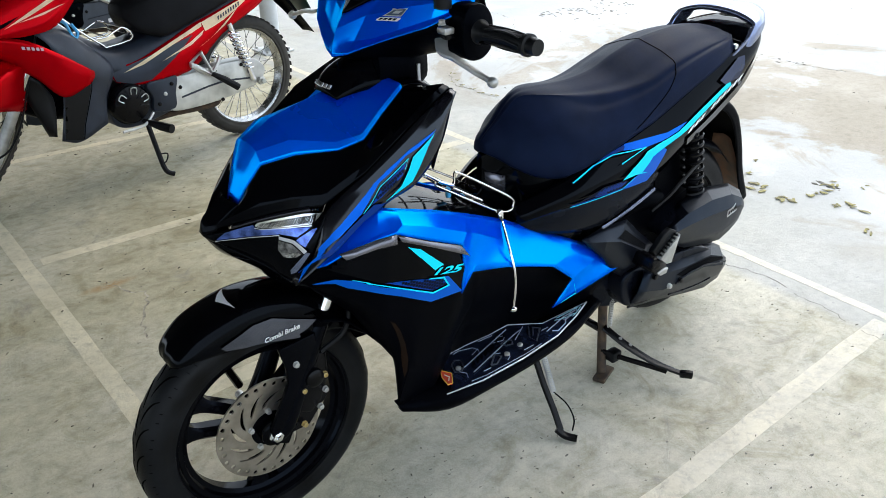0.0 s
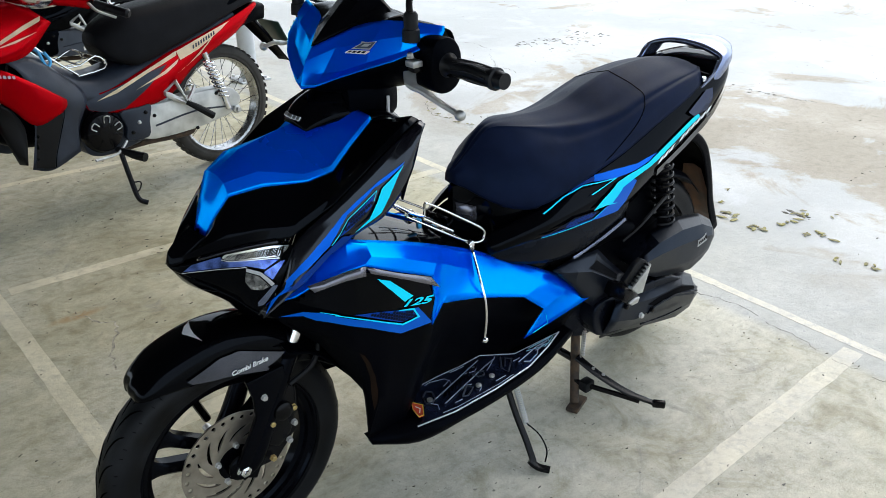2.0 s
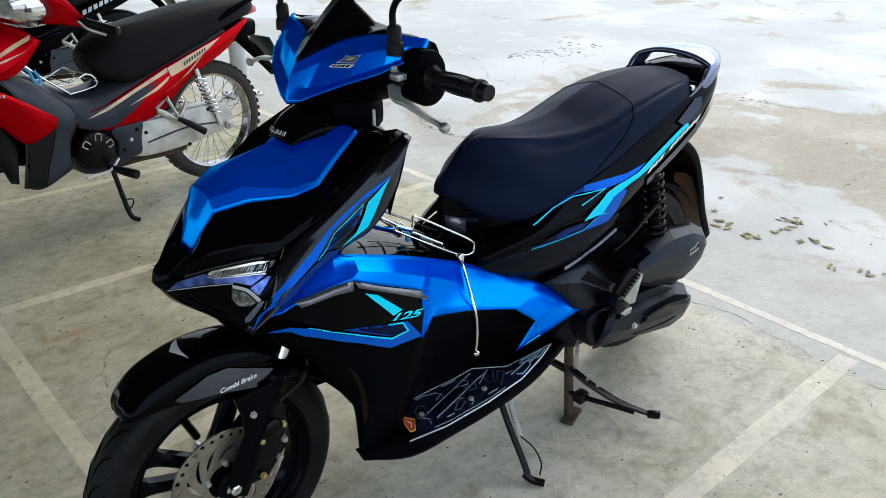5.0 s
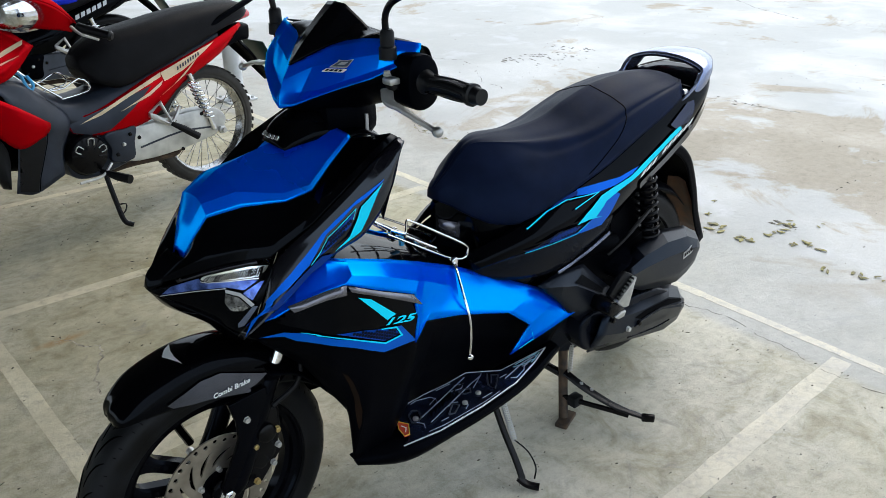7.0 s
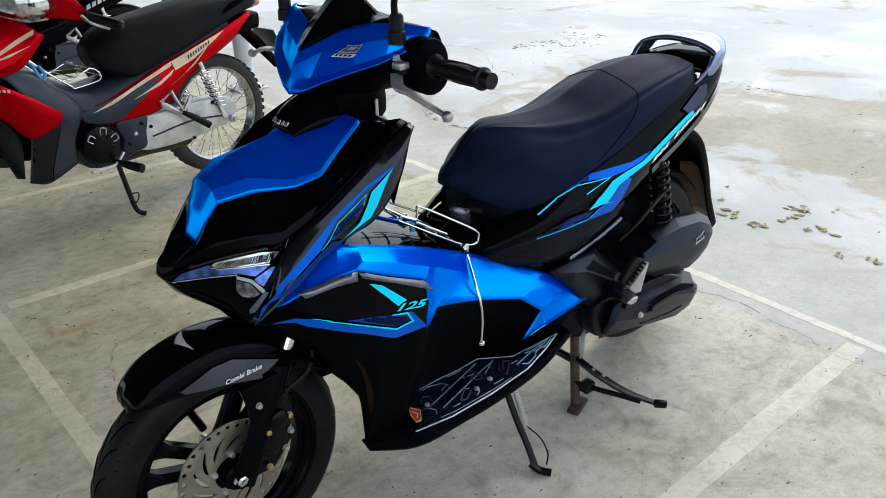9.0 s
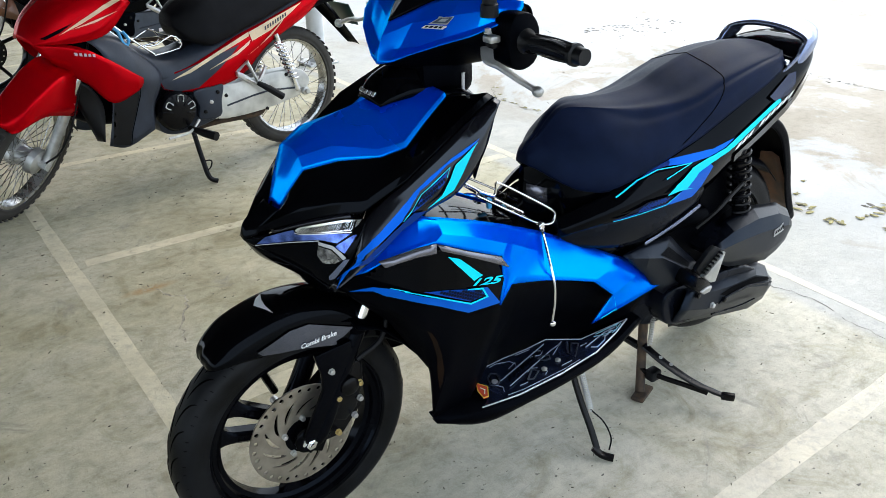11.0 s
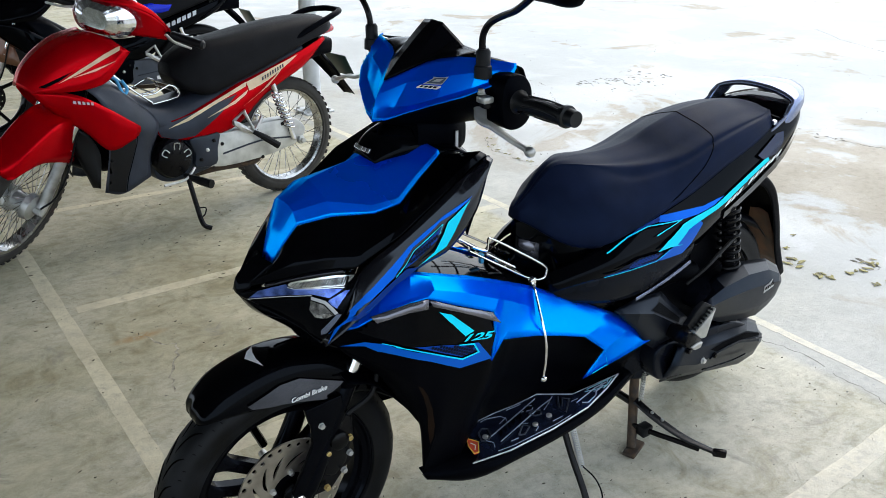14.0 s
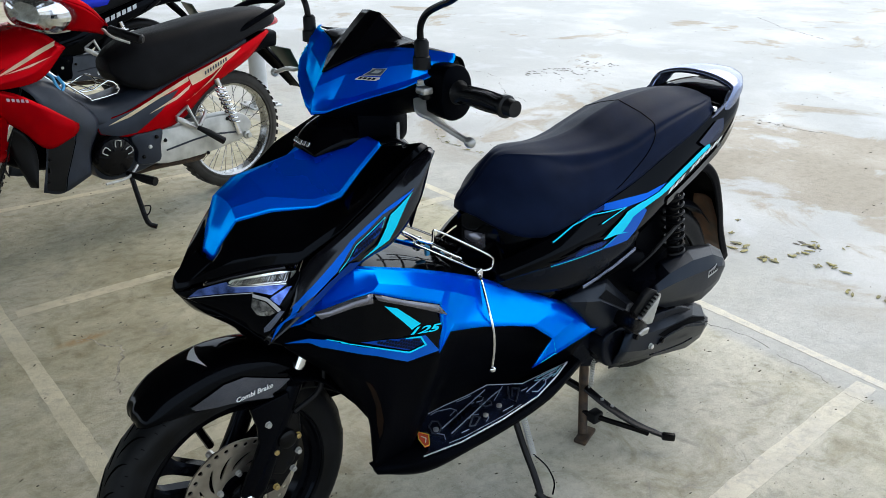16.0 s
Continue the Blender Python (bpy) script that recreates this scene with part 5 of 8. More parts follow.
part("sticker_window", decal(ct, on_sticker((0.32, 0.16), (0.68, 0.16), (0.68, 0.40), (0.32, 0.40)), 0.0028, 0.006, both=False), SILVERDECAL, sticker)
pill = part("sticker", decal(ct, on_sticker((0.0, 0.70), (1.0, 0.70), (1.06, 0.80), (1.0, 0.98), (0.0, 0.98), (-0.06, 0.88)), 0.0012, 0.006, both=False), WHITEDECAL, cover, "pale rounded label below the sticker")
for k in range(4):
    a = 0.1 + 0.21 * k
    part("print_bar", decal(ct, on_sticker((a, 0.76), (a + 0.15, 0.76), (a + 0.15, 0.92), (a, 0.92)), 0.002, 0.006, both=False), NAVY, pill)
steered(part("windscreen", panel([
    [(-0.261, 0.0, 1.049), (-0.292, 0.0, 1.080), (-0.336, 0.0, 1.118), (-0.374, 0.0, 1.147)],
    [(-0.293, 0.028, 1.069), (-0.318, 0.028, 1.092), (-0.350, 0.028, 1.120), (-0.378, 0.027, 1.144)],
    [(-0.323, 0.050, 1.085), (-0.346, 0.049, 1.096), (-0.370, 0.049, 1.108), (-0.394, 0.048, 1.118)],
    [(-0.337, 0.077, 1.093), (-0.356, 0.074, 1.097), (-0.376, 0.071, 1.101), (-0.398, 0.066, 1.104)],
    [(-0.347, 0.111, 1.099), (-0.362, 0.109, 1.100), (-0.378, 0.107, 1.100), (-0.396, 0.104, 1.099)]], (-0.45, 0, 1.0), 4, 4, True, True), SMOKE, scooter, "smoked black windscreen", thick=0.0012, sharp=20))
steered(part("meter_hood", panel([
    [(-0.372, 0, 1.136), (-0.384, 0.045, 1.112), (-0.386, 0.095, 1.098), (-0.38, 0.15, 1.096), (-0.402, 0.2, 1.09)],
    [(-0.41, 0, 1.11), (-0.41, 0.05, 1.10), (-0.415, 0.095, 1.09), (-0.42, 0.15, 1.088), (-0.42, 0.2, 1.08)],
    [(-0.45, 0, 1.085), (-0.45, 0.05, 1.082), (-0.45, 0.1, 1.07), (-0.45, 0.15, 1.058), (-0.43, 0.2, 1.05)],
    [(-0.47, 0, 1.03), (-0.47, 0.05, 1.028), (-0.46, 0.1, 1.02), (-0.45, 0.15, 1.01), (-0.43, 0.2, 1.02)]], (-0.36, 0, 1.0), 3, 3), MATTE, scooter, "matte black rear handlebar cover", thick=0.003))
steered(part("lower_cover", panel([
    [(-0.234, 0, 0.975), (-0.243, 0.029, 0.982), (-0.258, 0.063, 0.999), (-0.281, 0.108, 1.018), (-0.320, 0.158, 1.037), (-0.381, 0.203, 1.067)],
    [(-0.25, 0, 0.972), (-0.26, 0.022, 0.972), (-0.29, 0.058, 0.98), (-0.325, 0.1, 0.992), (-0.36, 0.15, 1.005), (-0.40, 0.2, 1.03)],
    [(-0.33, 0, 0.955), (-0.33, 0.022, 0.955), (-0.345, 0.058, 0.96), (-0.37, 0.09, 0.97), (-0.40, 0.14, 0.985), (-0.42, 0.19, 1.01)],
    [(-0.44, 0, 0.97), (-0.44, 0.022, 0.97), (-0.44, 0.058, 0.972), (-0.44, 0.09, 0.98), (-0.44, 0.14, 0.99), (-0.43, 0.2, 1.02)]], (-0.36, 0, 1.1), 3, 3), MATTE, scooter, "matte black lower handlebar cover", thick=0.003))
part("steering_stem", tube([(-0.40, 0, 0.985), (-0.36, 0, 0.90), (-0.30, 0, 0.80)], 0.032, 16, 2), DARKMETAL, scooter)
part("stem_shroud", loft([(-0.30, [(0, 0.985), (0.05, 0.98), (0.06, 0.95), (0.05, 0.92), (0, 0.91)]), (-0.36, [(0, 0.99), (0.07, 0.985), (0.085, 0.95), (0.07, 0.90), (0, 0.89)]), (-0.41, [(0, 0.985), (0.05, 0.98), (0.06, 0.94), (0.05, 0.91), (0, 0.90)])], 3, 3), MATTE, scooter, "matte black stem shroud")
part("stem_label", slab([(-0.372, 0.905), (-0.372, 0.955), (-0.366, 0.955), (-0.366, 0.905)], 0.084, 0.088, 0.0005, 1), SILVERDECAL, scooter)
part("handlebar", tube([(-0.455, -0.30, 1.03), (-0.41, 0, 1.015), (-0.40, 0.34, 1.03)], 0.011, 12, 6), DARKMETAL, scooter)
for s in (1, -1):
    SX = 0.0 if s > 0 else 0.018
    gy = [0.215, 0.222, 0.228, 0.24, 0.30, 0.333, 0.336, 0.343, 0.345, 0.362]
    gr = [0.019, 0.0215, 0.0165, 0.0148, 0.0145, 0.0148, 0.0190, 0.0190, 0.0150, 0.0135]
    grip = part("grip", lathe([(r, s * (y if s > 0 else 0.86 * y)) for r, y in zip(gr, gy)], (-0.402 if s > 0 else -0.475, 0, 1.032), "y", 28), GRIP, scooter, "ribbed black rubber grip")
    for k in range(8 if s > 0 else 0):
        q = radians(45 * k)
        part("grip_rib", tube([(-0.402 + 0.0155 * math.cos(q), s * 0.245, 1.032 + 0.0155 * math.sin(q)), (-0.402 + 0.0165 * math.cos(q + 0.25), s * 0.29, 1.032 + 0.0165 * math.sin(q + 0.25)), (-0.402 + 0.0158 * math.cos(q), s * 0.33, 1.032 + 0.0158 * math.sin(q))], 0.0016, 6, 3), GRIP, grip)
    part("switch_housing", smooth_slab([(-0.375, 1.075), (-0.41, 1.078), (-0.432, 1.05), (-0.43, 1.0), (-0.40, 0.982), (-0.37, 0.995), (-0.365, 1.04)], 0.17 * s, 0.222 * s, 0.008, 3, 2), MATTE, scooter, "matte black switch housing")
    part("lever_bracket", block((-0.354, 0.190 * s, 1.030), (0.022, 0.026, 0.016), 0.005), DARKMETAL, scooter, "black lever bracket")
    lever = part("brake_lever", sweep([(-0.345, 0.185 * s, 1.022), (-0.330, 0.21 * s, 1.008), (-0.328, 0.245 * s, 1.004), (-0.332, 0.285 * s, 0.992), (-0.338, 0.318 * s, 0.982)], [0.022, 0.02, 0.016, 0.013, 0.011], 0.008), ALU, scooter, "polished alloy brake lever")
    part("lever_ball", lathe([(0.002, -0.009), (0.0075, -0.006), (0.0092, 0), (0.0075, 0.006), (0.002, 0.009)], (-0.339, 0.325 * s, 0.980), "y", 16, 2), ALU, lever)
    bolt(Vector((-0.345, 0.188 * s, 1.047)), 0.006, scooter, ALU, "z")
    part("lever_perch", block((-0.350, 0.192 * s, 1.038), (0.022, 0.024, 0.012), 0.003), ALU, scooter, "dull alloy lever perch")
    part("mirror_boot", lathe([(0.016, 0.0), (0.015, 0.02), (0.0125, 0.022), (0.0125, 0.045), (0.009, 0.05)], (-0.362 + SX, 0.17 * s, 1.07), "z", 18), RUBBER, scooter)
    mirror = new("mirror")
    mirror.parent = scooter
    part("stalk", tube([(-0.362 + SX, 0.17 * s, 1.10), (-0.358 + SX, 0.172 * s, 1.138), (-0.356 + SX, 0.19 * s, 1.163), (-0.357 + SX, 0.22 * s, 1.179), (-0.347 + SX, 0.27 * s, 1.196), (-0.325 + SX, 0.34 * s, 1.230)], 0.0060, 10, 5), DARKMETAL, mirror, "bent black mirror stalk")
    head = loft([(-0.024, [(0, 0.03), (0.03, 0.028), (0.048, 0.0), (0.036, -0.03), (0, -0.033)]), (-0.012, [(0, 0.043), (0.05, 0.040), (0.072, 0.0), (0.055, -0.042), (0, -0.046)]), (0.008, [(0, 0.045), (0.052, 0.042), (0.075, 0.0), (0.058, -0.044), (0, -0.048)]), (0.014, [(0, 0.042), (0.05, 0.04), (0.07, 0.0), (0.054, -0.041), (0, -0.045)])], 3, 4)
    moved(head, Matrix.Translation((-0.315 + SX, 0.385 * s, 1.268)) @ Matrix.Rotation(math.pi - 0.2 * s, 4, "Z"))
    part("mirror_head", head, MATTE, mirror, "black plastic mirror shell")
    gl = slab([(0.05 * math.cos(radians(a)) * 1.3, 0.038 * math.sin(radians(a))) for a in range(0, 360, 15)], -0.001, 0.001, 0)
    moved(gl, Matrix.Translation((-0.3325 + SX, 0.385 * s, 1.268)) @ Matrix.Rotation(math.pi / 2 - 0.2 * s, 4, "Z"))
    part("mirror_glass", gl, CHROME, mirror, "mirror glass")
part("reservoir", block((-0.372, -0.178, 1.068), (0.05, 0.04, 0.026), 0.008), RAILBLUE, scooter, "brake fluid reservoir")

# ---- seat ----
SEATS = [
    (-0.594, [(0, 0.720), (0.008, 0.719), (0.014, 0.714), (0.018, 0.706), (0.018, 0.696), (0, 0.696)]),
    (-0.612, [(0, 0.738), (0.015, 0.735), (0.026, 0.725), (0.036, 0.708), (0.037, 0.686), (0, 0.690)]),
    (-0.635, [(0, 0.757), (0.021, 0.752), (0.040, 0.736), (0.056, 0.702), (0.058, 0.668), (0, 0.680)]),
    (-0.665, [(0, 0.788), (0.027, 0.781), (0.051, 0.758), (0.077, 0.712), (0.081, 0.650), (0, 0.660)]),
    (-0.700, [(0, 0.808), (0.034, 0.800), (0.066, 0.773), (0.101, 0.712), (0.105, 0.635), (0, 0.640)]),
    (-0.760, [(0, 0.812), (0.045, 0.803), (0.085, 0.774), (0.128, 0.706), (0.126, 0.630), (0, 0.640)]),
    (-0.860, [(0, 0.806), (0.053, 0.798), (0.098, 0.769), (0.142, 0.706), (0.136, 0.658), (0, 0.665)]),
    (-0.950, [(0, 0.814), (0.056, 0.806), (0.103, 0.779), (0.145, 0.726), (0.136, 0.681), (0, 0.69)]),
    (-1.030, [(0, 0.840), (0.056, 0.832), (0.105, 0.804), (0.146, 0.748), (0.136, 0.702), (0, 0.715)]),
    (-1.130, [(0, 0.862), (0.056, 0.854), (0.105, 0.830), (0.142, 0.782), (0.134, 0.738), (0, 0.75)]),
    (-1.250, [(0, 0.868), (0.053, 0.862), (0.100, 0.842), (0.133, 0.812), (0.131, 0.778), (0, 0.79)]),
    (-1.345, [(0, 0.860), (0.048, 0.855), (0.088, 0.841), (0.114, 0.826), (0.112, 0.802), (0, 0.81)]),
    (-1.405, [(0, 0.846), (0.035, 0.844), (0.062, 0.836), (0.074, 0.828), (0.072, 0.816), (0, 0.82)]),
]


def creased(prof, yc, firm):
    """A flat-topped seat section with a firm or rounded edge at half width yc."""
    top, low = Vector(prof[0]), Vector(prof[3])
    for a, b in zip(prof, prof[1:4]):
        if a[0] <= yc <= b[0]:
            zc = a[1] + (b[1] - a[1]) * (yc - a[0]) / (b[0] - a[0])
    edge = Vector((yc, zc + (0.003 if firm else 0.001)))
    inner = [top, top.lerp(edge, 0.5) + Vector((0, 0.002)), top.lerp(edge, 0.93 if firm else 0.76)]
    outer = [edge.lerp(low, 0.06 if firm else 0.24), edge.lerp(low, 0.5) + Vector((0.004, 0.003)), low]
    return [tuple(p) for p in inner + [edge] + outer] + prof[4:]


EDGE = (0.006, 0.010, 0.012, 0.015, 0.020, 0.050, 0.074, 0.096, 0.112, 0.112, 0.106, 0.092, 0.062)
SEATS = [(x, creased(prof, yc, x > -0.8)) for (x, prof), yc in zip(SEATS, EDGE)]
seat = part("seat", loft(SEATS, 5, 5), SEAT, scooter, "long stepped black vinyl seat", sharp=60)
stree = tree_of(seat)
half = [(-1.117, 0.036, 0.858), (-1.122, 0.082, 0.849), (-1.120, 0.112, 0.826), (-1.100, 0.131, 0.797), (-1.055, 0.145, 0.763), (-0.999, 0.152, 0.730), (-0.949, 0.157, 0.704)]
seam = [(x, -y, z) for x, y, z in half[::-1]] + [(-1.114, 0.0, 0.862)] + half
path = [stree.find_nearest(p)[0] for p in spline(seam, 6)]
part("seam", tube(path, 0.0015, 6, 1), MATTE, seat, "sewn seam between rider and pillion parts")

# ---- body under the seat and tail ----
part("underseat_body", loft([
    (-0.594, [(0, 0.690), (0.004, 0.689), (0.008, 0.68), (0.009, 0.62), (0.009, 0.56), (0, 0.55)]),
    (-0.640, [(0, 0.695), (0.022, 0.693), (0.030, 0.68), (0.034, 0.60), (0.036, 0.52), (0, 0.50)]),
    (-0.700, [(0, 0.68), (0.08, 0.67), (0.098, 0.63), (0.104, 0.56), (0.10, 0.47), (0, 0.45)]),
    (-0.800, [(0, 0.66), (0.09, 0.65), (0.128, 0.61), (0.130, 0.54), (0.12, 0.46), (0, 0.44)]),
    (-1.000, [(0, 0.70), (0.09, 0.69), (0.13, 0.66), (0.132, 0.60), (0.11, 0.53), (0, 0.52)]),
    (-1.200, [(0, 0.77), (0.08, 0.76), (0.12, 0.73), (0.124, 0.68), (0.10, 0.63), (0, 0.62)]),
    (-1.420, [(0, 0.84), (0.06, 0.835), (0.09, 0.82), (0.092, 0.79), (0.07, 0.75), (0, 0.74)])], 3, 3), BLACK, scooter, "gloss black body under the seat")
part("warning_label", panel([[(-0.599, 0.0125, 0.650), (-0.602, 0.0125, 0.612)], [(-0.640, 0.0365, 0.636), (-0.643, 0.0365, 0.596)]], (-0.75, 0, 0.62), 2, 2, False), BROWGREY, scooter, "grey warning label below the seat", thick=0.001)
TAIL = [
    [(-0.600, 0.090, 0.588), (-0.600, 0.112, 0.574), (-0.602, 0.119, 0.566), (-0.605, 0.120, 0.556)],
    [(-0.720, 0.128, 0.628), (-0.722, 0.154, 0.612), (-0.726, 0.163, 0.598), (-0.730, 0.160, 0.575)],
    [(-0.900, 0.134, 0.672), (-0.900, 0.160, 0.648), (-0.900, 0.173, 0.618), (-0.900, 0.168, 0.573)],
    [(-1.030, 0.132, 0.704), (-1.030, 0.158, 0.674), (-1.030, 0.172, 0.640), (-1.026, 0.160, 0.566)],
    [(-1.150, 0.130, 0.745), (-1.150, 0.152, 0.716), (-1.146, 0.165, 0.680), (-1.136, 0.153, 0.608)],
    [(-1.270, 0.124, 0.788), (-1.270, 0.142, 0.762), (-1.270, 0.153, 0.726), (-1.270, 0.143, 0.660)],
    [(-1.380, 0.118, 0.818), (-1.385, 0.133, 0.802), (-1.386, 0.143, 0.778), (-1.390, 0.133, 0.715)],
    [(-1.470, 0.104, 0.838), (-1.474, 0.114, 0.828), (-1.474, 0.118, 0.808), (-1.475, 0.108, 0.765)],
    [(-1.535, 0.060, 0.850), (-1.541, 0.060, 0.846), (-1.545, 0.060, 0.836), (-1.535, 0.060, 0.795)],
    [(-1.550, 0.000, 0.850), (-1.556, 0.000, 0.846), (-1.558, 0.000, 0.836), (-1.550, 0.000, 0.795)],
]
tail = part("tail_cowl", panel(TAIL, (-1.1, 0, 0.66), 5, 4), BLACK, scooter, "gloss black tail cowl with blue stripes", thick=0.003)
tt = tree_of(tail)
part("stripe", decal(tt, [(-0.757, 0.628), (-0.852, 0.657), (-0.922, 0.671), (-0.907, 0.661), (-0.873, 0.657), (-0.816, 0.644)], 0.0036, 0.012), CELLBLUE, tail, "dark blue tip of the flash on the tail cowl")
part("stripe", decal(tt, [(-0.918, 0.671), (-0.984, 0.673), (-1.047, 0.674), (-1.120, 0.687), (-1.085, 0.672), (-1.026, 0.660), (-0.974, 0.657), (-0.905, 0.660)], 0.0036, 0.012), MIDBLUE, tail, "blue flash on the tail cowl")
part("stripe", decal(tt, [(-0.979, 0.596), (-0.929, 0.598), (-0.890, 0.579), (-0.905, 0.574), (-0.985, 0.570), (-1.012, 0.590), (-1.040, 0.637), (-1.028, 0.645), (-0.985, 0.633), (-0.952, 0.603)], 0.0036, 0.012), MIDBLUE, tail, "blue flash on the tail cowl")
part("stripe", decal(tt, [(-0.890, 0.581), (-0.800, 0.582), (-0.722, 0.582), (-0.738, 0.577), (-0.868, 0.5745), (-0.905, 0.574)], 0.0036, 0.012), CELLBLUE, tail, "dark blue lower edge of the flash")
part("stripe", decal(tt, [(-1.299, 0.749), (-1.153, 0.697), (-1.083, 0.670), (-1.010, 0.656), (-0.969, 0.648), (-0.909, 0.620), (-0.882, 0.603), (-0.927, 0.604), (-0.979, 0.597), (-0.950, 0.604), (-0.985, 0.634), (-1.028, 0.646), (-1.095, 0.661), (-1.165, 0.687), (-1.305, 0.739)], 0.0050, 0.012), CYAN, tail, "cyan stripe along the tail cowl")
part("thin_stripe", decal(tt, ribbon([(-0.741, 0.623), (-0.809, 0.644), (-0.872, 0.656), (-0.969, 0.657)], 0.0020), 0.0058, 0.012), CYAN, tail)
part("thin_stripe", decal(tt, ribbon([(-0.969, 0.657), (-0.932, 0.649), (-0.882, 0.638)], 0.0018), 0.0058, 0.012), CYAN, tail)
part("thin_stripe", decal(tt, ribbon([(-0.722, 0.580), (-0.807, 0.579), (-0.884, 0.579), (-0.923, 0.598)], 0.0018), 0.0058, 0.012), CYAN, tail)
part("honeycomb_patch", decal(tt, [(-0.745, 0.586), (-0.819, 0.603), (-0.877, 0.601), (-0.907, 0.595), (-0.882, 0.584), (-0.796, 0.586)], 0.0044, 0.012), NAVY, tail, "navy honeycomb patch")
part("honeycomb_cell", honeycomb(tt, [(-0.770, 0.588), (-0.819, 0.601), (-0.877, 0.600), (-0.905, 0.595), (-0.882, 0.586), (-0.796, 0.587)], 0.0030, 0.0052), CELLBLUE, tail, "dark blue honeycomb cells", kind="stuff")
# model lettering as plain silver bars
for k in (0, 1, 2, 4, 5, 6, 7, 8, 9):
    bx, bz = -1.122 - 0.0235 * k, 0.660 + 0.0090 * k
    part("lettering_bar", decal(tt, [(bx, bz - 0.004), (bx - 0.017, bz + 0.002), (bx - 0.028, bz + 0.017), (bx - 0.011, bz + 0.011)], 0.0050, 0.01), WHITEDECAL, tail, "silver lettering bar")
part("tail_edge", decal(tt, ribbon([(-1.14, 0.628), (-1.27, 0.672), (-1.38, 0.722), (-1.46, 0.775)], 0.022), 0.0036, 0.012), GREYGLOSS, tail, "graphite lower edge of the tail cowl")
part("tail_trim", decal(tt, [(-1.372, 0.797), (-1.346, 0.795), (-1.295, 0.771), (-1.262, 0.755), (-1.277, 0.744), (-1.333, 0.751), (-1.358, 0.772)], 0.0055, 0.012), RAILDARK, tail, "dark blue trim below the grab rail")
part("tail_lamp", panel([[(-1.505, 0.095, 0.842), (-1.512, 0.09, 0.80)], [(-1.545, 0.06, 0.846), (-1.55, 0.06, 0.80)], [(-1.562, 0.0, 0.846), (-1.566, 0.0, 0.80)]], (-1.3, 0, 0.83), 4, 2), REDLENS, scooter, thick=0.004)
rail = part("grab_rail", panel([
    [(-1.425, 0.0, 0.892), (-1.490, 0.0, 0.896), (-1.553, 0.0, 0.888)],
    [(-1.430, 0.045, 0.888), (-1.492, 0.038, 0.894), (-1.556, 0.030, 0.887)],
    [(-1.432, 0.088, 0.878), (-1.484, 0.082, 0.885), (-1.535, 0.076, 0.878)],
    [(-1.430, 0.119, 0.865), (-1.462, 0.117, 0.868), (-1.492, 0.110, 0.866)],
    [(-1.412, 0.124, 0.848), (-1.442, 0.126, 0.848), (-1.476, 0.119, 0.846)],
    [(-1.400, 0.126, 0.825), (-1.420, 0.128, 0.824), (-1.444, 0.124, 0.820)],
    [(-1.398, 0.127, 0.800), (-1.406, 0.128, 0.798), (-1.416, 0.127, 0.795)]], (-1.45, 0, 0.7), 4, 4), RAILBLUE, scooter, "blue-grey metallic grab rail blade round the tail", thick=0.012)
for s in (1, -1):
    part("rail_arm", sweep([(-1.455, 0.119 * s, 0.857), (-1.40, 0.123 * s, 0.828), (-1.340, 0.125 * s, 0.798)], 0.006, 0.010, 4, 8), RAILBLUE, rail)
part("tail_top", panel([[(-1.38, 0, 0.83), (-1.38, 0.06, 0.824), (-1.38, 0.114, 0.814)], [(-1.45, 0, 0.844), (-1.45, 0.05, 0.842), (-1.46, 0.106, 0.836)], [(-1.55, 0, 0.850), (-1.548, 0.03, 0.850), (-1.535, 0.06, 0.850)]], (-1.4, 0, 0.7), 3, 3), BLACK, scooter, "gloss black top of the tail", thick=0.003)
for s in (1, -1):
    part("rail_bolt", block((-1.357, 0.119 * s, 0.820), (0.014, 0.012, 0.014), 0.004), CHROME, scooter)
part("lower_side_cover", panel([
    [(-0.600, 0.112, 0.562), (-0.602, 0.116, 0.545), (-0.605, 0.112, 0.530)],
    [(-0.730, 0.152, 0.575), (-0.740, 0.156, 0.538), (-0.745, 0.150, 0.500)],
    [(-0.840, 0.160, 0.575), (-0.850, 0.165, 0.535), (-0.845, 0.162, 0.497)],
    [(-0.940, 0.162, 0.575), (-0.945, 0.167, 0.545), (-0.935, 0.164, 0.518)],
    [(-1.040, 0.160, 0.578), (-1.03, 0.163, 0.562), (-1.016, 0.162, 0.542)]], (-0.85, 0, 0.53), 4, 3), CASE, scooter, "matte black cover below the tail cowl", thick=0.003)
part("edge_strip", sweep([(-0.835, 0.1685, 0.490), (-0.88, 0.170, 0.499), (-0.95, 0.170, 0.516), (-1.022, 0.167, 0.536)], [0.002, 0.003, 0.004, 0.005], 0.009, 4, 8), RAILBLUE, scooter, "pale glossy edge strip of the side cover")
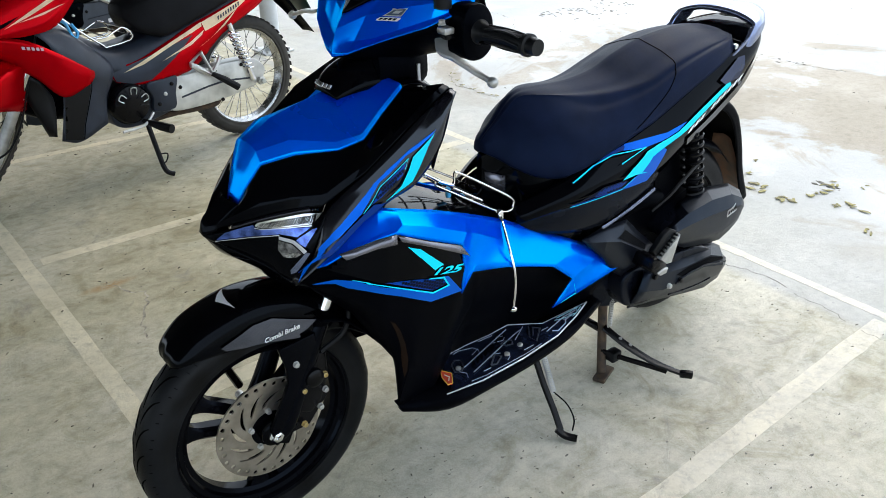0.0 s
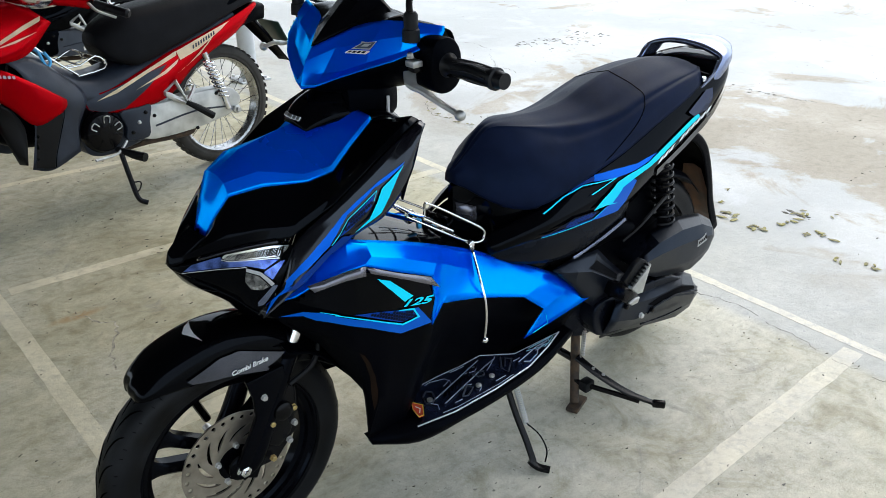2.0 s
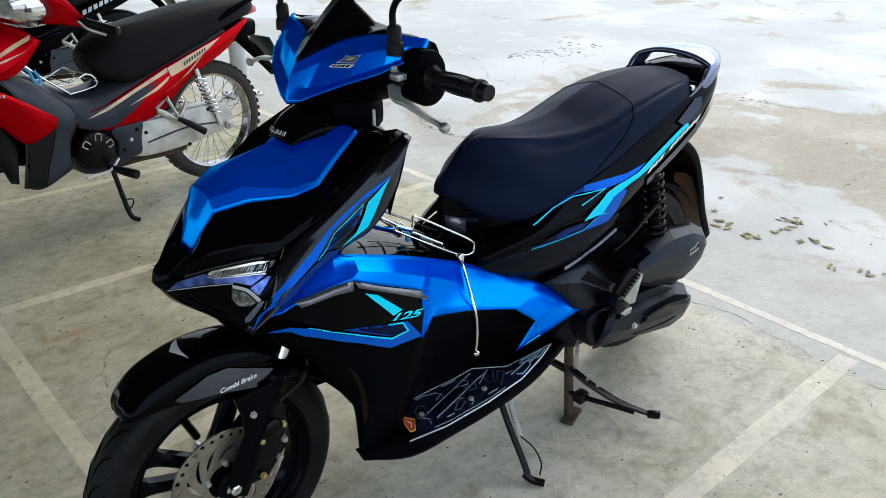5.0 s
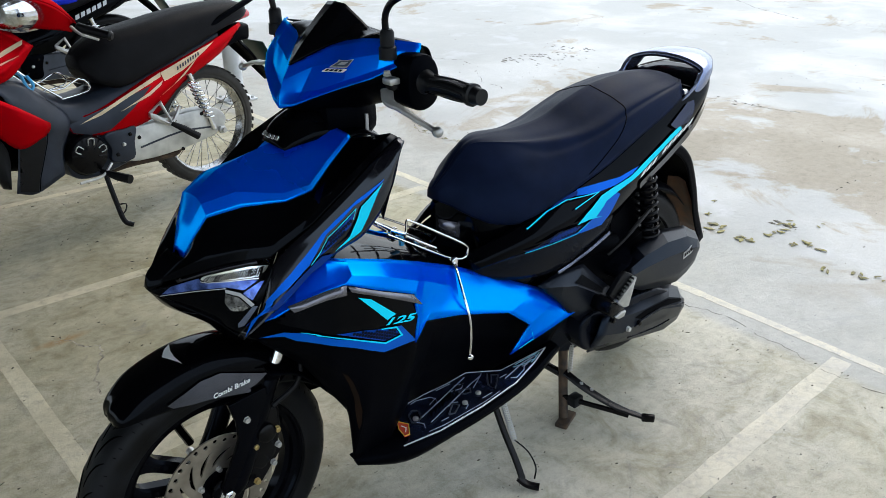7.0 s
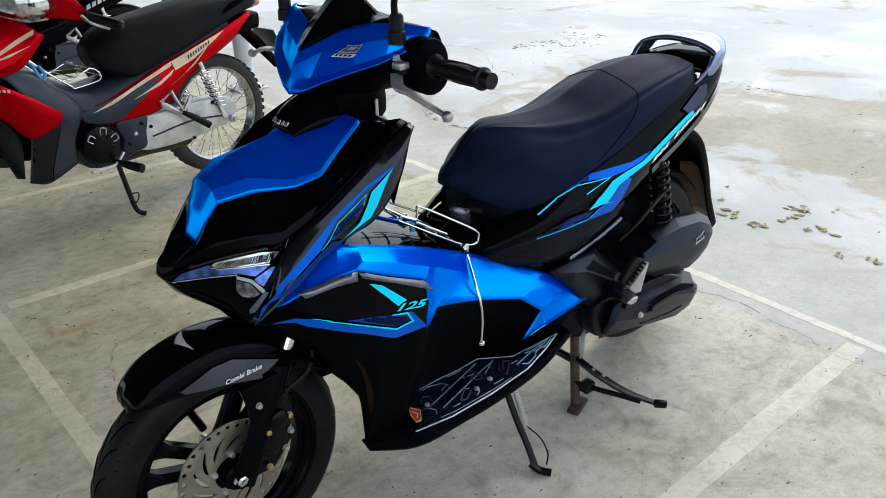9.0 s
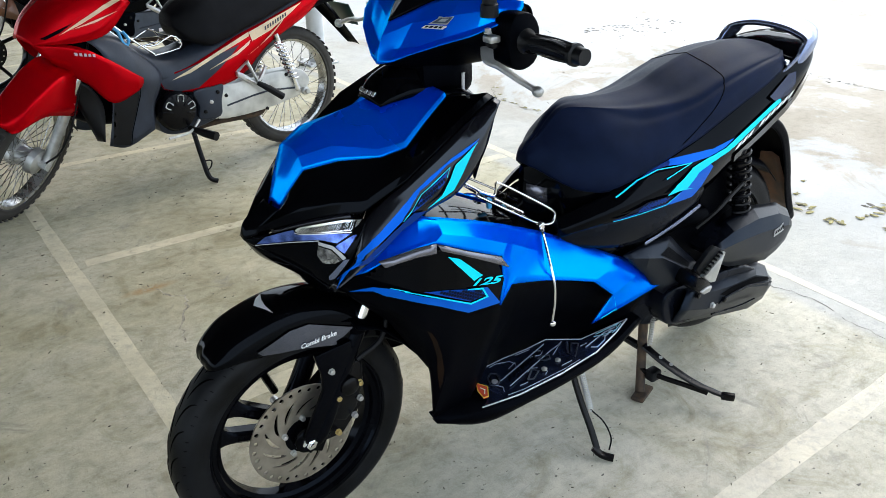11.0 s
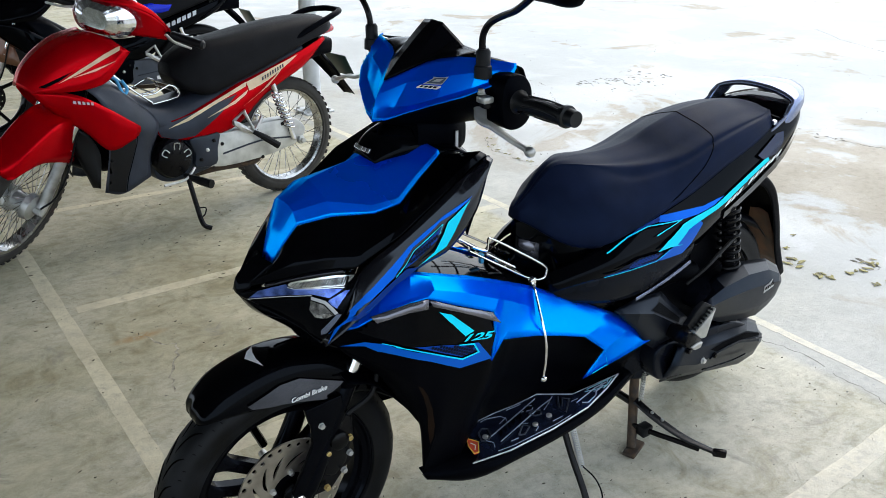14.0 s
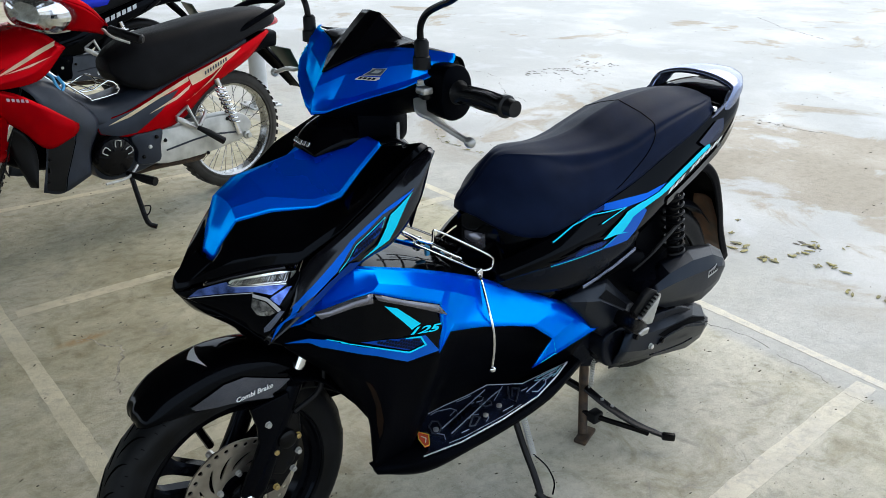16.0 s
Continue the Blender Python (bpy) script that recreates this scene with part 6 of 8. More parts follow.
rocker = part("rocker_cover", panel([
    [(-0.785, 0.150, 0.468), (-0.790, 0.160, 0.462), (-0.800, 0.155, 0.450)],
    [(-0.857, 0.145, 0.474), (-0.845, 0.178, 0.452), (-0.850, 0.165, 0.400)],
    [(-0.955, 0.145, 0.465), (-0.893, 0.180, 0.438), (-0.895, 0.165, 0.345)],
    [(-1.000, 0.145, 0.420), (-0.950, 0.180, 0.403), (-0.930, 0.165, 0.318)],
    [(-1.075, 0.150, 0.352), (-1.008, 0.178, 0.365), (-0.985, 0.165, 0.328)]], (-0.93, 0, 0.38), 3, 3, True, True), COVERGREY, scooter, "dark grey pivot cover behind the side panel", thick=0.003, sharp=12)
part("cover_slot", decal(tree_of(rocker), [(-0.890, 0.446), (-0.930, 0.450), (-1.016, 0.380), (-1.001, 0.375)], 0.0015, 0.012), MATTE, rocker, "dark slot in the pivot cover")

# rear mudguard
rows = []
for x, z, w in ((-1.36, 0.665, 0.07), (-1.45, 0.650, 0.072), (-1.512, 0.605, 0.070), (-1.548, 0.550, 0.067), (-1.580, 0.48, 0.064), (-1.608, 0.40, 0.062), (-1.658, 0.30, 0.060)):
    rows.append([(x, 0, z), (x, w * 0.6, z - 0.004), (x + 0.006, w * 0.95, z - 0.010), (x + 0.034, w, z - 0.024)])
part("rear_mudguard", panel(rows, (-1.27, 0, 0.3), 4, 4), MATTE, scooter, "matte black rear mudguard with a mud-stained lip", thick=0.003)
part("mudguard_stain", panel([[(-1.560, 0, 0.500), (-1.552, 0.030, 0.495)], [(-1.598, 0, 0.40), (-1.590, 0.050, 0.395)], [(-1.650, 0, 0.303), (-1.640, 0.057, 0.303)]], (-1.9, 0, 0.4), 4, 2), RUSTMUD, scooter, "reddish mud on the inner mudguard", thick=0.002)

# ---- rear wheel, engine, drive cover, shock ----
rear_wheel = new("rear_wheel")
rear_wheel.parent = scooter
part("inner_mudguard", panel([[polar(RX, d, 0.282, 0), polar(RX, d, 0.279, 0.034), polar(RX, d, 0.262, 0.060)] for d in (20, 45, 70, 95, 120, 140)], RX, 4, 3), MATTE, scooter, "black inner mudguard over the rear tyre", thick=0.003)
tyre(RX, 0.258, 0.092, 0.184, rear_wheel, RUBBER)
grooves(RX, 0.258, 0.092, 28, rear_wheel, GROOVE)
alloy_wheel(RX, 0.187, 0.07, rear_wheel, 30, BLACK)
part("engine_block", loft([(-0.86, [(0, 0.36), (0.08, 0.36), (0.11, 0.32), (0.1, 0.24), (0, 0.22)]), (-0.95, [(0, 0.42), (0.1, 0.41), (0.13, 0.34), (0.12, 0.2), (0, 0.18)]), (-1.08, [(0, 0.40), (0.1, 0.39), (0.13, 0.32), (0.12, 0.21), (0, 0.19)])], 3, 3), CASE, scooter, "cast dark grey engine block")
part("engine_head", block((-0.86, 0.04, 0.265), (0.12, 0.14, 0.09), 0.012, (0, 12, 0)), ALU, scooter, "dull alloy cylinder head")
part("drive_case", smooth_slab([(-0.925, 0.31), (-0.97, 0.33), (-1.06, 0.312), (-1.16, 0.312), (-1.255, 0.295), (-1.325, 0.255), (-1.35, 0.210), (-1.325, 0.175), (-1.25, 0.170), (-1.10, 0.195), (-0.99, 0.21), (-0.935, 0.24)], 0.07, 0.175, 0.02, 3, 3), CASE, scooter)
cvt = part("drive_cover", panel([
    [(-1.030, 0.150, 0.308), (-0.985, 0.196, 0.318), (-0.960, 0.200, 0.275), (-0.969, 0.165, 0.206)],
    [(-1.125, 0.150, 0.302), (-1.100, 0.196, 0.282), (-1.070, 0.200, 0.240), (-1.066, 0.165, 0.188)],
    [(-1.190, 0.150, 0.302), (-1.168, 0.196, 0.274), (-1.150, 0.200, 0.245), (-1.213, 0.165, 0.155)],
    [(-1.343, 0.150, 0.268), (-1.275, 0.196, 0.270), (-1.240, 0.200, 0.246), (-1.315, 0.165, 0.134)],
    [(-1.388, 0.150, 0.243), (-1.334, 0.196, 0.246), (-1.340, 0.200, 0.217), (-1.380, 0.165, 0.143)],
    [(-1.405, 0.150, 0.205), (-1.376, 0.184, 0.222), (-1.372, 0.188, 0.200), (-1.402, 0.165, 0.166)]], (-1.15, 0, 0.22), 3, 3, False, True), COVERGREY, scooter, "dark grey belt drive cover", thick=0.004, sharp=9)
vt = tree_of(cvt)
part("cover_recess", decal(vt, [(-1.120, 0.266), (-1.168, 0.271), (-1.270, 0.267), (-1.334, 0.244), (-1.340, 0.236), (-1.231, 0.256), (-1.147, 0.252)], 0.001, 0.012, both=False), MATTE, cvt, "dark recess below the cover's upper face")
part("cover_ridge", tube([(-1.118, 0.201, 0.240), (-1.150, 0.202, 0.250), (-1.233, 0.202, 0.254), (-1.300, 0.201, 0.238), (-1.352, 0.198, 0.224)], 0.0024, 8, 3), CASE, cvt, "raised ridge of the drive cover")
part("cover_ridge", tube([(-1.095, 0.199, 0.215), (-1.160, 0.194, 0.200), (-1.240, 0.192, 0.188), (-1.300, 0.189, 0.184)], 0.0024, 8, 3), CASE, cvt, "raised ridge of the drive cover")
for x, z in ((-1.09, 0.245), (-1.02, 0.300), (-1.135, 0.246)):
    bolt(Vector((x, 0.199, z)), 0.007, cvt, ALU if x == -1.09 else DARKMETAL)
part("filter_case", smooth_slab([(-1.08, 0.40), (-1.12, 0.42), (-1.18, 0.435), (-1.29, 0.435), (-1.365, 0.412), (-1.385, 0.365), (-1.345, 0.33), (-1.26, 0.33), (-1.15, 0.35), (-1.09, 0.375)], 0.06, 0.172, 0.03, 3, 3), CASE, scooter)
box = part("air_filter_box", panel([
    [(-1.114, 0.140, 0.395), (-1.075, 0.190, 0.415), (-1.065, 0.205, 0.408), (-1.090, 0.190, 0.365)],
    [(-1.169, 0.140, 0.445), (-1.150, 0.190, 0.436), (-1.150, 0.207, 0.413), (-1.150, 0.190, 0.335)],
    [(-1.284, 0.140, 0.455), (-1.250, 0.190, 0.444), (-1.237, 0.207, 0.411), (-1.250, 0.190, 0.313)],
    [(-1.394, 0.140, 0.434), (-1.340, 0.190, 0.434), (-1.330, 0.207, 0.404), (-1.313, 0.190, 0.303)],
    [(-1.460, 0.140, 0.395), (-1.395, 0.190, 0.407), (-1.372, 0.205, 0.396), (-1.360, 0.190, 0.318)],
    [(-1.478, 0.140, 0.370), (-1.410, 0.190, 0.388), (-1.397, 0.199, 0.384), (-1.393, 0.190, 0.338)]], (-1.2, 0, 0.4), 3, 3, False, True), COVERGREY, scooter, "matte dark grey air filter box", thick=0.004, sharp=12)
bt = tree_of(box)
lab = part("type_label", decal(bt, [(-1.303, 0.402), (-1.345, 0.410), (-1.350, 0.388), (-1.311, 0.377)], 0.0012, 0.02, both=False), SILVERDECAL, box, "small silver type label")
for k in range(4):
    x0, z0 = -1.310 - 0.0095 * k, 0.387 + 0.0022 * k
    part("print_bar", decal(bt, [(x0, z0), (x0 - 0.0065, z0 + 0.0016), (x0 - 0.0052, z0 + 0.0126), (x0 + 0.0013, z0 + 0.011)], 0.0022, 0.02, both=False), MATTE, lab)
part("intake_hose", tube([(-0.99, 0.09, 0.46), (-1.03, 0.11, 0.48), (-1.10, 0.12, 0.47)], 0.026, 14, 4), MATTE, scooter)
# added backing, so that no bright ground shows through behind the shock
part("shock_backing", loft([(-1.10, [(0.02, 0.60), (0.09, 0.59), (0.11, 0.52), (0.10, 0.40), (0.02, 0.39)]), (-1.20, [(0.02, 0.64), (0.09, 0.63), (0.105, 0.54), (0.10, 0.40), (0.02, 0.39)]), (-1.30, [(0.02, 0.67), (0.075, 0.66), (0.09, 0.58), (0.09, 0.46), (0.02, 0.45)])], 3, 3), MATTE, scooter, "added black backing that closes the gap behind the shock absorber")
part("shock_rod", tube([(-1.28, 0.125, 0.30), (-1.235, 0.13, 0.48)], 0.016, 14, 1), DARKMETAL, scooter)
part("shock_body", tube([(-1.235, 0.13, 0.48), (-1.195, 0.13, 0.66)], 0.017, 14, 1), DARKMETAL, scooter)
coil = [Vector((-1.243, 0.13, 0.45)).lerp(Vector((-1.2, 0.13, 0.64)), i / 90) + Vector((0.027 * math.cos(i * 0.558), 0.027 * math.sin(i * 0.558), 0)) for i in range(91)]
part("shock_spring", tube(coil, 0.0048, 6, 1), DARKMETAL, scooter, "black coil spring")
part("inner_frame", tube([(-0.86, 0.09, 0.42), (-1.0, 0.11, 0.53), (-1.2, 0.11, 0.64), (-1.42, 0.08, 0.74)], 0.02, 10, 3), DARKMETAL, scooter)
part("throttle_cable", tube([(-1.03, 0.16, 0.47), (-1.08, 0.17, 0.50), (-1.15, 0.165, 0.53), (-1.22, 0.15, 0.545)], 0.005, 8, 4), RUBBER, scooter)

# pillion foot peg, folded up
peg = part("foot_peg", slab([(-1.032, 0.443), (-1.025, 0.421), (-1.009, 0.368), (-0.990, 0.371), (-0.961, 0.395), (-0.994, 0.417)], 0.238, 0.254, 0.003, 2), LACQUER, scooter, "folded alloy pillion foot peg")
part("peg_rubber", slab([(-0.961, 0.397), (-0.994, 0.419), (-1.031, 0.445), (-1.002, 0.461), (-0.978, 0.451), (-0.943, 0.417)], 0.228, 0.242, 0.002, 2), RUBBER, peg, "black rubber pad of the foot peg")
for k in range(7):
    f = k / 6
    part("peg_tooth", block((-0.965 - 0.055 * f, 0.246, 0.404 + 0.037 * f), (0.004, 0.012, 0.007), 0.001, (0, 35, 0)), RUBBER, peg)
part("peg_bracket", slab([(-1.019, 0.352), (-1.014, 0.332), (-0.989, 0.328), (-0.956, 0.353), (-0.963, 0.388), (-0.995, 0.378)], 0.17, 0.236, 0.006, 2), DARKMETAL, scooter)
part("pivot_pin", slab([(-1.019, 0.346), (-1.012, 0.331), (-0.990, 0.331), (-0.975, 0.343), (-1.000, 0.348)], 0.234, 0.241, 0.002, 1), ALU, peg, "bright pivot of the foot peg")
# added dark filler, so that no bright ground shows between the engine covers
part("engine_backing", loft([(-0.93, [(0.03, 0.56), (0.09, 0.545), (0.10, 0.44), (0.09, 0.36), (0.03, 0.35)]), (-1.03, [(0.03, 0.59), (0.10, 0.57), (0.115, 0.44), (0.11, 0.30), (0.03, 0.29)]), (-1.14, [(0.03, 0.60), (0.09, 0.58), (0.11, 0.44), (0.11, 0.30), (0.03, 0.29)])], 3, 3), MATTE, scooter, "added black backing that closes gaps beside the engine mount")

# ---- stands ----
stand = new("centre_stand")
stand.parent = scooter
for s in (1, -1):
    part("leg", tube([(-0.972, 0.080 * s, 0.215), (-0.955, 0.098 * s, 0.15), (-0.915, 0.143 * s, 0.012)], 0.0125, 12, 3), RUST, stand, "rusty steel stand leg")
    part("foot", block((-0.920, 0.147 * s, 0.006), (0.075, 0.035, 0.012), 0.004, (0, 0, 20 * s)), RUST, stand)
part("cross_bar", tube([(-0.945, -0.10, 0.12), (-0.945, 0.10, 0.12)], 0.011, 10, 1), DARKMETAL, stand)
part("tread_lever", sweep([(-0.940, 0.118, 0.135), (-0.960, 0.175, 0.103), (-0.990, 0.242, 0.072), (-1.02, 0.285, 0.054), (-1.042, 0.312, 0.043)], [0.026, 0.026, 0.024, 0.020, 0.018], 0.009, 5, 10), DARKMETAL, stand, "black treadle of the centre stand")
part("treadle_tip", block((-1.047, 0.319, 0.043), (0.014, 0.034, 0.022), 0.004, (0, 10, 40)), DARKMETAL, stand)
part("gusset", sweep([(-0.925, 0.128, 0.07), (-0.955, 0.185, 0.062), (-0.985, 0.235, 0.055), (-1.015, 0.280, 0.045)], 0.010, 0.014, 4, 8), DARKMETAL, stand)
for p in ((-0.956, 0.164, 0.114), (-0.968, 0.190, 0.102)):
    part("rivet", lathe([(0.005, 0), (0.005, 0.003)], p, "z", 10), ALU, stand)
part("rubber_stop", block((-0.945, 0.155, 0.062), (0.035, 0.03, 0.03), 0.005), RUBBER, stand)
spr = [Vector((-0.955, 0.125, 0.225)).lerp(Vector((-0.935, 0.14, 0.150)), i / 96) + Vector((0.005 * math.cos(i * 0.785), 0.005 * math.sin(i * 0.785), 0)) for i in range(97)]
part("return_spring", tube(spr, 0.002, 5, 1), ALU, stand, "bright return spring")
side = new("side_stand")
side.parent = scooter
part("arm", sweep([(-0.648, 0.145, 0.2), (-0.652, 0.18, 0.125), (-0.655, 0.215, 0.066), (-0.652, 0.245, 0.022)], 0.016, 0.011, 4, 10), DARKMETAL, side, "gloss black side stand arm")
part("foot", sweep([(-0.645, 0.238, 0.026), (-0.655, 0.258, 0.012), (-0.672, 0.282, 0.009)], 0.02, 0.012, 3, 10), DARKMETAL, side)
spr = [Vector((-0.668, 0.155, 0.2)).lerp(Vector((-0.672, 0.195, 0.1)), i / 120) + Vector((0.007 * math.cos(i * 0.9), 0.007 * math.sin(i * 0.9), 0)) for i in range(121)]
part("spring", tube(spr, 0.0018, 5, 1), ALU, side, "bright side stand spring")
part("wire_loop", tube([(-0.672, 0.195, 0.1), (-0.69, 0.225, 0.072), (-0.692, 0.25, 0.04), (-0.676, 0.262, 0.018)], 0.0022, 6, 5), DARKMETAL, side)
part("pivot", block((-0.655, 0.135, 0.21), (0.05, 0.03, 0.05), 0.006), DARKMETAL, side)

# ---- chromed wire rack over the tunnel ----
rack = thing("wire_rack", "chromed bent wire rack fixed over the scooter's centre tunnel", "rack")
part("loop", tube([(-0.405, 0.094, 0.709), (-0.436, 0.1, 0.695), (-0.4405, 0.1, 0.712), (-0.449, 0.1, 0.7185), (-0.526, 0.1, 0.668), (-0.599, 0.1, 0.617), (-0.608, 0.1, 0.600), (-0.598, 0.1, 0.586), (-0.559, 0.1, 0.597), (-0.481, 0.098, 0.647), (-0.40, 0.09, 0.700)], 0.0027, 8, 4), CHROME, rack, "bent chromed side loop")
for yy in (0.062, 0.028):
    part("rail", tube([(-0.388, yy, 0.722 - 0.1 * (0.062 - yy)), (-0.47, yy, 0.664 - 0.1 * (0.062 - yy)), (-0.548, yy, 0.612 - 0.1 * (0.062 - yy))], 0.0029, 8, 3), CHROME, rack)
part("loop", tube([(-0.43, -0.012, 0.688), (-0.52, -0.012, 0.631), (-0.612, -0.012, 0.572), (-0.626, -0.012, 0.571), (-0.612, -0.012, 0.590), (-0.53, -0.012, 0.645), (-0.45, -0.012, 0.694)], 0.0026, 8, 4), CHROME, rack, "low inner wire loop")
for x, z in ((-0.392, 0.714), (-0.440, 0.688), (-0.488, 0.648), (-0.545, 0.607)):
    part("cross_wire", tube([(x, 0.1, z - 0.002), (x - 0.004, 0.045, z - 0.003), (x - 0.012, -0.012, z - 0.012)], 0.0025, 8, 3), CHROME, rack)
for s in (1, -1):
    part("leg", tube([(-0.560, 0.108 * s, 0.590), (-0.541, 0.140 * s, 0.585), (-0.527, 0.176 * s, 0.549), (-0.5235, 0.198 * s, 0.506), (-0.524, 0.202 * s, 0.460), (-0.5245, 0.197 * s, 0.412)], 0.0031, 8, 4), CHROME, rack, "long chromed support wire")
    part("tip", lathe([(0.003, -0.006), (0.0075, -0.004), (0.0085, 0), (0.0075, 0.004), (0.003, 0.006)], (-0.5245, 0.197 * s, 0.406), "z", 12, 2), CHROME, rack)
    clamp = part("clamp", block((-0.561, 0.106 * s, 0.592), (0.016, 0.013, 0.017), 0.003, (0, 20, 0)), CHROME, rack)
    part("screw", lathe([(0.0045, 0.006 * s), (0.0045, 0.011 * s), (0.002, 0.012 * s)], (-0.559, 0.106 * s, 0.586), "y", 8), ALU, clamp)
part("blue_tie", block((-0.468, 0.045, 0.650), (0.012, 0.010, 0.026), 0.004), LIGHTBLUE, rack, "blue plastic tie")


# ---- the other motorcycles of the row: underbone bikes, front axle at x = 0 ----
def spoke_mesh(r0, r1, w, s):
    """One thin wire spoke in axle coordinates (y along the axle), leaning to one side of the hub."""
    a0 = radians(38 * s)
    bm = tube([(r0 * math.cos(a0), s * w, r0 * math.sin(a0)), (r1 * math.cos(s * 0.05), 0, r1 * math.sin(s * 0.05))], 0.0017, 5, 1)
    me = bpy.data.meshes.new("spoke")
    bm.to_mesh(me)
    bm.free()
    me.materials.append(DULLCHROME)
    return me


def wire_wheel(name, c, r, w, parent, m, spokes, tyre_mat):
    wheel = new(name)
    wheel.parent = parent
    wheel.matrix_local = m @ Matrix.Translation(c)
    o = Vector((0, 0, 0))
    tyre(o, r, w, r - 0.056, wheel, tyre_mat, label="dusty black tyre with block tread")
    bm = bmesh.new()
    for i in range(48):
        for s in (1, -1):
            a = 7.5 * i + (4.5 if s < 0 else 0)
            q = radians(a)
            block((r * math.cos(q) * 0.987, s * w * 0.26, r * math.sin(q) * 0.987), (0.006, w * 0.3, 0.020), 0.002, (0, -a, 0), bm)
    part("tread_block", bm, tyre_mat, wheel, "rows of rubber tread blocks", kind="stuff")
    rr = r - 0.054
    h = w * 0.36
    part("rim", lathe([(rr, h), (rr - 0.004, h * 1.1), (rr - 0.014, h * 0.9), (rr - 0.017, 0), (rr - 0.014, -h * 0.9), (rr - 0.004, -h * 1.1), (rr, -h)], o, "y", 64, 1, True), DULLCHROME, wheel, "chromed steel rim")
    part("hub", lathe([(0.012, -0.062), (0.05, -0.055), (0.055, -0.03), (0.04, -0.022), (0.04, 0.022), (0.055, 0.03), (0.05, 0.055), (0.012, 0.062)], o, "y", 32), ALU, wheel, "dull alloy hub")
    for i in range(36):
        s = new("spoke", spokes[i % 2])
        s.parent = wheel
        s.matrix_local = Matrix.Rotation(radians(20 * (i // 2) + 7 * (i % 2)), 4, "Y")
    part("axle_nut", lathe([(0.014, -0.09), (0.014, 0.09)], o, "y", 6), ALU, wheel)
    return wheel


def cast_wheel(name, c, r, w, parent, m):
    wheel = new(name)
    wheel.parent = parent
    wheel.matrix_local = m @ Matrix.Translation(c)
    o = Vector((0, 0, 0))
    tyre(o, r, w, r - 0.056, wheel, RUBBER)
    rr = r - 0.054
    h = w * 0.4
    part("rim", lathe([(rr, h), (rr - 0.012, h), (rr - 0.018, h * 0.5), (rr - 0.018, -h * 0.5), (rr - 0.012, -h), (rr, -h)], o, "y", 64, 1, True), BLACK, wheel)
    part("hub", lathe([(0.012, -0.05), (0.045, -0.045), (0.045, 0.045), (0.012, 0.05)], o, "y", 28), BLACK, wheel)
    for i in range(5):
        q = radians(72 * i + 20)
        d = Vector((math.cos(q), 0, math.sin(q)))
        part("spoke", sweep([d * 0.035, d * 0.1 + Vector((0, 0.004, 0)), d * (rr - 0.012)], [0.034, 0.026, 0.022, 0.026], 0.02, 3, 8), BLACK, wheel)
    brake = plate_with_holes([circle(0.11, 64), circle(0.06, 32)] + [circle(0.004, 8, (0.095 * math.cos(i * 0.35), 0.095 * math.sin(i * 0.35))) for i in range(18)], 0.004)
    moved(brake, Matrix.Translation((0, 0.05, 0)) @ Matrix.Rotation(radians(90), 4, "X"))
    part("brake_disc", brake, DARKMETAL, wheel)
    return wheel


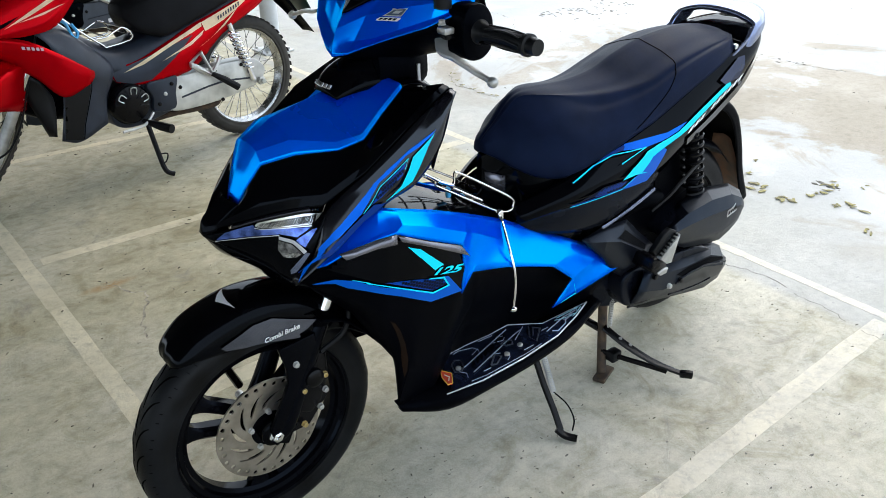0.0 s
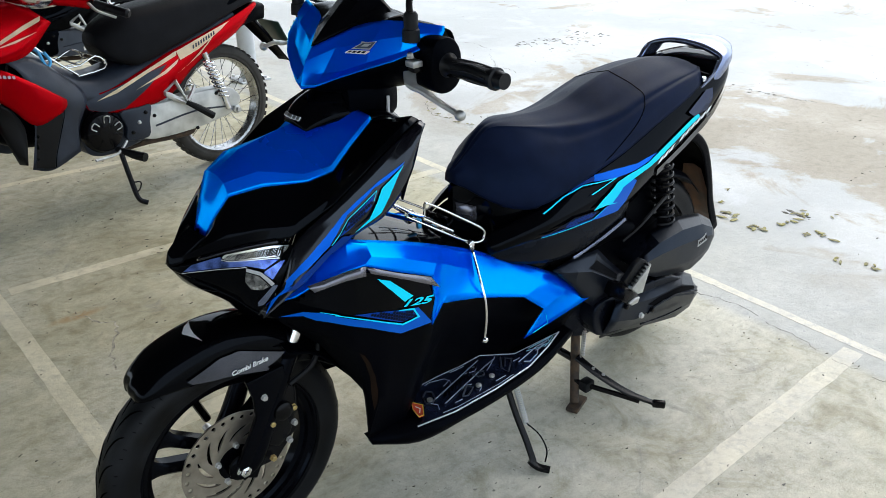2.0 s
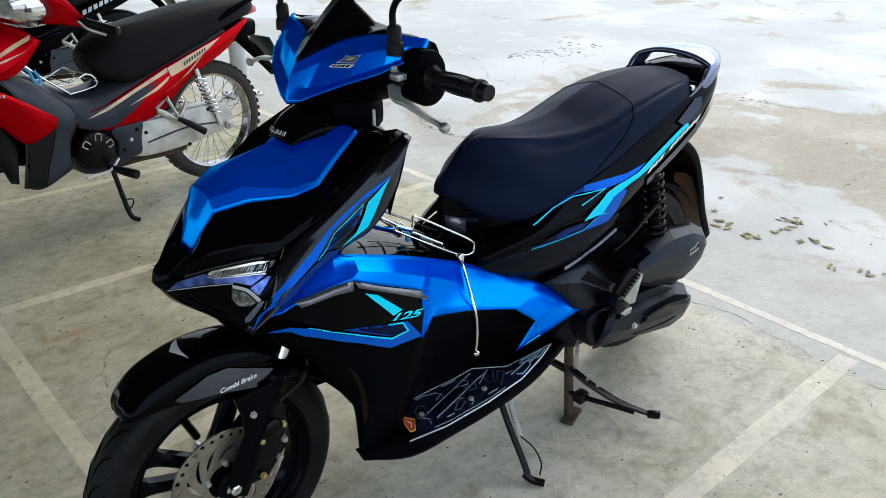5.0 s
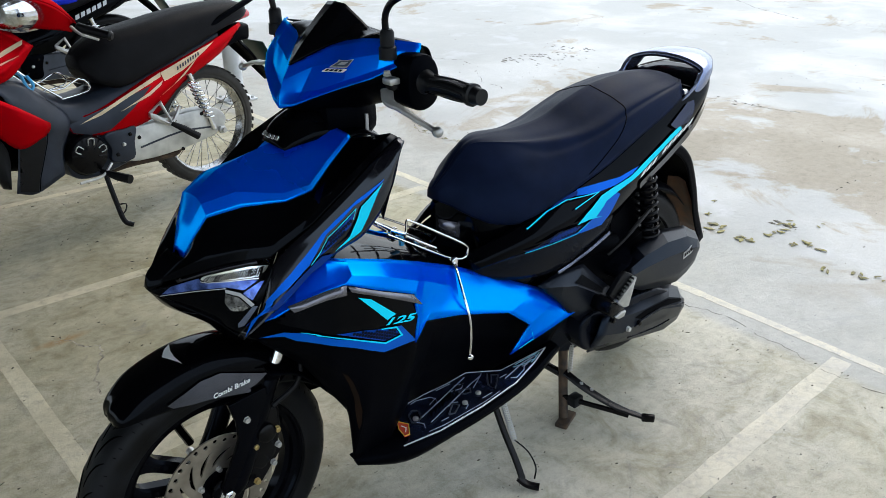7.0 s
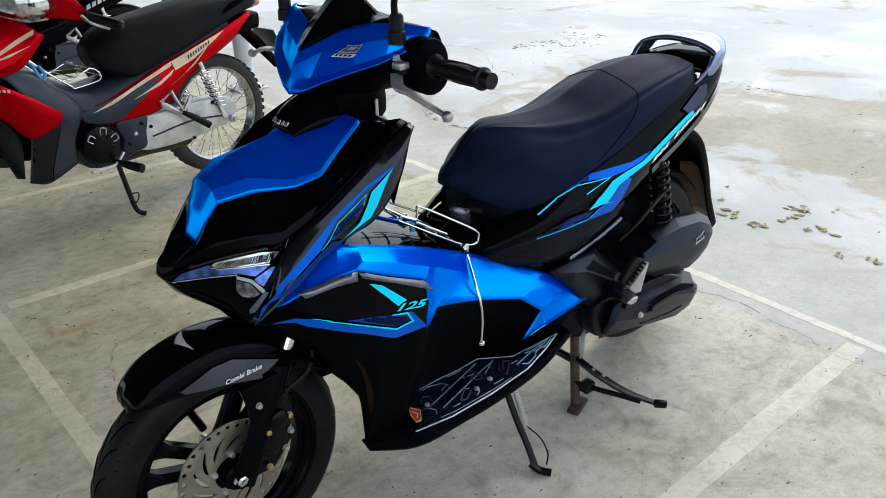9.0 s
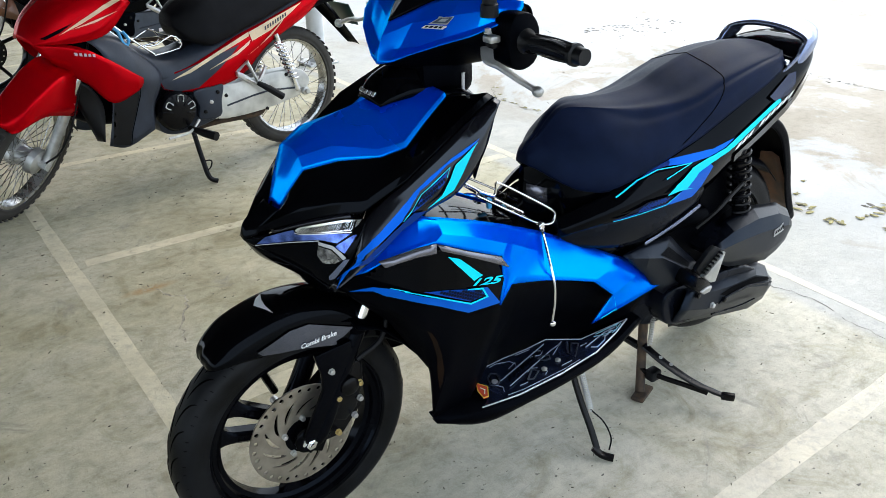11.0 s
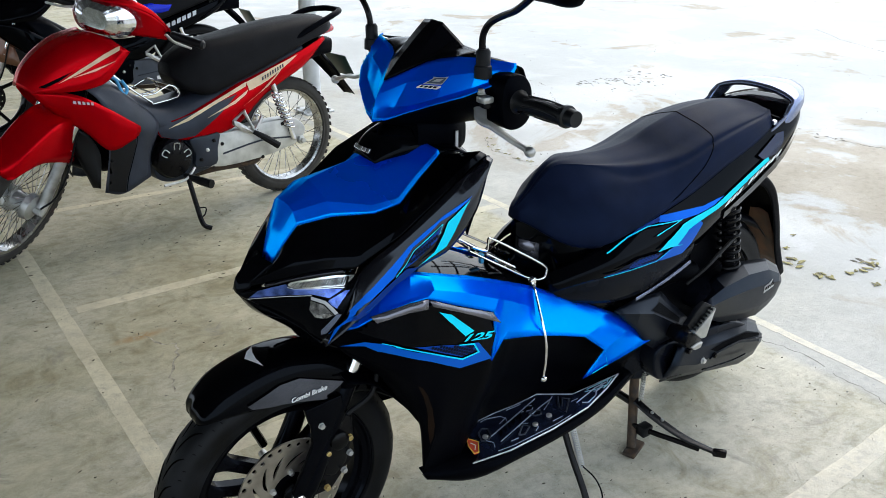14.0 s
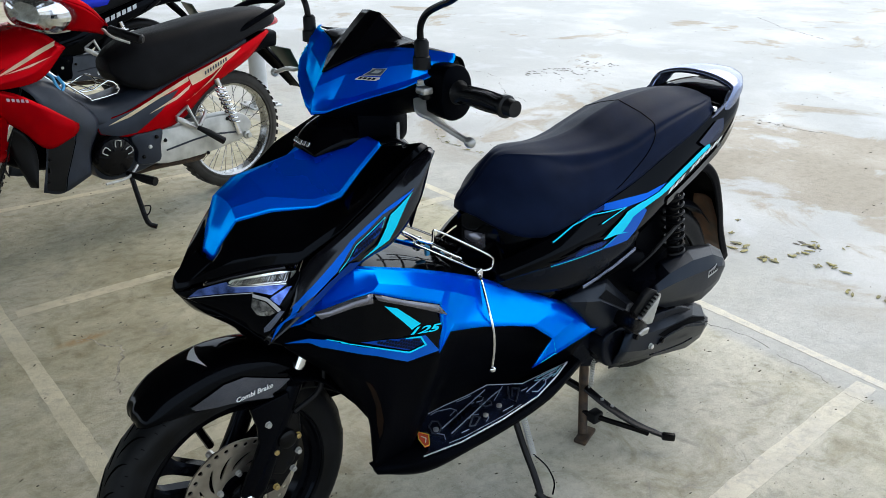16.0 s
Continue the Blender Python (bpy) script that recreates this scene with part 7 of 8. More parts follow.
def underbone(name, label, pose_m, paint, body, lower, stripe, steer, wires, decals, fender=None, case_mat=None, head=(0, 0, 0), front=(0, 0, 0), lean=0):
    e = thing(name, label, "motorcycle", pose_m, "motorcycles parked in the row")
    R = 0.276
    F, B = Vector((0, 0, R)), Vector((-1.215, 0, R))
    rake = Vector((-math.sin(radians(26.5)), 0, math.cos(radians(26.5))))
    pivot = Vector((-0.10, 0, R + 0.13))
    M = Matrix.Translation(pivot) @ Matrix.Rotation(radians(steer), 4, rake) @ Matrix.Translation(-pivot)
    HM = Matrix.Translation(head) @ M
    M = Matrix.Rotation(radians(lean), 4, "X") @ Matrix.Translation(front) @ M

    def sp_part(n, bm, material, lab="", **k):
        moved(bm, M)
        return part(n, bm, material, e, lab, **k)

    def hd_part(n, bm, material, lab="", **k):
        moved(bm, HM)
        return part(n, bm, material, e, lab, **k)

    if wires:
        sm = (spoke_mesh(0.045, R - 0.07, 0.028, 1), spoke_mesh(0.045, R - 0.07, 0.028, -1))
        wire_wheel("front_wheel", F, R, 0.066, e, M, sm, DIRTYRUBBER)
        wire_wheel("rear_wheel", B, R, 0.074, e, Matrix.Identity(4), sm, DIRTYRUBBER)
    else:
        cast_wheel("front_wheel", F, R, 0.075, e, M)
        cast_wheel("rear_wheel", B, R, 0.09, e, Matrix.Identity(4))
    # fork and front mudguard
    for s in (1, -1):
        a = F + Vector((0, 0.078 * s, 0))
        up = a + Vector((-0.03, 0, 0.02))
        sp_part("fork_leg", tube([a + Vector((0.004, 0, -0.018)), up, up + rake * 0.24], [0.02, 0.021, 0.02], 14, 3), ALU, "dull alloy fork slider")
        sp_part("fork_tube", tube([up + rake * 0.22, up + rake * 0.45], 0.014, 12, 1), CHROME)
    rows = []
    for deg, rc, ys, yk, rk in ((58, 0.300, 0.03, 0.045, 0.288), (61, 0.312, 0.045, 0.062, 0.286), (69, 0.324, 0.055, 0.072, 0.28), (85, 0.345, 0.062, 0.084, 0.262), (103, 0.378, 0.070, 0.098, 0.235), (122, 0.395, 0.074, 0.106, 0.225), (140, 0.375, 0.070, 0.098, 0.245), (156, 0.335, 0.058, 0.076, 0.28)):
        rows.append([polar(F, deg, rc, 0), polar(F, deg, rc - 0.003, ys * 0.6), polar(F, deg, rc - 0.016, ys), polar(F, deg, rk, yk)])
    bm = panel(rows, F, 4, 4)
    sp_part("front_mudguard", bm, fender or paint, "glossy painted front mudguard", thick=0.003)
    sp_part("brake_cable", tube([(0.0, 0.085, 0.29), (-0.05, 0.11, 0.33), (-0.11, 0.11, 0.42), (-0.17, 0.09, 0.56), (-0.25, 0.06, 0.72)], 0.004, 8, 5), RUBBER)
    # nose cowl
    cowl = part("nose_cowl", panel([
        [(-0.062, 0, 0.700), (-0.068, 0.05, 0.694), (-0.085, 0.088, 0.680)],
        [(-0.098, 0, 0.760), (-0.108, 0.08, 0.745), (-0.130, 0.125, 0.682)],
        [(-0.165, 0, 0.812), (-0.178, 0.10, 0.795), (-0.220, 0.150, 0.676)],
        [(-0.245, 0, 0.852), (-0.270, 0.11, 0.838), (-0.330, 0.165, 0.695)],
        [(-0.320, 0, 0.872), (-0.365, 0.10, 0.862), (-0.440, 0.160, 0.790)]], (-0.3, 0, 0.65), 5, 5), paint, e, "glossy painted nose cowl", thick=0.003)
    wing = part("leg_shield_wing", panel([
        [(-0.082, 0.060, 0.684), (-0.115, 0.085, 0.63), (-0.165, 0.090, 0.570)],
        [(-0.200, 0.142, 0.668), (-0.215, 0.148, 0.590), (-0.230, 0.128, 0.515)],
        [(-0.300, 0.168, 0.608), (-0.302, 0.176, 0.525), (-0.300, 0.164, 0.434)],
        [(-0.430, 0.172, 0.506), (-0.425, 0.176, 0.486), (-0.408, 0.172, 0.463)]], (-0.3, 0, 0.55), 5, 4), paint, e, "glossy painted leg shield", thick=0.003)
    inner = part("leg_shield", panel([
        [(-0.245, 0.118, 0.690), (-0.300, 0.155, 0.610), (-0.298, 0.156, 0.440), (-0.255, 0.150, 0.269)],
        [(-0.370, 0.110, 0.668), (-0.430, 0.162, 0.512), (-0.400, 0.162, 0.425), (-0.326, 0.158, 0.249)],
        [(-0.450, 0.090, 0.602), (-0.525, 0.134, 0.495), (-0.466, 0.146, 0.380), (-0.455, 0.140, 0.283)]], (-0.38, 0, 0.45), 5, 5), body, e, "grey plastic inner leg shield", thick=0.003)
    part("black_front", decal(tree_of(inner), [(-0.304, 0.448), (-0.330, 0.440), (-0.402, 0.462), (-0.402, 0.440), (-0.372, 0.370), (-0.346, 0.310), (-0.330, 0.256), (-0.266, 0.274), (-0.286, 0.340)], 0.005, 0.010), SHADOWGREY, inner, "dark grey lower front of the leg shield")
    part("panel_gap", decal(tree_of(inner), ribbon([(-0.410, 0.470), (-0.404, 0.440), (-0.374, 0.370), (-0.348, 0.310), (-0.331, 0.250)], 0.004), 0.0064, 0.010), MATTE, inner)
    part("lower_cowl", panel([[(-0.165, 0.06, 0.57), (-0.19, 0.075, 0.45), (-0.235, 0.09, 0.28)], [(-0.24, 0.12, 0.50), (-0.27, 0.13, 0.42), (-0.24, 0.148, 0.29)]], (-0.4, 0, 0.4), 4, 4), SHADOWGREY, e, thick=0.003)
    part("inner_front", loft([(-0.17, [(0, 0.62), (0.05, 0.6), (0.06, 0.5), (0.05, 0.4), (0, 0.38)]), (-0.27, [(0, 0.72), (0.09, 0.7), (0.10, 0.55), (0.09, 0.36), (0, 0.32)]), (-0.38, [(0, 0.66), (0.08, 0.64), (0.09, 0.5), (0.08, 0.34), (0, 0.3)])], 3, 3), MATTE, e)
    # spine and body side covers
    part("spine_cover", loft([(-0.34, [(0, 0.71), (0.05, 0.70), (0.085, 0.66), (0.09, 0.60), (0, 0.56)]), (-0.45, [(0, 0.63), (0.06, 0.62), (0.095, 0.57), (0.10, 0.50), (0, 0.46)]), (-0.56, [(0, 0.56), (0.06, 0.55), (0.105, 0.51), (0.11, 0.44), (0, 0.41)]),
                            (-0.70, [(0, 0.56), (0.07, 0.555), (0.11, 0.51), (0.115, 0.42), (0, 0.39)]), (-0.95, [(0, 0.62), (0.08, 0.61), (0.11, 0.57), (0.11, 0.48), (0, 0.46)]), (-1.30, [(0, 0.71), (0.07, 0.70), (0.09, 0.68), (0.085, 0.64), (0, 0.63)])], 4, 4), body, e, "grey plastic spine cover")
    side = part("side_cover", panel([
        [(-0.520, 0.108, 0.478), (-0.522, 0.116, 0.452), (-0.535, 0.114, 0.425)],
        [(-0.640, 0.118, 0.492), (-0.640, 0.130, 0.440), (-0.650, 0.126, 0.392)],
        [(-0.780, 0.122, 0.538), (-0.780, 0.142, 0.462), (-0.780, 0.132, 0.390)],
        [(-0.910, 0.122, 0.585), (-0.905, 0.145, 0.500), (-0.900, 0.136, 0.418)],
        [(-1.050, 0.120, 0.620), (-1.050, 0.140, 0.574), (-1.052, 0.130, 0.520)],
        [(-1.290, 0.110, 0.684), (-1.290, 0.120, 0.650), (-1.285, 0.110, 0.608)],
        [(-1.430, 0.078, 0.722), (-1.435, 0.085, 0.706), (-1.425, 0.078, 0.690)]], (-0.95, 0, 0.55), 5, 4), lower, e, "painted side cover below the seat", thick=0.003)
    if decals:
        tr = tree_of(side)
        part("grey_front", decal(tr, [(-0.522, 0.470), (-0.60, 0.480), (-0.72, 0.505), (-0.90, 0.545), (-0.80, 0.475), (-0.68, 0.405), (-0.60, 0.405), (-0.536, 0.428)], 0.0015), body, side, "grey front of the side cover")
        part("stripe", decal(tr, [(-0.57, 0.456), (-0.66, 0.485), (-0.80, 0.535), (-0.955, 0.588), (-0.95, 0.570), (-0.80, 0.522), (-0.66, 0.472)], 0.003), stripe, side, "cream stripe")
        part("stripe", decal(tr, [(-0.955, 0.586), (-1.10, 0.626), (-1.25, 0.666), (-1.19, 0.636), (-1.06, 0.580), (-0.96, 0.550)], 0.003), stripe, side, "cream stripe")
        part("stripe", decal(tr, [(-0.74, 0.470), (-0.88, 0.520), (-0.955, 0.556), (-0.94, 0.538), (-0.88, 0.508)], 0.003), stripe, side, "thin cream flash")
        part("stripe", decal(tr, [(-0.88, 0.475), (-1.0, 0.530), (-1.15, 0.622), (-1.06, 0.556)], 0.003), stripe, side, "thin cream flash")
        for k in range(9):
            x0 = -1.03 - 0.0145 * k
            z0 = 0.582 + 0.0145 * k * 0.33
            part("lettering_bar", decal(tr, [(x0, z0), (x0 - 0.0085, z0 + 0.003), (x0 - 0.013, z0 + 0.017), (x0 - 0.0045, z0 + 0.014)], 0.0042, 0.03), GREYPLASTIC, side, "dark lettering bar")
        ctree = tree_of(cowl)
        part("stripe", decal(ctree, [(-0.165, 0.708), (-0.25, 0.750), (-0.34, 0.790), (-0.412, 0.815), (-0.405, 0.799), (-0.33, 0.771), (-0.25, 0.738)], 0.0025), stripe, cowl, "cream stripe on the cowl")
        part("stripe", decal(ctree, [(-0.21, 0.722), (-0.30, 0.745), (-0.385, 0.765), (-0.30, 0.737)], 0.0025), stripe, cowl, "thin cream stripe on the cowl")
        # air slot as a flat black patch: the shadow inside it is painted
        part("shadow_slot", decal(ctree, [(-0.105, 0.702), (-0.16, 0.724), (-0.225, 0.746), (-0.17, 0.716), (-0.12, 0.698)], 0.002), MATTE, cowl, "dark air slot")
        for k in range(5):
            wt = tree_of(wing)
            part("badge_bar", decal(wt, [(-0.20 - 0.014 * k, 0.632 - 0.003 * k), (-0.209 - 0.014 * k, 0.630 - 0.003 * k), (-0.209 - 0.014 * k, 0.641 - 0.003 * k), (-0.20 - 0.014 * k, 0.643 - 0.003 * k)], 0.002, 0.03), SILVERDECAL, wing, "silver badge bar")
    else:
        tr = tree_of(side)
        part("body_panel", panel([[(-0.84, 0.128, 0.700), (-0.85, 0.136, 0.672), (-0.87, 0.134, 0.640)], [(-0.93, 0.126, 0.715), (-0.94, 0.138, 0.685), (-0.94, 0.136, 0.655)], [(-1.06, 0.118, 0.705), (-1.05, 0.134, 0.690), (-1.02, 0.134, 0.650)]], (-0.95, 0, 0.65), 4, 3), DEEPBLUE, e, "deep blue body panel below the seat", thick=0.003)
        for k in range(6):
            x0, z0 = -1.0 - 0.034 * k, 0.560 + 0.0115 * k
            part("lettering_bar", decal(tr, [(x0, z0), (x0 - 0.024, z0 + 0.009), (x0 - 0.03, z0 + 0.034), (x0 - 0.006, z0 + 0.025)], 0.003, 0.03), SILVERDECAL, side, "silver lettering bar")
    # seat, rail, tail
    part("seat", loft([
        (-0.648, [(0, 0.700), (0.025, 0.697), (0.042, 0.685), (0.048, 0.665), (0.044, 0.648), (0, 0.645)]),
        (-0.685, [(0, 0.728), (0.050, 0.720), (0.080, 0.690), (0.092, 0.640), (0.088, 0.600), (0, 0.595)]),
        (-0.730, [(0, 0.750), (0.060, 0.742), (0.098, 0.706), (0.112, 0.640), (0.110, 0.576), (0, 0.57)]),
        (-0.800, [(0, 0.772), (0.065, 0.765), (0.108, 0.730), (0.124, 0.650), (0.122, 0.566), (0, 0.55)]),
        (-0.950, [(0, 0.788), (0.070, 0.782), (0.115, 0.750), (0.130, 0.680), (0.126, 0.606), (0, 0.60)]),
        (-1.100, [(0, 0.808), (0.070, 0.800), (0.112, 0.772), (0.126, 0.710), (0.122, 0.648), (0, 0.64)]),
        (-1.300, [(0, 0.820), (0.066, 0.812), (0.102, 0.788), (0.114, 0.745), (0.110, 0.708), (0, 0.70)]),
        (-1.440, [(0, 0.812), (0.055, 0.805), (0.080, 0.788), (0.090, 0.760), (0.086, 0.735), (0, 0.73)]),
        (-1.500, [(0, 0.788), (0.030, 0.785), (0.046, 0.778), (0.052, 0.765), (0.05, 0.755), (0, 0.75)])], 5, 5), OLDSEAT, e, "long black vinyl seat", sharp=60)
    part("grab_rail", tube([(-1.25, 0.105, 0.735), (-1.38, 0.115, 0.785), (-1.48, 0.105, 0.815), (-1.55, 0.06, 0.822), (-1.565, 0, 0.822), (-1.55, -0.06, 0.822), (-1.48, -0.105, 0.815), (-1.38, -0.115, 0.785), (-1.25, -0.105, 0.735)], 0.0135, 12, 5), MATTE, e, "black grab rail behind the seat")
    part("tail_lamp", loft([(-1.43, [(0, 0.775), (0.05, 0.772), (0.072, 0.755), (0.07, 0.725), (0, 0.715)]), (-1.51, [(0, 0.768), (0.04, 0.765), (0.056, 0.75), (0.05, 0.73), (0, 0.72)]), (-1.535, [(0, 0.755), (0.02, 0.752), (0.03, 0.745), (0.028, 0.735), (0, 0.73)])], 3, 3), REDLENS, e, "red tail lamp lens")
    part("tail_underside", loft([(-1.27, [(0, 0.66), (0.07, 0.655), (0.09, 0.64), (0.085, 0.61), (0, 0.6)]), (-1.42, [(0, 0.71), (0.06, 0.70), (0.075, 0.68), (0.06, 0.63), (0, 0.62)]), (-1.51, [(0, 0.70), (0.035, 0.695), (0.045, 0.68), (0.035, 0.63), (0, 0.62)])], 3, 3), MATTE, e)
    part("rear_mudguard", panel([[(-1.44, 0, 0.65), (-1.44, 0.04, 0.648), (-1.43, 0.062, 0.63)], [(-1.505, 0, 0.585), (-1.503, 0.04, 0.583), (-1.485, 0.058, 0.57)], [(-1.57, 0, 0.505), (-1.567, 0.035, 0.503), (-1.55, 0.05, 0.50)], [(-1.655, 0, 0.40), (-1.65, 0.03, 0.40), (-1.64, 0.042, 0.40)]], (-1.3, 0, 0.3), 4, 3), MATTE, e, "black rear mudguard flap", thick=0.003)
    plate = part("licence_plate", moved(block((0, 0, 0), (0.006, 0.16, 0.12), 0.002), Matrix.Translation((-1.585, 0, 0.556)) @ Matrix.Rotation(radians(28), 4, "Y")), mat("plate_back", (0.02, 0.045, 0.04), 0.4), e, "dark backed licence plate")
    # wheels' drive side, engine, pegs
    ycase = 0.10
    case = part("chain_case", smooth_slab([(-0.765, 0.386), (-0.846, 0.390), (-1.037, 0.394), (-1.180, 0.385), (-1.232, 0.355), (-1.251, 0.315), (-1.215, 0.274), (-1.096, 0.246), (-0.91, 0.237), (-0.750, 0.252), (-0.757, 0.310)], ycase - 0.035, ycase + 0.035, 0.014, 3, 3), case_mat or LACQUER, e, "silver lacquered chain case" if not case_mat else "dark grey chain case with a pale label")
    if case_mat:
        part("label_strip", slab([(-0.91, 0.262), (-1.04, 0.270), (-1.04, 0.292), (-0.91, 0.284)], ycase + 0.035, ycase + 0.037, 0), WHITEDECAL, case)
    part("case_groove", tube([(-0.80, ycase + 0.036, 0.30), (-1.0, ycase + 0.037, 0.318), (-1.16, ycase + 0.036, 0.30)], 0.004, 6, 3), GREYPLASTIC, case)
    for x, z in ((-0.80, 0.345), (-0.98, 0.375), (-1.12, 0.37), (-1.0, 0.24)):
        bolt(Vector((x, ycase + 0.034, z)), 0.007, case, DARKMETAL)
    part("axle_nut", lathe([(0.02, ycase + 0.03), (0.02, ycase + 0.05), (0.012, ycase + 0.052), (0.012, ycase + 0.065)], B, "y", 6), ALU, e)
    part("crankcase", smooth_slab([(-0.52, 0.395), (-0.66, 0.385), (-0.79, 0.37), (-0.80, 0.27), (-0.70, 0.235), (-0.56, 0.225), (-0.49, 0.27)], -0.1, 0.115, 0.02, 3, 3), GREYPLASTIC, e, "grey painted crankcase")
    cover = part("magneto_cover", lathe([(0.02, 0.148), (0.055, 0.146), (0.075, 0.138), (0.085, 0.12), (0.086, 0.1), (0.06, 0.09)], (-0.572, 0, 0.328), "y", 36), DARKMETAL, e, "round dark magneto cover")
    for k in range(6):
        q = radians(60 * k + 12)
        part("cover_rib", tube([(-0.572 + 0.03 * math.cos(q), 0.147, 0.328 + 0.03 * math.sin(q)), (-0.572 + 0.074 * math.cos(q), 0.138, 0.328 + 0.074 * math.sin(q))], 0.004, 6, 1), DARKMETAL, cover)
    part("case_block", smooth_slab([(-0.650, 0.393), (-0.74, 0.397), (-0.795, 0.395), (-0.778, 0.33), (-0.763, 0.262), (-0.665, 0.272), (-0.670, 0.33)], 0.095, 0.138, 0.008, 3, 2), body, e, "grey painted casting beside the magneto cover")
    for k in range(3):
        bolt(Vector((-0.690 - 0.035 * k, 0.138, 0.30 + 0.035 * k)), 0.007, e, (DARKMETAL, ALU, DARKMETAL)[k])
    for q0 in (40, 100, 160):
        part("cover_clip", tube([polar(Vector((-0.572, 0, 0.328)), q0 + d, r, 0.150) for d, r in ((-14, 0.045), (-10, 0.07), (10, 0.07), (14, 0.045))], 0.0025, 6, 2), ALU, cover)
    part("cylinder", block((-0.44, 0.0, 0.36), (0.16, 0.11, 0.11), 0.015, (0, -8, 0)), DARKMETAL, e)
    for k in range(5):
        part("cooling_fin", block((-0.50 + 0.022 * k, 0.0, 0.36), (0.006, 0.14, 0.13), 0.002, (0, -8, 0)), DARKMETAL, e)
    part("swing_arm", tube([(-0.78, -0.09, 0.31), (-1.0, -0.095, 0.30), (-1.23, -0.095, 0.276)], 0.018, 10, 2), GREYPLASTIC, e)
    part("gear_lever", tube([(-0.66, 0.13, 0.27), (-0.60, 0.15, 0.235), (-0.50, 0.155, 0.235)], 0.006, 8, 3), ALU, e)
    for s in (1, -1):
        part("pillion_bracket", tube([(-0.865, 0.135 * s, 0.432), (-0.915, 0.15 * s, 0.470), (-0.955, 0.165 * s, 0.365), (-0.865, 0.14 * s, 0.425)], 0.0105, 8, 1), ALU, e, "cast alloy pillion peg bracket")
        arm = slab([(-0.858, 0.440), (-0.884, 0.428), (-0.925, 0.398), (-0.962, 0.376), (-0.952, 0.356), (-0.905, 0.382), (-0.858, 0.418)], 0.138 * s, 0.158 * s, 0.003, 2)
        part("pillion_arm", arm, ALU, e, "cast alloy pillion arm")
        part("pillion_stay", tube([(-0.945, 0.165 * s, 0.372), (-0.985, 0.155 * s, 0.405), (-1.005, 0.150 * s, 0.432)], 0.008, 8, 2), ALU, e)
        part("pillion_peg", tube([(-0.945, 0.165 * s, 0.375), (-0.985, 0.19 * s, 0.345), (-1.04, 0.21 * s, 0.30)], [0.01, 0.015, 0.016], 10, 2), RUBBER, e)
        part("foot_peg", tube([(-0.615, 0.12 * s, 0.245), (-0.645, 0.19 * s, 0.228), (-0.665, 0.245 * s, 0.222)], [0.01, 0.018, 0.019], 10, 2), RUBBER, e, "black rubber foot peg")
        part("shock_body", tube([(-1.085, 0.135 * s, 0.56), (-1.175, 0.14 * s, 0.29)], 0.013, 10, 1), CHROME, e)
        coil = [Vector((-1.10, 0.135 * s, 0.52)).lerp(Vector((-1.16, 0.14 * s, 0.34)), i / 80) + Vector((0.023 * math.cos(i * 0.7), 0.023 * math.sin(i * 0.7), 0)) for i in range(81)]
        part("shock_spring", tube(coil, 0.0042, 6, 1), CHROME, e, "bright coil spring")
    part("exhaust_pipe", tube([(-0.50, -0.02, 0.28), (-0.62, 0.03, 0.215), (-0.80, 0.06, 0.215), (-0.98, 0.07, 0.205), (-1.02, 0.075, 0.225), (-1.04, 0.08, 0.27)], 0.013, 10, 4), RUST, e, "rusty brown under-pipe")
    sstand = part("side_stand", tube([(-0.63, 0.12, 0.225), (-0.632, 0.155, 0.11), (-0.638, 0.18, 0.03), (-0.665, 0.2, 0.008)], 0.0105, 10, 4), DARKMETAL, e, "black side stand resting on the concrete")
    part("stand_wire", tube([(-0.632, 0.16, 0.10), (-0.665, 0.17, 0.095), (-0.655, 0.175, 0.07), (-0.64, 0.175, 0.06)], 0.003, 6, 3), DARKMETAL, sstand)
    # head: cover, lamp and bars turn with the fork
    hd_part("bar_cover", panel([
        [(-0.24, 0, 0.995), (-0.25, 0.05, 0.998), (-0.30, 0.10, 0.985), (-0.36, 0.15, 0.955), (-0.42, 0.185, 0.90)],
        [(-0.30, 0, 1.01), (-0.31, 0.05, 1.008), (-0.34, 0.10, 0.995), (-0.38, 0.15, 0.96), (-0.43, 0.19, 0.895)],
        [(-0.36, 0, 0.985), (-0.36, 0.05, 0.98), (-0.37, 0.10, 0.955), (-0.39, 0.15, 0.92), (-0.435, 0.19, 0.875)],
        [(-0.37, 0, 0.92), (-0.37, 0.05, 0.915), (-0.375, 0.10, 0.89), (-0.385, 0.14, 0.87), (-0.42, 0.18, 0.85)]], (-0.33, 0, 0.92), 4, 4), paint, "glossy painted handlebar cover", thick=0.003)
    hd_part("bar_cover_front", panel([
        [(-0.24, 0, 0.993), (-0.25, 0.05, 0.996), (-0.30, 0.10, 0.983), (-0.36, 0.15, 0.953), (-0.42, 0.185, 0.898)],
        [(-0.30, 0, 0.94), (-0.30, 0.05, 0.94), (-0.31, 0.10, 0.93), (-0.36, 0.15, 0.91), (-0.42, 0.185, 0.88)],
        [(-0.30, 0, 0.87), (-0.30, 0.05, 0.87), (-0.31, 0.10, 0.872), (-0.36, 0.14, 0.865), (-0.41, 0.18, 0.855)]], (-0.42, 0, 0.93), 4, 4), paint, thick=0.003)
    lamp_rows2 = [(-0.345, 0.13), (-0.28, 0.118), (-0.235, 0.095), (-0.21, 0.055), (-0.205, 0.015)]
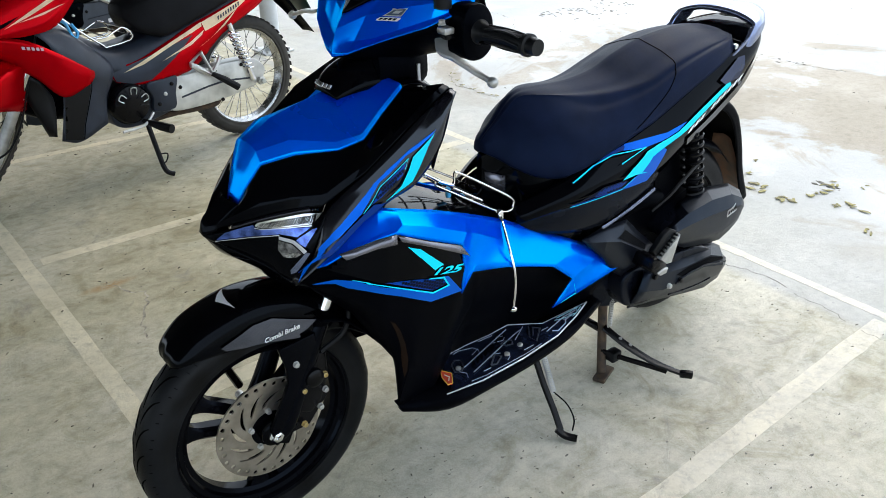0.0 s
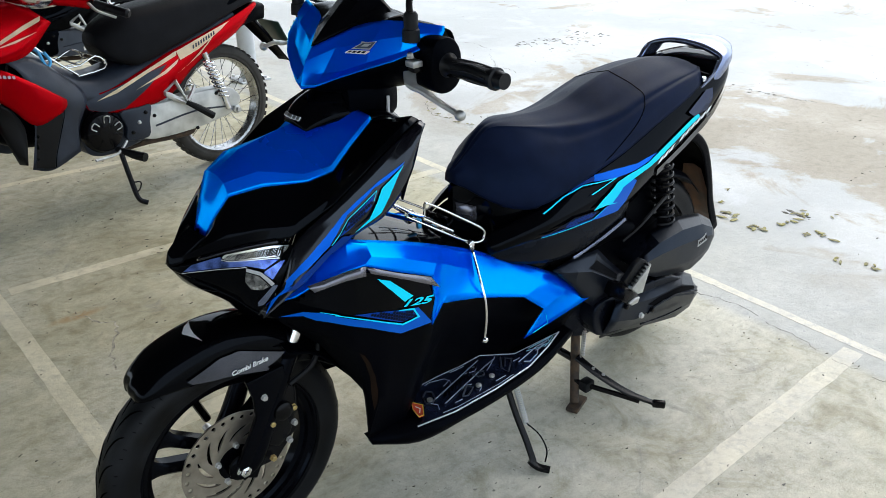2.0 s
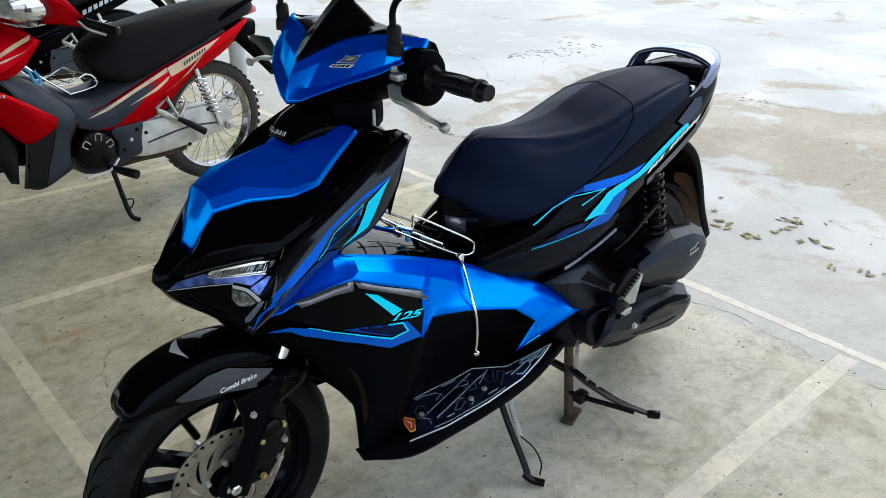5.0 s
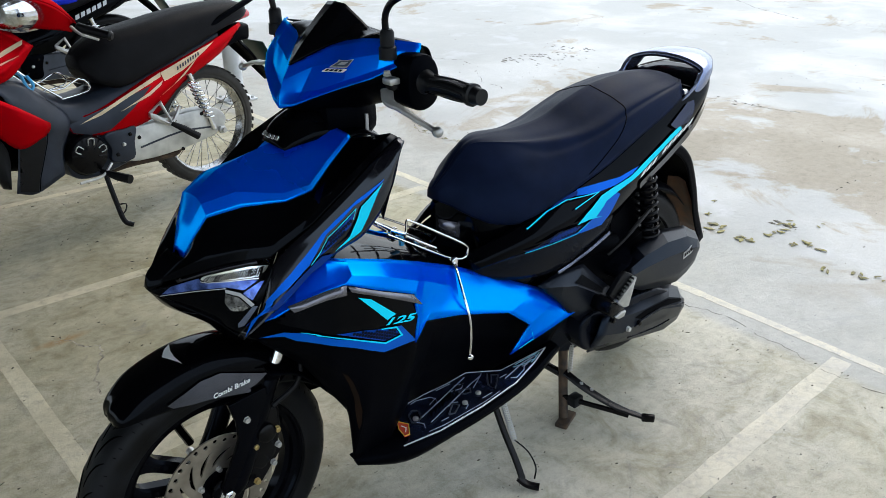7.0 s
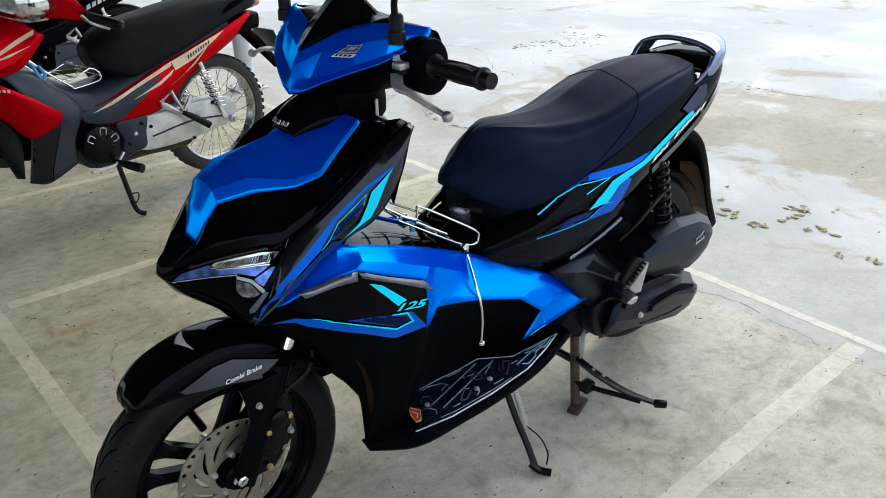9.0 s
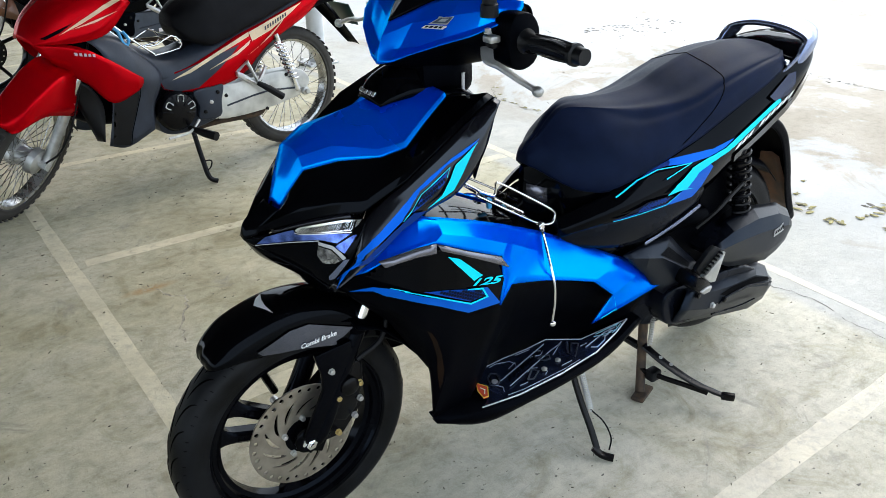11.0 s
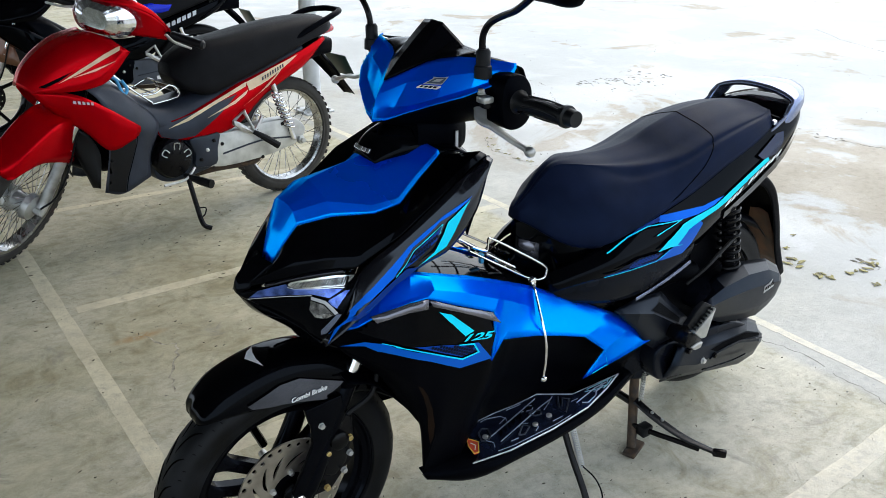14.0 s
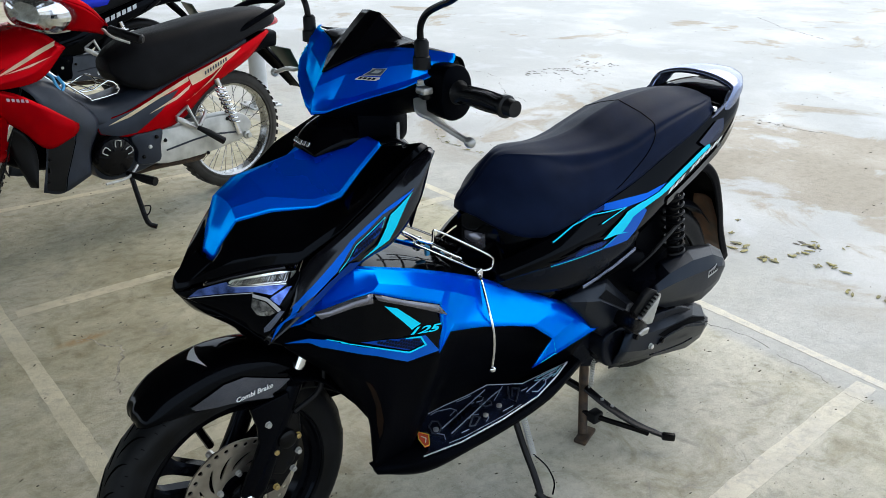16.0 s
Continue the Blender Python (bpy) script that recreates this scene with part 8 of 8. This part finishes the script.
    lamp_st = [(x, [(0, 0.93 + 0.62 * w), (0.65 * w, 0.93 + 0.55 * w), (w, 0.925), (0.7 * w, 0.92 - 0.5 * w), (0, 0.92 - 0.58 * w)]) for x, w in lamp_rows2]
    hd_part("headlamp_lens", loft(lamp_st, 4, 4), LENS, "clear faceted headlamp lens")
    bowl = [(x - 0.02, [(y * 0.9, (z - 0.925) * 0.88 + 0.925) for y, z in prof]) for x, prof in lamp_st[:-1]]
    hd_part("headlamp_reflector", loft(bowl, 4, 4), REFLECTOR, "bright faceted headlamp reflector", sharp=3)
    for s in (1, -1):
        hd_part("grip", lathe([(0.014, s * 0.20), (0.018, s * 0.205), (0.0165, s * 0.22), (0.0165, s * 0.325), (0.019, s * 0.33), (0.012, s * 0.34)], (-0.425, 0, 0.875), "y", 20), GRIP, "black rubber grip")
        hd_part("brake_lever", sweep([(-0.40, 0.19 * s, 0.88), (-0.375, 0.24 * s, 0.872), (-0.38, 0.31 * s, 0.866)], 0.012, 0.008), ALU)
    hd_part("handlebar", tube([(-0.425, -0.2, 0.875), (-0.40, 0, 0.89), (-0.425, 0.2, 0.875)], 0.011, 10, 4), DARKMETAL)
    return e


red_pose = pose(0.127, -2.02, 0, 0, 0, 10.9)
red = underbone("underbone_motorcycle", "red underbone motorcycle with cream stripes on its side stand", red_pose, REDPAINT, GREYPLASTIC, REDPAINT, CREAM, 34, True, True, head=(-0.10, 0.05, 0.002), front=(0.008, -0.106, -0.031), lean=-14)
rack2 = thing("wire_rack", "chromed bent wire rack fixed in front of the motorcycle seat", "rack", red_pose)
for s in (1, -1):
    part("rail", tube([(-0.36, 0.07 * s, 0.735), (-0.45, 0.08 * s, 0.64), (-0.535, 0.085 * s, 0.565)], 0.0042, 8, 3), CHROME, rack2)
    part("loop", tube([(-0.50, 0.085 * s, 0.60), (-0.55, 0.09 * s, 0.60), (-0.615, 0.09 * s, 0.625), (-0.65, 0.09 * s, 0.60), (-0.645, 0.09 * s, 0.57), (-0.535, 0.088 * s, 0.56)], 0.0036, 8, 2), CHROME, rack2)
for x, z in ((-0.55, 0.60), (-0.615, 0.625), (-0.65, 0.59), (-0.535, 0.563)):
    part("cross_wire", tube([(x, -0.09, z), (x, 0.09, z)], 0.003, 8, 1), CHROME, rack2)
helmet_lock = part("blue_cable_lock", tube([(-0.375, 0.085, 0.70), (-0.395, 0.10, 0.68), (-0.405, 0.105, 0.64), (-0.42, 0.10, 0.622), (-0.435, 0.095, 0.64), (-0.42, 0.09, 0.675)], 0.006, 8, 5), LIGHTBLUE, rack2, "looped sky-blue strap")

underbone("underbone_motorcycle", "blue motorcycle with brown mudguard and black cast wheels", pose(0.0, -3.92, 0, 0, 0, 3) @ Matrix.Diagonal((1.06, 1.0, 1.0, 1)), BLACK, MATTE, BLACK, SILVERDECAL, 3, False, False, BROWNPAINT, CASTGREY)


# ---- litter and cracks on the yard ----
def leaf(x, y, size, turn, n, label):
    """A small heap of wet leaves: a few curled blades."""
    e = thing("fallen_leaves", label, "leaves", pose(x, y, 0, 0, 0, turn), "fallen leaves on the yard")
    rnd = random.Random(int(abs(x * 1000 + y * 777)))
    for _ in range(n + 2):
        l, w = size * rnd.uniform(0.42, 0.85), size * rnd.uniform(0.08, 0.16)
        rows = []
        for i in range(6):
            f = i / 5
            ww = w * math.sin(math.pi * (0.06 + 0.88 * f)) ** 0.8
            zc = 0.001 + 0.002 * math.sin(f * 3 + rnd.random()) ** 2
            rows.append([(l * (f - 0.5), -ww, zc + 0.001), (l * (f - 0.5), 0, zc), (l * (f - 0.5), ww, zc + 0.001)])
        bm = bmesh.new()
        grid_into(bm, weave(rows, 1, 2))
        moved(bm, Matrix.Translation((rnd.uniform(-1, 1) * size * 0.7, rnd.uniform(-1, 1) * size * 0.5, 0.002)) @ Matrix.Rotation(rnd.uniform(0, 6.28), 4, "Z"))
        part("leaf", bm, LEAF, e, thick=0.001)


for x, y, size, turn, n in ((-2.43, -0.37, 0.035, 10, 1), (-2.32, -0.28, 0.062, 20, 4), (-2.31, -0.14, 0.062, 60, 4), (-2.54, -0.09, 0.06, 40, 2), (-2.59, -0.11, 0.04, 100, 1), (-2.44, -0.09, 0.05, 15, 3), (-2.43, 0.07, 0.06, 80, 2), (-2.40, 0.0, 0.04, 50, 2), (-2.30, 0.19, 0.045, 30, 1), (-2.32, 0.30, 0.045, 20, 2), (-2.57, -0.44, 0.03, 0, 1), (-2.36, 0.36, 0.03, 70, 1), (-2.65, 0.0, 0.03, 30, 1)):
    leaf(x, y, size, turn, n, "wet yellow-brown leaves lying on the concrete" if n > 1 else "single wet leaf lying on the concrete")
for k, (x, y) in enumerate(((-2.39, -2.33), (-2.32, -2.2), (-2.29, -2.1), (-2.29, -2.03), (-2.29, -1.94), (-2.3, -1.86))):
    leaf(x, y, 0.035, 37 * k, 1, "yellowed leaf in a line along a crack")


def grit(n, box, seed, material, big):
    """Loose flecks of bark, straw and grit strewn over the floor."""
    rnd = random.Random(seed)
    bm = bmesh.new()
    for _ in range(n):
        x, y = rnd.uniform(box[0], box[1]), rnd.uniform(box[2], box[3])
        l, w = big * rnd.uniform(0.3, 1.0) ** 2, big * rnd.uniform(0.12, 0.28)
        a = rnd.gauss(0.35, 0.7)
        d, nn = Vector((math.cos(a), math.sin(a), 0)), Vector((-math.sin(a), math.cos(a), 0))
        c = Vector((x, y, 0.0042))
        ring = [c + d * l * 0.5, c + d * l * 0.15 + nn * w * rnd.uniform(0.4, 0.6), c - d * l * 0.5 + nn * w * 0.15, c - d * l * 0.2 - nn * w * 0.5]
        top = [p + Vector((0, 0, rnd.uniform(0.001, 0.003))) for p in ring]
        lo, hi = [bm.verts.new(p) for p in ring], [bm.verts.new(p) for p in top]
        bm.faces.new(hi)
        for i in range(4):
            bm.faces.new((lo[i], lo[(i + 1) % 4], hi[(i + 1) % 4], hi[i]))
    bmesh.ops.recalc_face_normals(bm, faces=bm.faces)
    tagged(part("floor_grit", bm, material, None), "scattered dark flecks of grit and bark on concrete", "grit", "", "stuff")


DEBRIS = mat("dark_bark_flecks", (0.10, 0.088, 0.066), 0.9, 0.0, 0.0, 0.3, 40)
grit(400, (-0.9, 0.9, -3.0, 1.2), 5, DEBRIS, 0.016)
grit(280, (-1.75, -0.5, -3.2, 1.0), 7, DEBRIS, 0.012)
grit(260, (-6.5, -2.2, -5.0, 2.5), 6, DEBRIS, 0.018)


def crack(pts, w, seed, label="thin dark crack in the concrete", material=CRACK):
    rnd = random.Random(seed)
    fine = []
    for a, b in zip(pts, pts[1:]):
        a, b = Vector(a), Vector(b)
        k = max(3, int((b - a).length / 0.018))
        n = Vector((-(b - a).y, (b - a).x)).normalized()
        bend = [0.0] + [rnd.gauss(0, 0.008) for _ in range(max(1, k // 3))] + [0.0]
        for i in range(k):
            f = i / k * (len(bend) - 1)
            m = int(f)
            fine.append(a.lerp(b, i / k) + n * (bend[m] + (bend[m + 1] - bend[m]) * (f - m) + rnd.gauss(0, 0.0042)))
    fine.append(Vector(pts[-1]))
    bm = bmesh.new()
    rows = []
    for i, p in enumerate(fine):
        d = (fine[min(i + 1, len(fine) - 1)] - fine[max(i - 1, 0)]).normalized()
        n = Vector((-d.y, d.x)) * w * rnd.uniform(0.08, 0.36)
        rows.append([bm.verts.new((p.x + n.x, p.y + n.y, 0.0011)), bm.verts.new((p.x - n.x, p.y - n.y, 0.0011))])
    gap = 0
    for p, q in zip(rows, rows[1:]):
        # the crack closes here and there
        gap = gap - 1 if gap else (rnd.randint(1, 4) if rnd.random() < 0.14 else 0)
        if gap:
            continue
        f = bm.faces.new((p[0], p[1], q[1], q[0]))
        f.normal_update()
        if f.normal.z < 0:
            f.normal_flip()
    tagged(part("ground_crack", bm, material, None), label, "crack", "cracks in the concrete", "structure")


crack([(-1.72, -0.15), (-1.699, 0.013), (-1.73, 0.144), (-1.693, 0.266), (-1.695, 0.378), (-1.657, 0.469), (-1.668, 0.565), (-1.672, 0.671), (-1.69, 0.95)], 0.0040, 1)
crack([(-0.01, -1.213), (-0.06, -1.16), (-0.115, -1.10), (-0.106, -1.042), (-0.06, -0.97), (-0.035, -0.913), (-0.019, -0.829)], 0.013, 2, "pale scratch in the concrete", SCRATCH)
crack([(-2.389, -2.348), (-2.327, -2.251), (-2.283, -2.145), (-2.291, -2.065), (-2.295, -1.879), (-2.31, -1.6)], 0.0056, 3, "faint silted crack in the concrete", FARCRACK)
crack([(-3.50, -3.75), (-3.527, -3.61), (-3.568, -3.456), (-3.649, -3.319), (-3.588, -3.063)], 0.010, 4, "faint silted crack in the concrete", FARCRACK)
crack([(-3.50, -2.98), (-3.468, -2.935), (-3.298, -2.713), (-3.294, -2.608), (-3.278, -2.457)], 0.010, 5, "faint silted crack in the concrete", FARCRACK)
crack([(-4.02, -1.5), (-4.07, -1.254), (-4.066, -1.082), (-4.12, -0.85)], 0.012, 6, "faint silted crack in the concrete", FARCRACK)
crack([(-7.686, -3.514), (-7.239, -2.928), (-6.959, -2.316)], 0.02, 7, "faint silted crack in the concrete", FARCRACK)


def chips(spots, seed):
    """Broken, darkened bits of the surface where the slab has spalled."""
    rnd = random.Random(seed)
    bm = bmesh.new()
    for x, y, r, n in spots:
        for _ in range(n):
            cx, cy = rnd.gauss(x, r * 0.5), rnd.gauss(y, r)
            q = rnd.uniform(0.006, 0.022)
            ring = [(cx + q * 0.55 * rnd.uniform(0.5, 1) * math.cos(a), cy + q * rnd.uniform(0.6, 1.3) * math.sin(a)) for a in (0.2, 1.2, 2.3, 3.4, 4.4, 5.5)]
            lo, hi = [bm.verts.new((px, py, -0.001)) for px, py in ring], [bm.verts.new((px, py, rnd.uniform(0.0008, 0.002))) for px, py in ring]
            bm.faces.new(hi)
            for k in range(6):
                bm.faces.new((lo[k], lo[(k + 1) % 6], hi[(k + 1) % 6], hi[k]))
    tagged(part("spalled_concrete", bm, FARCRACK, None), "small dark chips where the concrete has spalled", "spall", "", "stuff")


chips(((-4.16, -2.95, 0.10, 26), (-3.96, -3.01, 0.07, 16), (-3.86, -3.05, 0.04, 6), (-4.50, -3.05, 0.08, 12), (-4.58, -2.88, 0.08, 8), (-4.30, -2.82, 0.08, 10), (-4.07, -1.17, 0.08, 8), (-2.55, -0.11, 0.03, 8)), 9)
